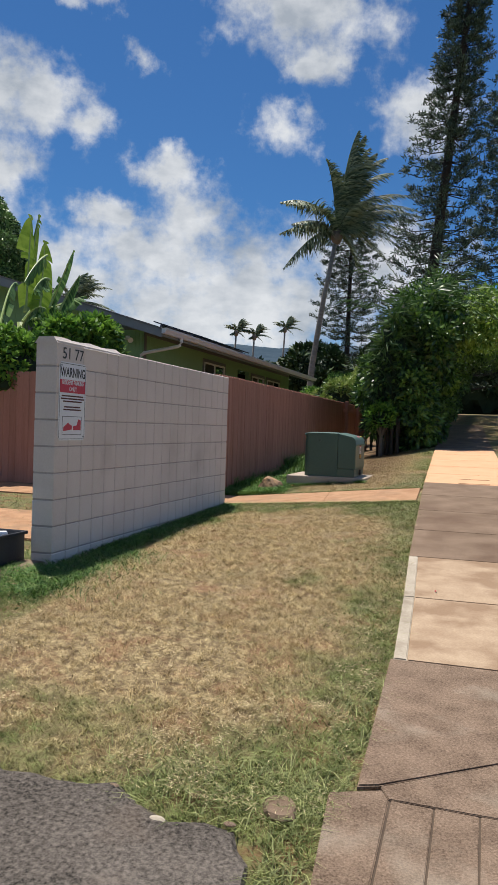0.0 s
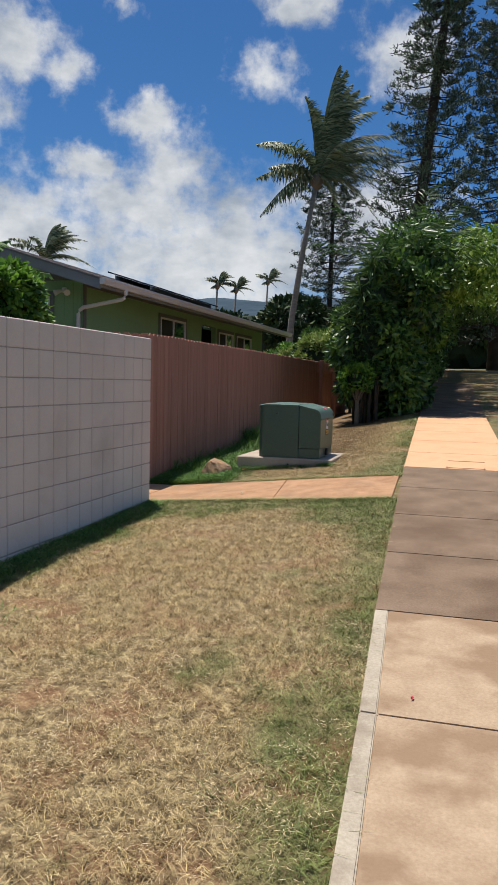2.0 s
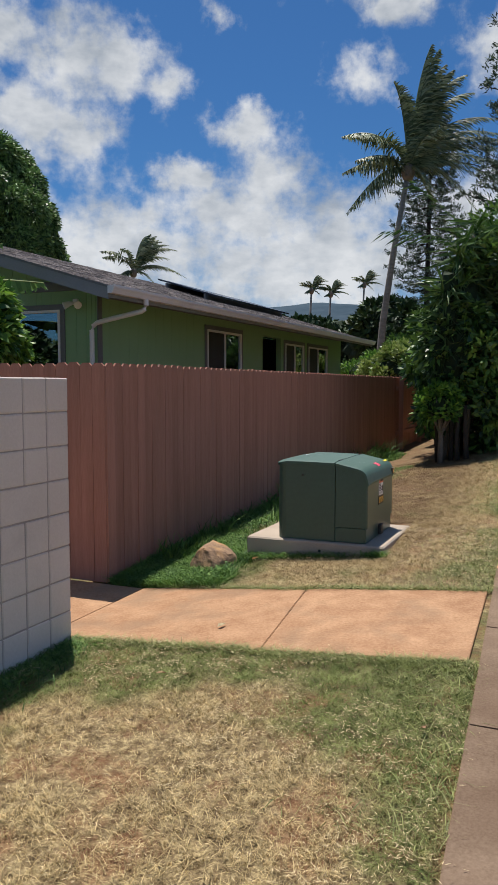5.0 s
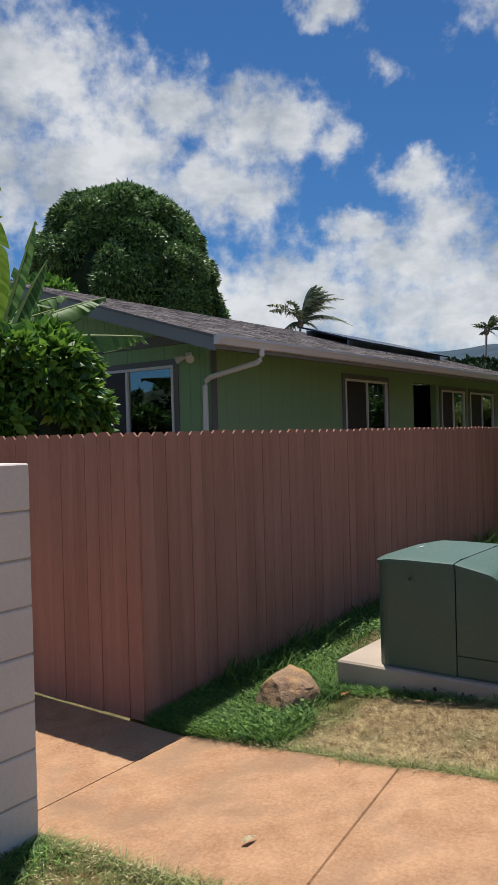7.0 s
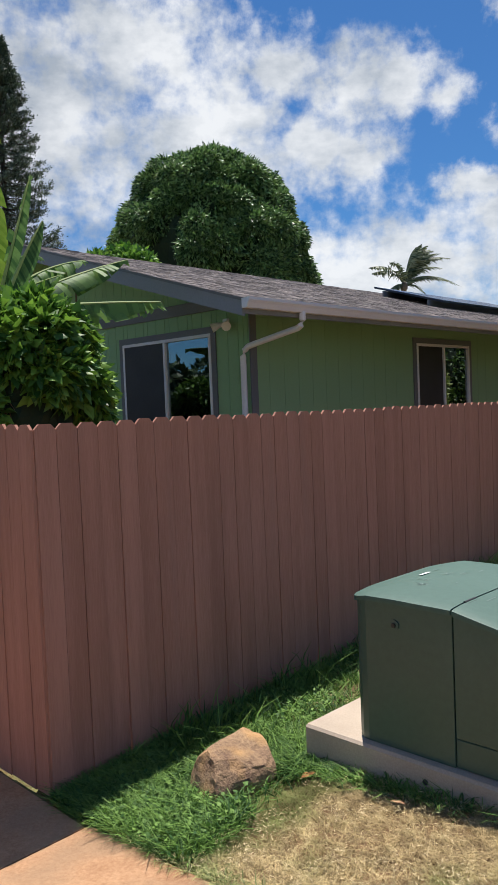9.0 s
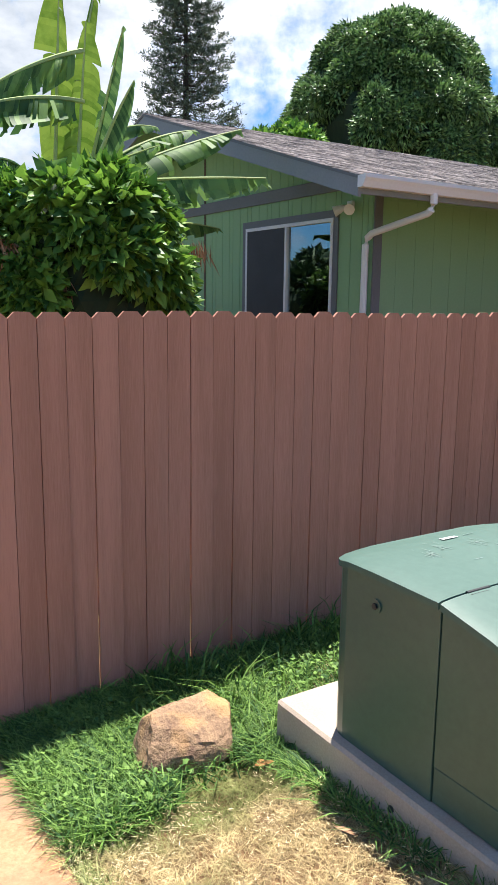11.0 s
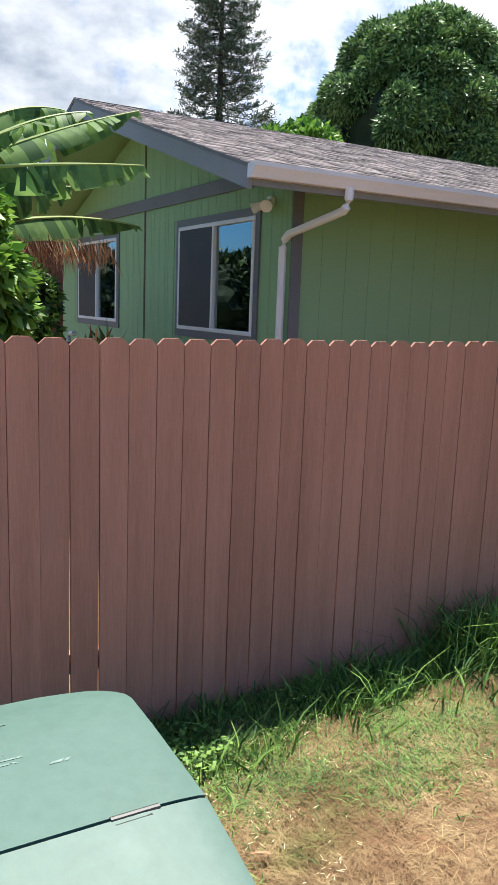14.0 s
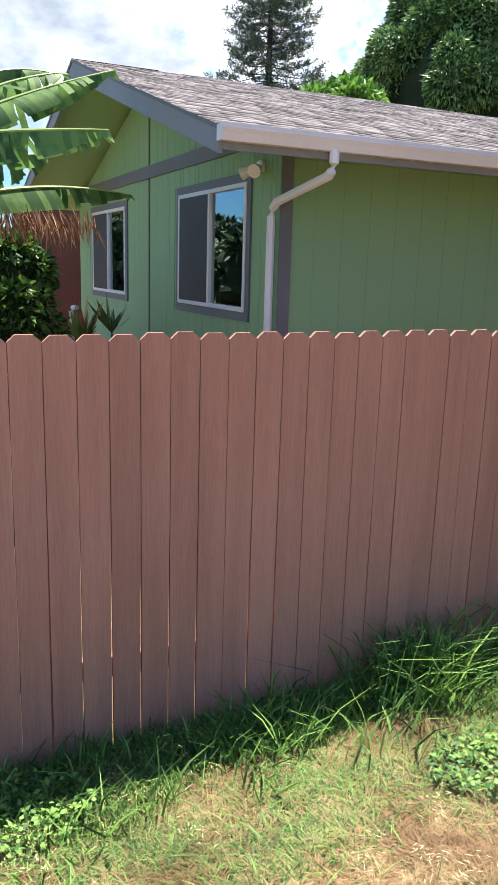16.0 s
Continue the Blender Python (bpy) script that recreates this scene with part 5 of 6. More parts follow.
    for k, (x, y) in enumerate(((-5.6, 3.9), (-5.75, 3.95), (-7.0, 4.6))):
        P = np.zeros((14, 3)) + np.array([0, 0, 1.2])
        D = np.stack([g.normal(0, 0.7, 14), g.normal(0, 0.4, 14), np.ones(14)], 1)
        t2 = empty("ti_plant", (x, y, 0))
        tagged(t2, "dark reddish ti plant against the gable", "plant", "ti plants")
        trunk_mesh("cane", [(0, 0, 0), (0, 0, 1.22)], [0.015, 0.012], M_BARK, t2, 5)
        leaves("foliage", P, D, 0.42, 0.07, M_DEAD if k == 1 else M_TI, t2, 340 + k)


build_mango()
build_far()
build_hedge()
build_banana()


# ---- house ----
HX0, HX1, HY0, HY1 = -11.95, -3.73, 5.32, 18.85
RX, RZ = -7.76, 4.57
EX, EZ = -2.86, 3.105
RY0, RY1 = 4.33, 19.7


def roof_z(x):
    return EZ + (RZ - EZ) * (x - EX) / (RX - EX) if x > RX else EZ + (RZ - EZ) * (x - (2 * RX - EX)) / (RX - (2 * RX - EX))


def window(house, x0, x1, z0, z1, plane, axis, blind=False):
    """A two-pane sliding window. plane: the wall's outer face; axis: 'y' (faces -y) or 'x' (faces +x)."""
    win = empty("window")
    win.parent = house

    def b(name, a0, a1, c0, c1, d0, d1, material, parent, bevel=0.0, label=""):
        # a along the wall, c up, d out of the wall
        if axis == "y":
            return cuboid(name, a0, a1, plane - d1, plane - d0, c0, c1, material, parent, bevel, label)
        return cuboid(name, plane + d0, plane + d1, a0, a1, c0, c1, material, parent, bevel, label)
    t = 0.09
    bm = bmesh.new()
    for a0, a1, c0, c1 in ((x0 - t, x1 + t, z1, z1 + t), (x0 - t, x1 + t, z0 - t, z0), (x0 - t, x0, z0, z1), (x1, x1 + t, z0, z1)):
        if axis == "y":
            box(bm, a0, a1, plane - 0.022, plane + 0.03, c0, c1)
        else:
            box(bm, plane - 0.03, plane + 0.022, a0, a1, c0, c1)
    part("casing", bm, M_TRIM, win, "grey painted casing board")
    f = 0.045
    bm = bmesh.new()
    mid = (x0 + x1) / 2
    for a0, a1, c0, c1 in ((x0, x1, z1 - f, z1), (x0, x1, z0, z0 + f), (x0, x0 + f, z0 + f, z1 - f), (x1 - f, x1, z0 + f, z1 - f), (mid - f / 2, mid + f / 2, z0 + f, z1 - f)):
        if axis == "y":
            box(bm, a0, a1, plane - 0.035, plane + 0.04, c0, c1, 0.004)
        else:
            box(bm, plane - 0.04, plane + 0.035, a0, a1, c0, c1, 0.004)
    part("window_frame", bm, M_WHITE, win, "white sliding window frame")
    for k, (a0, a1, dd) in enumerate(((x0 + f, mid - f / 2, -0.02), (mid + f / 2, x1 - f, -0.004))):
        b("pane", a0, a1, z0 + f, z1 - f, dd - 0.004, dd, M_GLASS, win, 0, "reflecting window pane")
    if axis == "y":
        cuboid("insect_screen", x0 + f, mid - f / 2, plane - 0.03, plane - 0.028, z0 + f, z1 - f, M_SCREEN, win, 0, "dark insect screen over one pane")
    else:
        b("insect_screen", x0 + f, mid - f / 2, z0 + f, z1 - f, 0.0, 0.002, M_SCREEN, win, 0, "dark insect screen over one pane")
    # blinds hang behind the glass
    bm = bmesh.new()
    n = 11
    w = (mid - x0) / n
    for k in range(n):
        a = x0 + f + k * w
        if axis == "y":
            box(bm, a, a + w * 0.8, plane + 0.1 + 0.01 * (k % 2), plane + 0.104 + 0.02 * (k % 2), z0, z1)
        else:
            box(bm, plane - 0.11, plane - 0.106, a, a + w * 0.8, z0, z1)
    if blind:
        part("blind", bm, M_BLIND, win, "grey vertical blind behind the glass")
    else:
        bm.free()
    return win


def wall_with_holes(name, a0, a1, c0, top, holes, plane, axis, depth, material, parent):
    """A wall of thickness depth with true openings. top(a) gives its height."""
    cuts = sorted({a0, a1, *[h for q in holes for h in q[:2]], *( [RX] if a0 < RX < a1 and axis == "y" else [])})
    bm = bmesh.new()

    def solid(p, q, lo0, lo1, hi0, hi1):
        o = [(p, lo0), (q, lo1), (q, hi1), (p, hi0)]
        lo_, hi_ = (plane, plane + depth) if axis == "y" else (plane - depth, plane)
        vs = []
        for w in (lo_, hi_):
            vs.append([bm.verts.new((u, w, z) if axis == "y" else (w, u, z)) for u, z in o])
        bm.faces.new(vs[0][::-1])
        bm.faces.new(vs[1])
        for k in range(4):
            bm.faces.new((vs[0][k], vs[0][(k + 1) % 4], vs[1][(k + 1) % 4], vs[1][k]))
    for p, q in zip(cuts, cuts[1:]):
        mine = [h for h in holes if h[0] <= p and h[1] >= q]
        if not mine:
            solid(p, q, c0, c0, top(p), top(q))
        else:
            h = mine[0]
            solid(p, q, c0, c0, h[2], h[2])
            solid(p, q, h[3], h[3], top(p), top(q))
    bmesh.ops.remove_doubles(bm, verts=bm.verts[:], dist=0.0005)
    inner = [f for f in bm.faces if all(len(e.link_faces) > 2 for e in f.edges)]
    bmesh.ops.delete(bm, geom=inner, context="FACES")
    bmesh.ops.recalc_face_normals(bm, faces=bm.faces[:])
    return part(name, bm, material, parent)


def build_house():
    house = empty("house", (0, 0, 0))
    tagged(house, "single-storey green board-sided house with shingled gable roof and white gutter", "house")
    W1, W2 = (-6.44, -4.45, 1.63, 2.9), (-10.85, -8.83, 1.62, 2.91)
    gable_top = lambda a: roof_z(a) - 0.13
    wall_with_holes("wall", HX0, HX1, 0.0, gable_top, [W1, W2], HY0, "y", 0.14, M_SIDING, house)
    side_holes = [(9.27, 11.02, 1.62, 2.83), (12.35, 13.6, 0.5, 2.88), (13.88, 15.35, 1.7, 2.77), (15.75, 17.5, 1.7, 2.77)]
    side_top = lambda a: 3.18
    wall_with_holes("wall", HY0 + 0.14, HY1, 0.0, side_top, side_holes, HX1, "x", 0.14, M_SIDING, house)
    cuboid("wall", HX0, HX0 + 0.14, HY0 + 0.14, HY1, 0, 3.1, M_SIDING, house)
    cuboid("wall", HX0, HX1, HY1, HY1 + 0.14, 0, 3.18, M_SIDING, house)
    # solid block added behind the windows, its near-black colour standing for unlit rooms
    cuboid("unlit_room_block", HX0 + 0.2, HX1 - 1.2, HY0 + 1.2, HY1 - 0.2, 0.2, 3.0, M_DARK, house, 0, "near-black block painted as the unlit rooms")
    # grooved boards
    x = HX0 + 0.02
    k = 0
    rr = random.Random(3)
    holes = [W1, W2]
    while x < HX1 - 0.1:
        w = 0.2 if k % 3 else 0.1
        x1 = min(x + w, HX1 - 0.02)
        zs = [(0.3, gable_top((x + x1) / 2) - 0.02)]
        for h in holes:
            if x1 > h[0] - 0.09 and x < h[1] + 0.09:
                zs = [(0.3, h[2] - 0.09), (h[3] + 0.09, gable_top((x + x1) / 2) - 0.02)]
        for a, b in zs:
            cuboid("siding_board", x + 0.003, x1 - 0.003, HY0 - 0.008, HY0 + 0.001, a, b, M_SIDING, house, 0.003)
        x = x1
        k += 1
    y = HY0 + 0.05
    while y < HY1 - 0.1:
        y1 = min(y + 0.3, HY1 - 0.02)
        zs = [(0.3, 3.05)]
        for h in side_holes:
            if y1 > h[0] - 0.09 and y < h[1] + 0.09:
                zs = [(0.3, h[2] - 0.09)] if h[2] > 0.6 else []
        for a, b in zs:
            cuboid("siding_board", HX1 - 0.001, HX1 + 0.005, y + 0.0012, y1 - 0.0012, a, b, M_SIDING, house, 0.003)
        y = y1
    # seam covers between the panels
    cuboid("panel_seam", -7.69, -7.645, HY0 - 0.016, HY0 - 0.004, 0.3, 4.35, M_SOFFIT, house, 0, "dark vertical panel seam")
    # band and corner boards
    cuboid("band_board", HX0, HX1 + 0.03, HY0 - 0.04, HY0 - 0.011, 3.2, 3.36, M_TRIM, house, 0.004, "grey horizontal band board")
    bm = bmesh.new()
    box(bm, HX1 + 0.010, HX1 + 0.03, HY0 - 0.02, HY0 + 0.1, 0.0, 3.2)
    part("corner_board", bm, M_TRIM, house, "grey corner board")
    cuboid("top_board", HX1 + 0.01, HX1 + 0.03, HY0 + 0.1, HY1, 3.08, 3.16, M_TRIM, house, 0)
    window(house, *W1[:2], *W1[2:], HY0, "y", True)
    window(house, *W2[:2], *W2[2:], HY0, "y", True)
    for h in (side_holes[0], side_holes[2], side_holes[3]):
        window(house, h[0], h[1], h[2], h[3], HX1, "x")
    # roof: deck, rake boards, shingle courses
    roof = empty("roof")
    roof.parent = house
    slope = math.atan2(RZ - EZ, EX - RX)
    for s in (1, -1):
        bm = bmesh.new()
        ex = EX if s > 0 else 2 * RX - EX
        o = [(RX, RZ - 0.02), (ex, EZ - 0.02), (ex, EZ - 0.06), (RX, RZ - 0.06)]
        prism(bm, o, RY0 + 0.04, RY1, "y")
        part("roof_deck", bm, M_SIDING, roof, "green painted roof boards")
        bm = bmesh.new()
        o = [(RX, RZ - 0.015), (ex, EZ - 0.015), (ex, EZ - 0.2), (RX, RZ - 0.215)]
        prism(bm, o, RY0, RY0 + 0.038, "y")
        part("rake_board", bm, M_FASCIA, roof, "blue-grey rake board")
        # drip edge
        bm = bmesh.new()
        o = [(RX, RZ + 0.006), (ex, EZ + 0.006), (ex, EZ - 0.03), (RX, RZ - 0.03)]
        prism(bm, o, RY0 - 0.012, RY0 - 0.001, "y")
        part("drip_edge", bm, M_TRIM, roof, "grey metal drip edge")
    cuboid("fascia", EX - 0.03, EX, RY0 + 0.04, RY1, EZ - 0.17, EZ - 0.02, M_FASCIA, roof, 0, "grey eave board")
    # shingles as courses of separate tabs
    g = np.random.default_rng(9)
    for s in (1, -1):
        L_ = math.hypot(RX - EX, RZ - EZ)
        rows_ = int(L_ / 0.14)
        V, Fc = [], []
        for r in range(rows_ + 1):
            d0 = min(r * 0.14, L_)
            y = RY0 - 0.015 - g.uniform(0, 0.2)
            step = 0.0
            while y < RY1 + 0.02:
                w = g.uniform(0.12, 0.34)
                y0, y1 = max(y, RY0 - 0.015), min(y + w - 0.003, RY1 + 0.02)
                y += w
                if y1 - y0 < 0.02 or (s < 0 and y0 > RY0 + 1.0):
                    continue
                th = g.choice([0.006, 0.009, 0.012])
                drop = g.choice([0.0, 0.0, 0.02])
                dd0, dd1 = max(d0 - drop, -0.03), min(d0 + 0.16, L_ + 0.02)
                pts = []
                for d, h in ((dd0, 0.0), (dd0, th), (dd1, 0.004), (dd1, 0.0)):
                    px = EX + (RX - EX) * d / L_
                    pz = EZ + (RZ - EZ) * d / L_
                    px, pz = px + math.sin(slope) * h, pz + math.cos(slope) * h
                    if s < 0:
                        px = 2 * RX - px
                    pts.append((px, pz))
                base = len(V)
                for yy in (y0, y1):
                    V += [(p[0], yy, p[1]) for p in pts]
                q = base
                Fc += [(q, q + 1, q + 5, q + 4), (q + 1, q + 2, q + 6, q + 5), (q, q + 3, q + 2, q + 1), (q + 4, q + 5, q + 6, q + 7)]
        tagged(raw("shingles", V, Fc, M_SHINGLE, roof), "weathered grey-brown asphalt shingles", kind="stuff")
    # gutter with an open top and a rolled front
    bm = bmesh.new()
    gx = EX + 0.002
    o = [(gx, EZ - 0.005), (gx, EZ - 0.115), (gx + 0.075, EZ - 0.115), (gx + 0.1, EZ - 0.06), (gx + 0.12, EZ - 0.03), (gx + 0.12, EZ + 0.005),
         (gx + 0.108, EZ + 0.005), (gx + 0.108, EZ - 0.03), (gx + 0.09, EZ - 0.06), (gx + 0.07, EZ - 0.105), (gx + 0.01, EZ - 0.105), (gx + 0.01, EZ - 0.005)]
    prism(bm, o, RY0 - 0.01, RY1, "y")
    o2 = [(gx, EZ - 0.005), (gx, EZ - 0.115), (gx + 0.075, EZ - 0.115), (gx + 0.12, EZ - 0.03), (gx + 0.12, EZ + 0.005)]
    vs = [bm.verts.new((u, RY0 - 0.012, v)) for u, v in o2]
    bm.faces.new(vs)
    part("gutter", bm, M_WHITE, roof, "white rain gutter")
    # downspout: out of the gutter, back to the corner, down
    bm = bmesh.new()
    dx = HX1 - 0.055
    pts = [(EX + 0.06, 5.30, EZ - 0.1), (EX + 0.06, 5.30, EZ - 0.2), (EX + 0.03, 5.30, EZ - 0.26), (EX - 0.02, 5.305, EZ - 0.29),
           (dx + 0.1, 5.25, 2.66), (dx + 0.03, 5.245, 2.61), (dx, 5.245, 2.54), (dx, 5.245, 0.2)]
    tube(bm, pts, 0.04, 8)
    part("downspout", bm, M_WHITE, house, "white metal downspout bent back to the wall corner")
    # floodlight under the eave
    lampx, lz = -4.12, 2.99
    lamp = empty("wall_lamp")
    lamp.parent = house
    bm = bmesh.new()
    box(bm, lampx - 0.05, lampx + 0.05, HY0 - 0.06, HY0 - 0.01, lz - 0.03, lz + 0.07, 0.01)
    part("lamp_base", bm, M_WHITE, lamp)
    for s in (-1, 1):
        bm = bmesh.new()
        tube(bm, [(lampx + s * 0.03, HY0 - 0.06, lz), (lampx + s * 0.07, HY0 - 0.1, lz - 0.01), (lampx + s * 0.14, HY0 - 0.17, lz - 0.05)], [0.025, 0.04, 0.065], 10)
        part("lamp_head", bm, M_WHITE, lamp, "off-white flood lamp head")
    # chimney-less roof carries solar panels
    sol = empty("solar_array", (0, 0, 0))
    tagged(sol, "dark solar panels on rails, standing just off the shingle roof", "solar panel")
    for k in range(5):
        y0 = 12.4 + k * 1.05
        bm = bmesh.new()
        x0, x1 = -6.7, -5.0
        z0, z1 = roof_z(x0) + 0.14, roof_z(x1) + 0.14
        prism(bm, [(x0, z0), (x1, z1), (x1, z1 + 0.04), (x0, z0 + 0.04)], y0, y0 + 1.02, "y")
        part("panel", bm, M_SOLAR, sol)
    for xx in (-6.4, -5.3):
        cuboid("rail", xx - 0.02, xx + 0.02, 12.3, 17.7, roof_z(xx) + 0.0, roof_z(xx) + 0.13, M_TRIM, sol)
    # neighbour's red-brown wall beyond the house's end and a standpipe
    rw = cuboid("neighbour_wall", -16.2, -16.0, 4.7, 12.0, 0.0, 3.5, M_REDWALL)
    tagged(rw, "red-brown wall of a building beyond the green house", "wall", kind="structure")
    bm = bmesh.new()
    tube(bm, [(-8.0, 4.3, 0.1), (-8.0, 4.3, 1.42), (-7.97, 4.31, 1.47), (-7.85, 4.34, 1.48)], 0.035, 8)
    tagged(part("standpipe", bm, M_WHITE), "white plastic standpipe with an elbow in the garden", "pipe")


build_house()


# ---- transformer box on its pad ----
BX0, BX1, BY0, BY1, BZ0 = 1.11, 1.92, 0.935, 1.83, 0.328


def build_box():
    pad = empty("concrete_pad", (1.5, 1.5, 0.2))
    tagged(pad, "low pale concrete pad under the green transformer box", "concrete pad")
    bm = bmesh.new()
    box(bm, 0.85, 2.07, 0.885, 1.96, 0.1, 0.326, 0.012)
    ob = part("slab", bm, M_PAD)
    ob.matrix_basis = Matrix.Translation((-1.5, -1.5, -0.2))
    ob.parent = pad
    # no real hole: a solid black disc paints the shade inside it
    bm = bmesh.new()
    tube(bm, [(1.52 - 1.5, 0.882 - 1.5, 0.05), (1.52 - 1.5, 0.89 - 1.5, 0.05)], 0.013, 10)
    part("bolt_hole_disc", bm, M_INK, pad)
    tb = empty("transformer_box", (0, 0, 0))
    tagged(tb, "green enamel transformer box with a rounded hinged lid and warning label", "transformer box")
    seam = 1.64
    t = BZ0

    # plan outline with rounded back corners, top profile: level back lid, front lid that dips and rolls over
    def zt(x):
        return float(np.interp(x, [BX0, BX0 + 0.12, seam, 1.85, 1.88, 1.905, 1.92, 1.93], [0.985, 1.008, 1.002, 0.957, 0.945, 0.922, 0.885, 0.83]))
    # body: side panels and front
    def shell(x0, x1, name, z0, z1f, label="", inset=0.0):
        bm = bmesh.new()
        n = 10
        xs = [x0 + (x1 - x0) * k / n for k in range(n + 1)]
        for y, flip in ((BY0 + inset, False), (BY1 - inset, True)):
            lo = [bm.verts.new((x, y, z0)) for x in xs]
            hi = [bm.verts.new((x, y, z1f(x))) for x in xs]
            for k in range(n):
                bm.faces.new((lo[k], lo[k + 1], hi[k + 1], hi[k]))
        return bm
    r = 0.07

    def outline(x0, x1, y0, y1, r0, r1):
        """Counter-clockwise plan with corner radius r0 at the back and r1 at the front."""
        pts = []
        for cx, cy, rr, a0 in ((x0 + r0, y0 + r0, r0, 180), (x1 - r1, y0 + r1, r1, 270), (x1 - r1, y1 - r1, r1, 0), (x0 + r0, y1 - r0, r0, 90)):
            for k in range(5):
                a = radians(a0 + 22.5 * k)
                pts.append((cx + rr * math.cos(a), cy + rr * math.sin(a)))
        return pts

    def body(name, x0, x1, z0, top, r0, r1, label=""):
        bm = bmesh.new()
        o = outline(x0, x1, BY0, BY1, r0, r1)
        lo = [bm.verts.new((x, y, z0)) for x, y in o]
        hi = [bm.verts.new((x, y, top(x))) for x, y in o]
        n = len(o)
        for k in range(n):
            bm.faces.new((lo[k], lo[(k + 1) % n], hi[(k + 1) % n], hi[k]))
        bm.faces.new(lo[::-1])
        bmesh.ops.recalc_face_normals(bm, faces=bm.faces[:])
        return part(name, bm, M_BOX, tb, label)
    cuboid("sill", seam, BX1 - 0.012, BY0 + 0.004, BY1 - 0.004, t, t + 0.125, M_BOX, tb, 0.004, "green base sill")
    body("tank", BX0, seam - 0.003, t + 0.0, lambda x: zt(x) - 0.004, 0.09, 0.004)
    body("door", seam + 0.003, BX1, t + 0.13, lambda x: zt(x) - 0.006, 0.004, 0.015, "hinged green front door panel")

    def lid(name, xs, label, over=0.012):
        """A curved lid, the back corners rounded in plan."""
        bm = bmesh.new()
        ny = 12
        top, bot = [], []
        for x in xs:
            row, row2 = [], []
            back = max(0.0, 0.1 - (x - (BX0 - over))) if name == "back_lid" else 0.0
            inset = 0.1 - math.sqrt(max(0.1 ** 2 - back ** 2, 0.0)) if back > 0 else 0.0
            y0, y1 = BY0 - over + inset, BY1 + over - inset
            for k in range(ny + 1):
                u = k / ny
                y = y0 + (y1 - y0) * (0.5 - 0.5 * math.cos(math.pi * u))
                e = min(y - y0, y1 - y)
                z = zt(x) + 0.012 * min(1, math.sqrt(min(e / 0.12, 1))) - 0.006
                row.append(bm.verts.new((x, y, z)))
                row2.append(bm.verts.new((x - (0.012 if x > 1.84 else 0), y, z - 0.022)))
            top.append(row)
            bot.append(row2)
        nx = len(xs)
        for i in range(nx - 1):
            for k in range(ny):
                bm.faces.new((top[i][k], top[i + 1][k], top[i + 1][k + 1], top[i][k + 1]))
                bm.faces.new((bot[i][k], bot[i][k + 1], bot[i + 1][k + 1], bot[i + 1][k]))
            bm.faces.new((top[i][0], bot[i][0], bot[i + 1][0], top[i + 1][0]))
            bm.faces.new((top[i][ny], top[i + 1][ny], bot[i + 1][ny], bot[i][ny]))
        for k in range(ny):
            bm.faces.new((top[0][k], top[0][k + 1], bot[0][k + 1], bot[0][k]))
            bm.faces.new((top[-1][k], bot[-1][k], bot[-1][k + 1], top[-1][k + 1]))
        bmesh.ops.recalc_face_normals(bm, faces=bm.faces[:])
        bmesh.ops.split_edges(bm, edges=[e for e in bm.edges if len(e.link_faces) == 2 and e.calc_face_angle(0) > 0.75])
        ob = part(name, bm, M_LID, tb, label, smooth=True)
        return ob
    lid("back_lid", [BX0 - 0.012, BX0 - 0.006, BX0 + 0.01, BX0 + 0.03, BX0 + 0.06, BX0 + 0.1, 1.35, 1.5, seam - 0.004], "worn green fixed lid with rounded corners, coloured paler for the sky light")
    lid("front_lid", [seam + 0.004, 1.66, 1.74, 1.8, 1.84, 1.87, 1.89, 1.905, 1.917, 1.926, 1.932], "green hinged lid that rolls over the front edge")
    # hinges in the seam
    for y in (1.09, 1.69):
        h = empty("hinge", (0, 0, 0))
        h.parent = tb
        bm = bmesh.new()
        tube(bm, [(seam, y - 0.05, zt(seam) + 0.003), (seam, y + 0.05, zt(seam) + 0.003)], 0.007, 8)
        part("hinge_barrel", bm, M_INK, h, "black hinge barrel")
        cuboid("hinge_leaf", seam + 0.004, seam + 0.016, y - 0.045, y + 0.03, zt(seam) - 0.002, zt(seam) + 0.003, M_INK, h)
    # side bolt and latch
    bm = bmesh.new()
    tube(bm, [(1.355, BY0 + 0.001, 0.885), (1.355, BY0 - 0.006, 0.885)], 0.024, 16)
    part("lifting_boss", bm, M_BOX, tb)
    bm = bmesh.new()
    tube(bm, [(1.355, BY0 - 0.007, 0.885), (1.355, BY0 - 0.014, 0.885)], 0.011, 6)
    part("bolt", bm, M_INK, tb, "dark bolt head")
    cuboid("latch", BX1 - 0.002, BX1 + 0.03, 1.30, 1.38, t + 0.02, t + 0.11, M_INK, tb, 0.006, "dark padlock latch at the foot of the door")
    # labels
    px = BX1 + 0.003
    lab = cuboid("label_plate", BX1 - 0.004, px, 1.312, 1.455, 0.688, 0.838, M_SIGN, tb, 0, "white warning label")
    cuboid("label_head", px, px + 0.0015, 1.312, 1.455, 0.796, 0.838, M_ORANGEPAINT, lab)

    def text(body_, size, y, z, x, material, parent, bold=0.0):
        cu = bpy.data.curves.new("lettering", "FONT")
        cu.body, cu.size, cu.extrude, cu.offset = body_, size, 0.0005, bold
        ob = new("tmp_text", cu)
        dg = bpy.context.evaluated_depsgraph_get()
        me = bpy.data.meshes.new_from_object(ob.evaluated_get(dg))
        bpy.data.objects.remove(ob)
        me.materials.clear()
        me.materials.append(material)
        o = new("lettering", me)
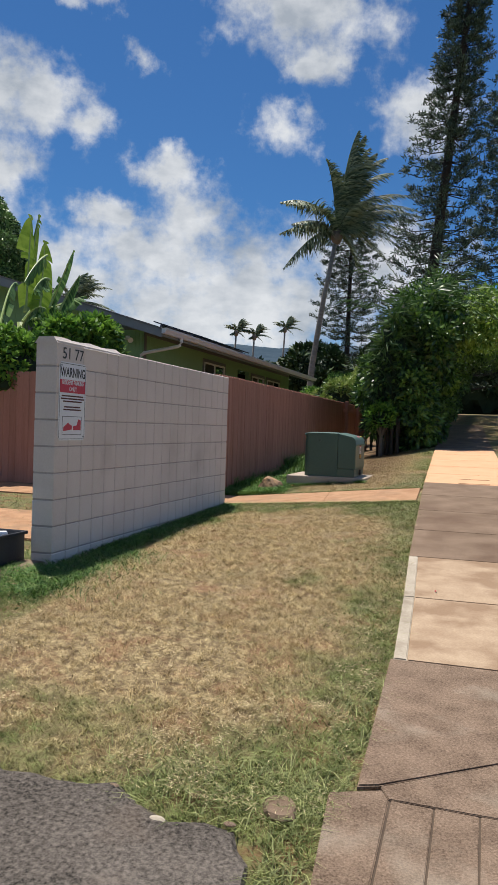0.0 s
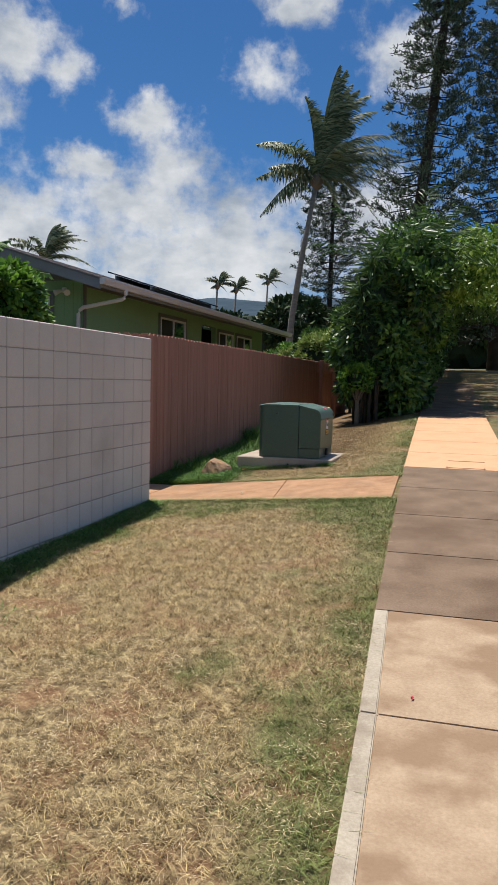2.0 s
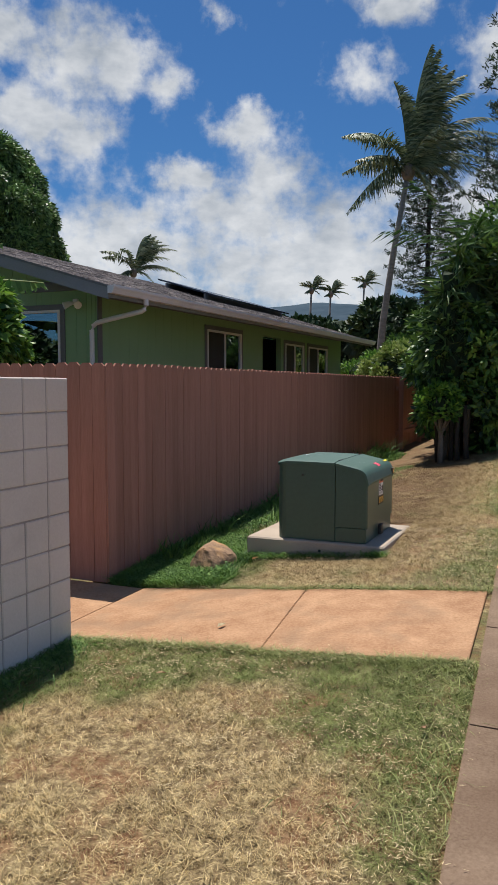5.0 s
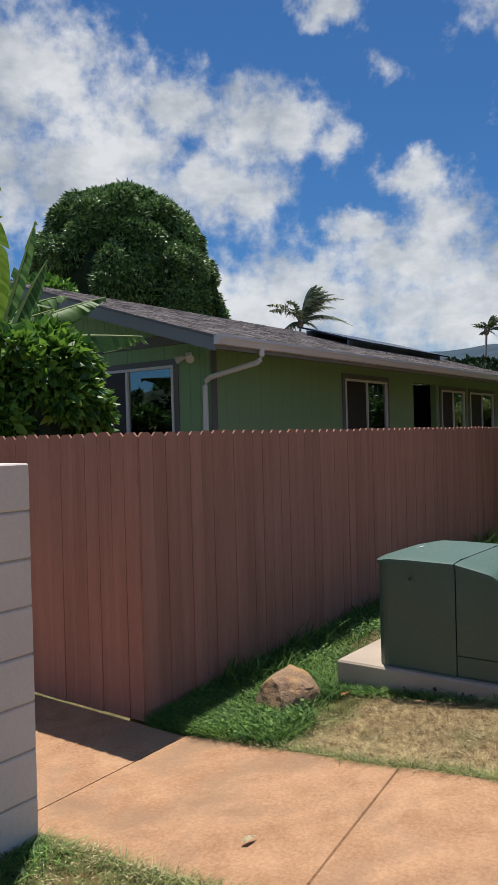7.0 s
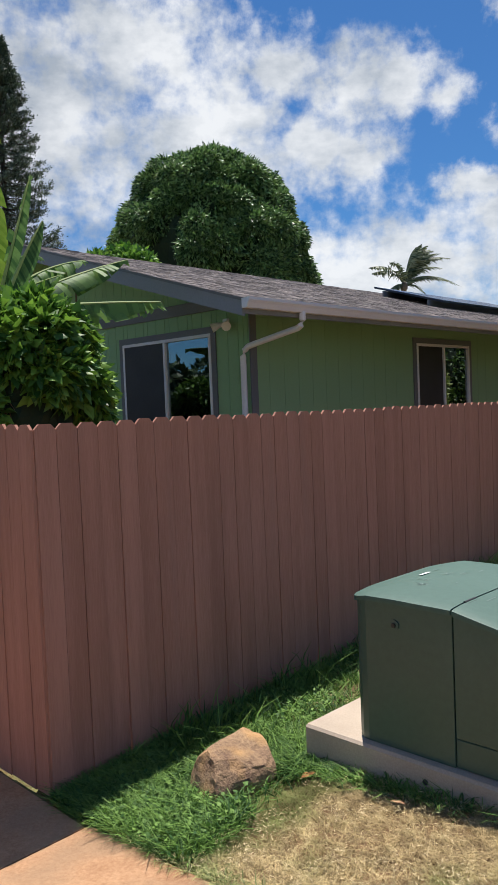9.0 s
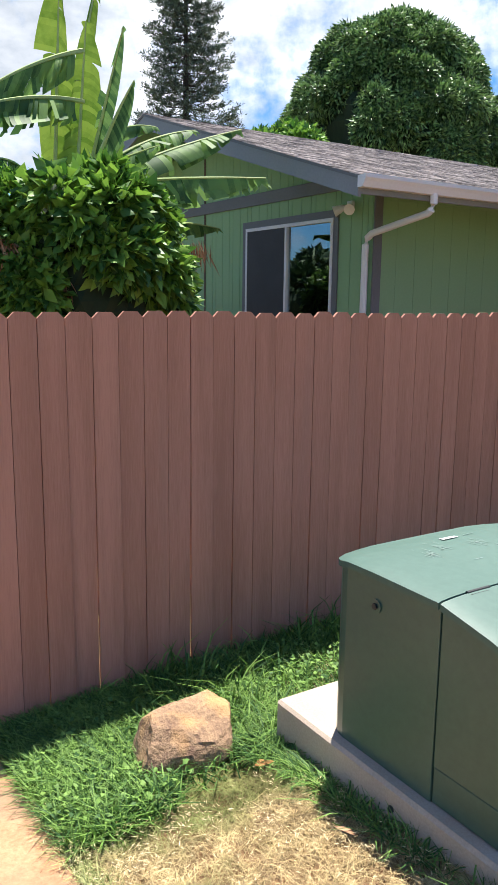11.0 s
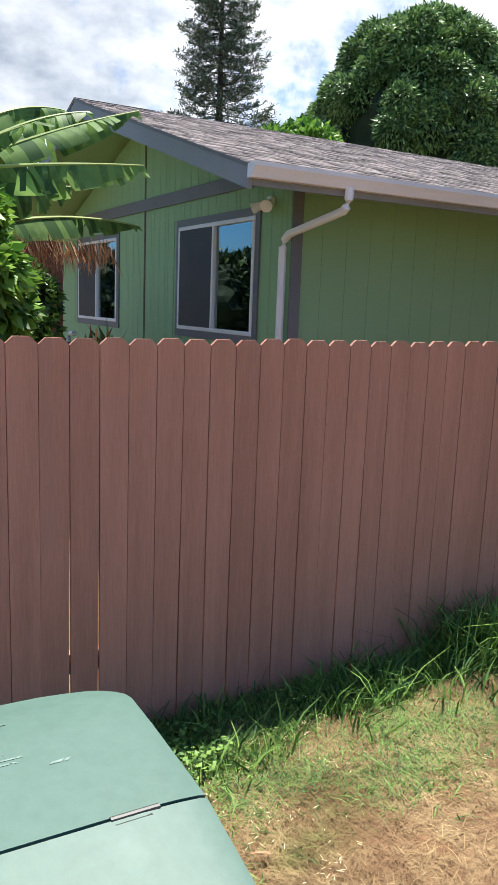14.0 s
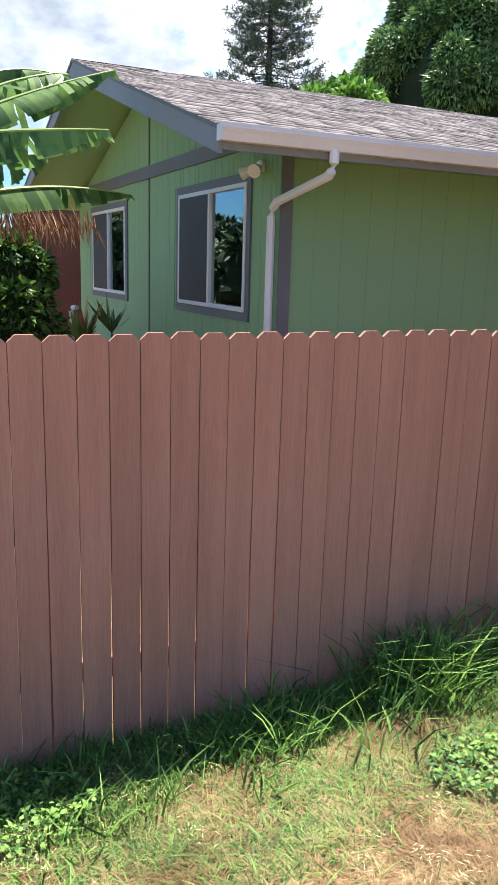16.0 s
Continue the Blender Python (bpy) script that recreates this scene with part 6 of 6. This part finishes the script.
        # faces +x, reads along +y
        me.transform(Matrix(((0, 0, 1, x), (1, 0, 0, y), (0, 1, 0, z), (0, 0, 0, 1))))
        o.parent = parent
        return o
    text("WARNING", 0.0225, 1.343, 0.809, px + 0.0025, M_INK, lab, 0.0006)
    bm = bmesh.new()
    prism(bm, [(1.318, 0.806), (1.337, 0.806), (1.3275, 0.828)], px + 0.001, px + 0.003, "x")
    part("hazard_triangle", bm, M_INK, lab)
    for k, s in enumerate(("KEEP OUT!", "HAZARDOUS", "VOLTAGE INSIDE.", "CAN CAUSE SEVERE", "INJURY OR DEATH.")):
        text(s, 0.0105, 1.317, 0.781 - 0.0135 * k, px + 0.001, M_INK, lab)
    # dark glove shape and spark
    bm = bmesh.new()
    box(bm, px, px + 0.002, 1.418, 1.447, 0.718, 0.745)
    for k in range(4):
        box(bm, px, px + 0.002, 1.418 + 0.0075 * k, 1.4235 + 0.0075 * k, 0.745, 0.768 - 0.003 * abs(k - 1.5))
    box(bm, px, px + 0.002, 1.405, 1.418, 0.728, 0.736)
    part("pictogram", bm, M_INK, lab)
    bm = bmesh.new()
    for k in range(3):
        box(bm, px, px + 0.001, 1.317, 1.44, 0.713 - 0.008 * k, 0.7152 - 0.008 * k)
    part("small_print", bm, M_TRIM, lab)
    num = cuboid("number_plate", BX1 - 0.004, px + 0.001, 1.295, 1.475, 0.61, 0.684, M_SOFFIT, tb, 0, "dark strip with yellow digits")
    text("27575", 0.066, 1.302, 0.624, px + 0.002, M_AMBER, num, 0.0016)
    num = cuboid("number_plate", BX1 - 0.004, px + 0.013, 1.765, 1.829, 0.833, 0.886, M_SOFFIT, tb, 0, "dark strip with yellow digits")
    text("16", 0.05, 1.77, 0.843, px + 0.014, M_AMBER, num, 0.0018)

    # stickers on the rolled edge: pink shapes and a yellow strip, laid on the lid's curve
    def sticker(name, y0, y1, x0, x1, material, label, skew=0.0, gaps=()):
        bm = bmesh.new()
        n = 12
        for k in range(n):
            u0, u1 = k / n, (k + 1) / n
            if any(a <= u0 < b for a, b in gaps):
                continue
            ya, yb = y0 + (y1 - y0) * u0, y0 + (y1 - y0) * u1
            for j in range(4):
                xa, xb = x0 + (x1 - x0) * j / 4, x0 + (x1 - x0) * (j + 1) / 4
                q = []
                for x, y in ((xa, ya), (xb, ya), (xb, yb), (xa, yb)):
                    q.append(bm.verts.new((x + 0.002, y + skew * (x - x0), zt(x) + 0.0062 + 0.001)))
                bm.faces.new(q)
        bmesh.ops.remove_doubles(bm, verts=bm.verts[:], dist=0.0005)
        part(name, bm, material, tb, label)
    sticker("sticker", 1.37, 1.455, 1.85, 1.895, M_PINKPAINT, "worn pink-red sticker", 0.35)
    sticker("sticker", 1.695, 1.805, 1.855, 1.876, M_YELLOWPAINT, "yellow strip sticker")
    gs = np.random.default_rng(77)
    for k in range(9):
        y0, x0 = gs.uniform(1.1, 1.6), gs.uniform(1.2, 1.5) if k < 6 else gs.uniform(1.68, 1.82)
        sticker("scuff", y0, y0 + gs.uniform(0.03, 0.09), x0, x0 + gs.uniform(0.003, 0.009), M_SCUFF, "pale scuff in the enamel", gs.uniform(-1.5, 1.5), gaps=((0.2, 0.25), (0.6, 0.7)))
    # smeared pale rubs on the lid
    for cy, cx, cnt in ((1.2, 1.32, 26), (1.28, 1.27, 14), (1.46, 1.3, 26)):
        bm = bmesh.new()
        for k in range(cnt):
            y0, x0 = gs.normal(cy, 0.018), gs.normal(cx, 0.022)
            ln, wd = gs.uniform(0.008, 0.035), gs.uniform(0.0008, 0.003)
            q = [bm.verts.new((x, y, zt(x) + 0.0072)) for x, y in ((x0, y0), (x0 + ln, y0 + ln * 0.35), (x0 + ln, y0 + ln * 0.35 + wd), (x0, y0 + wd))]
            bm.faces.new(q)
        part("rubbed_patch", bm, M_SCUFF, tb, "smeared pale rubs in the enamel")
    sticker("sticker", 1.36, 1.44, 1.21, 1.235, M_SIGN, "small white label")


build_box()


# ---- boulder, bin, litter ----
def build_small():
    bm = bmesh.new()
    bmesh.ops.create_icosphere(bm, subdivisions=4, radius=1)
    for v in bm.verts:
        p = v.co.copy()
        # flatten against a few planes to give broken faces
        for n, d in (((0.75, -0.55, 0.35), 0.72), ((-0.3, -0.9, 0.3), 0.74), ((0.1, 0.1, 1), 0.62), ((-0.9, 0.2, 0.4), 0.78), ((0.5, 0.85, 0.1), 0.76), ((0.95, 0.1, -0.3), 0.8), ((0.4, -0.4, 0.82), 0.7)):
            n = Vector(n).normalized()
            over = p.dot(n) - d
            if over > 0:
                p -= n * over * 0.92
        p *= 1 + 0.07 * noise.noise(v.co * 2.5) + 0.035 * noise.noise(v.co * 7)
        v.co = Vector((p.x * 0.19, p.y * 0.265, p.z * 0.2))
    ob = part("boulder", bm, M_ROCK, smooth=False)
    ob.matrix_basis = pose(0.69, 0.56, 0.14, 6, 14, 12)
    tagged(ob, "squarish brown boulder with orange earth stains among green weeds", "boulder")
    # tote at the driveway's edge with odds and ends
    z = G(0.2, -5.9)
    st = slab("paving_slab", [(-0.5, -6.3), (0.5, -6.3), (0.5, -5.5), (-0.5, -5.5)], M_CONC_DARK, None, 0.03, 0.06)
    tagged(st, "small grey concrete slab at the end of the block wall", "paving slab", kind="structure")
    bn = empty("plastic_tote", (0.1, -5.8, z + 0.03))
    tagged(bn, "black open plastic tote full of odds and ends", "plastic tote")
    bm = bmesh.new()
    w, l, h, tk = 0.22, 0.3, 0.23, 0.008
    for a in ((-w, w, -l, -l + tk, 0, h), (-w, w, l - tk, l, 0, h), (-w, -w + tk, -l + tk, l - tk, 0, h), (w - tk, w, -l + tk, l - tk, 0, h), (-w + tk, w - tk, -l + tk, l - tk, 0, tk)):
        box(bm, *a)
    part("tub", bm, M_BLACK, bn, "black ribbed tub")
    bm = bmesh.new()
    for a in ((-w - 0.02, w + 0.02, -l - 0.02, -l, h - 0.02, h + 0.005), (-w - 0.02, w + 0.02, l, l + 0.02, h - 0.02, h + 0.005), (-w - 0.02, -w, -l, l, h - 0.02, h + 0.005), (w, w + 0.02, -l, l, h - 0.02, h + 0.005)):
        box(bm, *a, 0.003)
    part("rim", bm, M_BLACK, bn)
    rr = random.Random(4)
    blue = mat("blue_plastic", (0.05, 0.15, 0.4), (0.08, 0.2, 0.5), 0.4, 3, 30, 0)
    for k in range(9):
        bm = bmesh.new()
        box(bm, -0.06, 0.06, -0.04, 0.04, -0.02, 0.02, 0.012)
        o = part("oddment", bm, (blue, M_SIGN, M_BLIND)[k % 3])
        o.matrix_basis = pose(0.1 + rr.uniform(-0.13, 0.13), -5.8 + rr.uniform(-0.2, 0.2), z + 0.03 + 0.2 + rr.uniform(0, 0.03), rr.uniform(-30, 30), rr.uniform(-30, 30), rr.uniform(0, 180))
        tagged(o, "small household odds and ends lying in the tote", "oddment", "odds and ends in the tote")
    fill = cuboid("packed_cloth", -0.1, 0.3, -6.08, -5.52, z + 0.045, z + 0.225, M_BLIND, None, 0.02)
    tagged(fill, "grey cloth packed in the tote", "cloth")
    # dead leaves and stalks on the grass
    g = np.random.default_rng(44)
    base = None
    for k in range(20):
        x, y = (g.uniform(0.3, 3.1), g.uniform(-7.8, -1.5)) if k < 8 else (g.uniform(0.5, 2.2), g.uniform(0.1, 5.5))
        if 0.8 < x < 2.15 and 0.85 < y < 2.2:
            continue
        if base is None:
            bm = bmesh.new()
            a = [bm.verts.new(p) for p in ((0, 0, 0), (0.02, -0.012, 0.006), (0.05, -0.01, 0.008), (0.075, 0, 0.004), (0.05, 0.012, 0.012), (0.02, 0.012, 0.01))]
            bm.faces.new(a[:4] + [a[4], a[5]])
            base = part("dead_leaf", bm, M_DRYLEAF)
            tagged(base, "curled brown dead leaf lying on the lawn", "dead leaf", "dead leaves on the lawn")
            base.matrix_basis = pose(x, y, G(x, y) + 0.015, 0, 0, 0)
        else:
            o = copy_thing(base, pose(x, y, G(x, y) + 0.015, g.uniform(-20, 20), g.uniform(-20, 20), g.uniform(0, 360)))
    for k in range(34):
        x, y = (g.uniform(0.7, 3.0), g.uniform(-7.6, -1.5)) if k < 22 else (g.uniform(0.4, 2.2), g.uniform(2.3, 5.5))
        a, ln = g.uniform(0, 3.14), g.uniform(0.08, 0.26)
        bm = bmesh.new()
        p = [(x + math.cos(a) * s * ln, y + math.sin(a) * s * ln + 0.02 * s * s, G(x, y) + 0.022 + 0.012 * math.sin(3 * s)) for s in (-0.5, -0.2, 0.15, 0.5)]
        tube(bm, p, [0.0014, 0.0018, 0.0015, 0.0008], 4)
        tagged(part("dry_stalk", bm, M_BLADE), "thin dry straw-coloured stalk on the lawn", "dry stalk", "dry stalks on the lawn")
    bm = bmesh.new()
    bmesh.ops.create_icosphere(bm, subdivisions=2, radius=1)
    for v in bm.verts:
        v.co = Vector((v.co.x * 0.065, v.co.y * 0.085, max(min(v.co.z, 0.3), -0.3) * 0.05)) * (1 + 0.2 * noise.noise(v.co * 2))
    ob = part("flat_stone", bm, M_CONC_BROWN)
    ob.matrix_basis = pose(3.13, -8.13, G(3.13, -8.13) + 0.008, 2, 2, 20)
    tagged(ob, "flat reddish-brown stone at the corner of the lawn", "stone")
    for k, (x, y, s) in enumerate(((2.74, -8.36, 0.026), (2.5, -8.22, 0.018), (2.99, -8.3, 0.018))):
        bm = bmesh.new()
        bmesh.ops.create_icosphere(bm, subdivisions=2, radius=s)
        for v in bm.verts:
            v.co = Vector((v.co.x * 1.3, v.co.y * 0.8, v.co.z * 0.35)) * (1 + 0.3 * noise.noise(v.co * 30))
        ob = part("concrete_chip", bm, M_CONC_EDGE if k == 0 else M_CONC_DARK)
        ob.matrix_basis = pose(x, y, G(x, y) + 0.02)
        tagged(ob, "broken chip of pale concrete at the asphalt edge", "chip", "chips at the asphalt edge")
    # curled pale leaf by the pad, green leaf on the path, red petal on the walk
    for nm, x, y, mt, lb, cat, dz in (("curled_leaf", 0.98, 0.7, M_DEAD, "pale curled dry leaf in the grass by the concrete pad", "dead leaf", 0.03), ("green_leaf", 1.45, -0.95, M_STRAW, "small pale dry leaf on the cross path", "leaf", 0.026),
                                  ("red_petal", 3.5, -5.25, M_REDPAINT, "small red flower petal on the tan slab", "petal", 0.026)):
        bm = bmesh.new()
        s = 0.4 if nm == "red_petal" else 1.0
        a = [bm.verts.new((px * s, py * s, pz)) for px, py, pz in ((0, 0, 0), (0.02, -0.016, 0.006), (0.05, -0.012, 0.004), (0.08, 0, 0.0), (0.05, 0.014, 0.006), (0.02, 0.014, 0.01))]
        bm.faces.new(a)
        o = part(nm, bm, mt)
        o.matrix_basis = pose(x, y, G(x, y) + dz, 8, -5, 70)
        tagged(o, lb, cat)


build_small()


# ---- block wall ----
WX0, WX1, WY0, WY1, WTOP = 0.375, 0.567, -5.5, -1.262, 1.693


def build_block_wall():
    wall = empty("wall")
    tagged(wall, "free-standing painted concrete block wall, pinkish off-white, with worn joints", "wall", kind="structure")
    H = 0.2115
    bot = WTOP - 8 * H - 0.004
    bm = bmesh.new()
    box(bm, WX0 + 0.006, WX1 - 0.006, WY0 + 0.006, WY1 - 0.006, bot - 0.25, WTOP - 0.008)
    part("core", bm, M_MORTAR, wall, "grey painted mortar joints")
    bm = bmesh.new()
    n = 12
    top = []
    for k in range(n + 1):
        y = WY0 - 0.004 + k * 1.15 / n
        e = 0.02 + 0.006 * math.sin(k * 1.3)
        if k == n:
            e = 0.003
        top.append([bm.verts.new(p) for p in ((WX0 - 0.006, y, WTOP - 0.03), (WX0 + 0.03, y, WTOP + e), (WX1 - 0.03, y, WTOP + e), (WX1 + 0.006, y, WTOP - 0.03))])
    for a, b in zip(top, top[1:]):
        for j in range(3):
            bm.faces.new((a[j], b[j], b[j + 1], a[j + 1]))
    bm.faces.new(top[0])
    bm.faces.new(top[-1][::-1])
    bmesh.ops.recalc_face_normals(bm, faces=bm.faces[:])
    part("mortar_cap", bm, M_CMU, wall, "lumpy painted mortar on the first blocks")
    # blocks share three meshes: whole, half
    def block(l, seed):
        bm = bmesh.new()
        g = 0.0032
        box(bm, WX0, WX1, g, l - g, g, H - g, 0.007)
        for v in bm.verts:
            v.co += Vector((0, 1, 1)) * 0.0015 * noise.noise(v.co * 9 + Vector((seed, 0, 0)))
        me = bpy.data.meshes.new("block")
        bm.to_mesh(me)
        bm.free()
        me.materials.append(M_CMU)
        return me
    n_half = 20
    L2 = (WY1 - WY0) / n_half
    whole, half = [block(L2 * 2, s) for s in (1, 2, 3)], [block(L2, s) for s in (4, 5, 6)]
    rr = random.Random(6)
    for r in range(-1, 8):
        z = WTOP - (8 - r) * H
        k = 0
        while k < n_half:
            two = k + 2 <= n_half and rr.random() < (0.35 if r == 7 else 0.06)
            o = new("block", rr.choice(whole if two else half))
            o.location = (rr.uniform(-0.0015, 0.0015), WY0 + k * L2, z)
            o.parent = wall
            k += 2 if two else 1
    # sign
    sg = empty("warning_sign", (0, 0, 0))
    tagged(sg, "white metal warning sign with red band on the block wall", "sign")
    y0, y1, z0, z1 = -5.58, -5.18, 0.90, 1.55
    y0, y1, z0, z1 = SIGN
    px = WX1 + 0.006
    bm = bmesh.new()
    box(bm, px - 0.004, px, y0, y1, z0, z1)
    es = [e for e in bm.edges if abs((e.verts[0].co - e.verts[1].co).x) > 0.003]
    bmesh.ops.bevel(bm, geom=es, offset=0.02, segments=3, affect="EDGES")
    plate = part("plate", bm, M_SIGN, sg)
    bm = bmesh.new()
    i = 0.01
    for a in ((y0 + 2 * i, y1 - 2 * i, z1 - i - 0.004, z1 - i), (y0 + 2 * i, y1 - 2 * i, z0 + i, z0 + i + 0.004), (y0 + i, y0 + i + 0.004, z0 + 2 * i, z1 - 2 * i), (y1 - i - 0.004, y1 - i, z0 + 2 * i, z1 - 2 * i)):
        box(bm, px, px + 0.001, *a)
    part("border", bm, M_INK, sg)
    hh = z1 - z0
    cuboid("band", px, px + 0.001, y0 + 0.015, y1 - 0.015, z0 + hh * 0.61, z0 + hh * 0.775, M_REDPAINT, sg)

    def text(s, size, yc, z, x, material, squeeze=1.0, bold=0.0, parent=sg):
        cu = bpy.data.curves.new("lettering", "FONT")
        cu.body, cu.size, cu.extrude, cu.offset, cu.align_x = s, size, 0.0004, bold, "CENTER"
        ob = new("tmp_text", cu)
        dg = bpy.context.evaluated_depsgraph_get()
        me = bpy.data.meshes.new_from_object(ob.evaluated_get(dg))
        bpy.data.objects.remove(ob)
        me.materials.clear()
        me.materials.append(material)
        me.transform(Matrix(((0, 0, 1, x), (squeeze, 0, 0, yc), (0, 1, 0, z), (0, 0, 0, 1))))
        o = new("lettering", me)
        o.parent = parent
        return o
    c = (y0 + y1) / 2
    wd = y1 - y0
    text("WARNING", 0.105, c, z0 + hh * 0.815, px + 0.001, M_INK, wd * 0.88 / 0.49, 0.002)
    text("RESIDENT PARKING", 0.05, c, z0 + hh * 0.715, px + 0.002, M_SIGN, wd * 0.9 / 0.5, 0.0008)
    text("ONLY", 0.05, c, z0 + hh * 0.635, px + 0.002, M_SIGN, 0.9, 0.0008)
    bm = bmesh.new()
    for k, (w_, zz) in enumerate(((0.8, 0.56), (0.86, 0.525), (0.7, 0.49), (0.6, 0.42), (0.66, 0.385))):
        box(bm, px, px + 0.001, c - wd * w_ / 2, c + wd * w_ / 2, z0 + hh * zz, z0 + hh * (zz + 0.018))
    part("small_print", bm, M_REDWALL, sg)
    bm = bmesh.new()
    q0, q1, r0, r1 = y0 + wd * 0.14, y1 - wd * 0.14, z0 + hh * 0.07, z0 + hh * 0.31
    for a in ((q0, q1, r1 - 0.004, r1), (q0, q1, r0, r0 + 0.004), (q0, q0 + 0.004, r0 + 0.004, r1 - 0.004), (q1 - 0.004, q1, r0 + 0.004, r1 - 0.004)):
        box(bm, px, px + 0.001, *a)
    part("picture_border", bm, M_INK, sg)
    bm = bmesh.new()
    s = q1 - q0
    # a car on a tow truck in outline
    prism(bm, [(q0 + 0.06 * s, r0 + 0.03), (q0 + 0.5 * s, r0 + 0.045), (q0 + 0.5 * s, r0 + 0.075), (q0 + 0.38 * s, r0 + 0.085), (q0 + 0.3 * s, r0 + 0.1), (q0 + 0.18 * s, r0 + 0.08), (q0 + 0.06 * s, r0 + 0.06)], px, px + 0.001, "x")
    prism(bm, [(q0 + 0.56 * s, r0 + 0.04), (q0 + 0.96 * s, r0 + 0.04), (q0 + 0.96 * s, r0 + 0.12), (q0 + 0.82 * s, r0 + 0.13), (q0 + 0.76 * s, r0 + 0.08), (q0 + 0.56 * s, r0 + 0.07)], px, px + 0.001, "x")
    part("tow_picture", bm, M_REDPAINT, sg)
    bm = bmesh.new()
    for a, b in ((y0 + 0.03, z1 - 0.03), (y1 - 0.03, z0 + 0.03)):
        tube(bm, [(px - 0.001, a, b), (px + 0.004, a, b)], 0.006, 8)
    part("screw", bm, M_TRIM, sg)
    # house number painted above the sign
    text("51 77", 0.13, c - 0.0, z1 + 0.025, WX1 + 0.003, M_INK, 1.15, 0.0005, wall)


SIGN = (-5.465, -5.04, 0.895, 1.525)
build_block_wall()


# ---- fence ----
def build_fence():
    fence = empty("fence")
    tagged(fence, "tall stained brown dog-ear picket fence, boards butted close with thin gaps", "fence", kind="structure")
    H = 1.9
    c = 0.028

    def picket(w, seed):
        bm = bmesh.new()
        o = [(0.0012, -H), (w - 0.0012, -H), (w - 0.0012, -c), (w - c, 0), (c, 0), (0.0012, -c)]
        if seed == 3:
            # shrunk towards the foot, so that daylight shows between this board and the next
            o = [(0.0012, -H), (w - 0.0055, -H), (w - 0.0045, -1.25), (w - 0.0012, -0.8), (w - 0.0012, -c), (w - c, 0), (c, 0), (0.0012, -c)]
        prism(bm, o, -0.016, 0.0, "x")
        me = bpy.data.meshes.new("picket")
        bm.to_mesh(me)
        bm.free()
        me.materials.append(M_FENCE)
        return me
    W = 0.1195
    meshes = [picket(W - g_, k) for k, g_ in enumerate((0.0002, 0.0005, 0.0007, 0.0012))]
    rr = random.Random(8)

    def put(x, y, turn, foot, top=1.83, wide=False):
        o = new("picket", meshes[3] if wide else rr.choices(meshes[:3], (4, 4, 2))[0])
        top += rr.uniform(-0.005, 0.005)
        o.matrix_basis = pose(x, y, top, rr.uniform(-0.045, 0.045), rr.uniform(-0.2, 0.2), turn) @ Matrix.Diagonal((1, 1, (top - foot) / H, 1))
        o.parent = fence
    n = int(14.9 / W)
    for k in range(n):
        y = 0.002 + k * W
        put(rr.uniform(-0.002, 0.002), y, 0, F(y) - 0.02 if y > 0.6 else 0.035, wide=k + 1 in (8, 10, 14, 17, 18, 21, 23, 24, 25, 26, 28, 29, 31, 33, 38))
    # return towards the garden; its boards face the walker
    for k in range(64):
        x = -0.006 - k * W
        put(x, 0.0 + rr.uniform(-0.002, 0.002), 90, F(0) + 0.012)
    # rails and posts behind
    for z in (0.45, 1.05, 1.6):
        cuboid("rail", -0.06, -0.018, 0.03, 10.6, z, z + 0.085, M_FENCE, fence)
        cuboid("rail", -7.7, -0.07, 0.018, 0.06, z, z + 0.085, M_FENCE, fence)
    for k in range(5):
        cuboid("post", -0.15, -0.062, 0.1 + 2.4 * k, 0.19 + 2.4 * k, 0, 1.7, M_FENCE, fence)
        cuboid("post", -0.2 - 1.8 * k, -0.11 - 1.8 * k, 0.062, 0.15, 0, 1.7, M_FENCE, fence)
    # the far stretch shows its posts and rails on this side
    for k, y in enumerate((10.6, 12.5, 14.3)):
        cuboid("post", 0.045, 0.135, y, y + 0.09, 0.2, 1.86, M_FENCE, fence, 0.004, "brown fence post on the walk side")
    for z in (0.62, 1.55):
        cuboid("rail", 0.004, 0.044, 10.5, 14.9, z, z + 0.09, M_FENCE, fence, 0.003, "brown rail on the walk side")


build_fence()
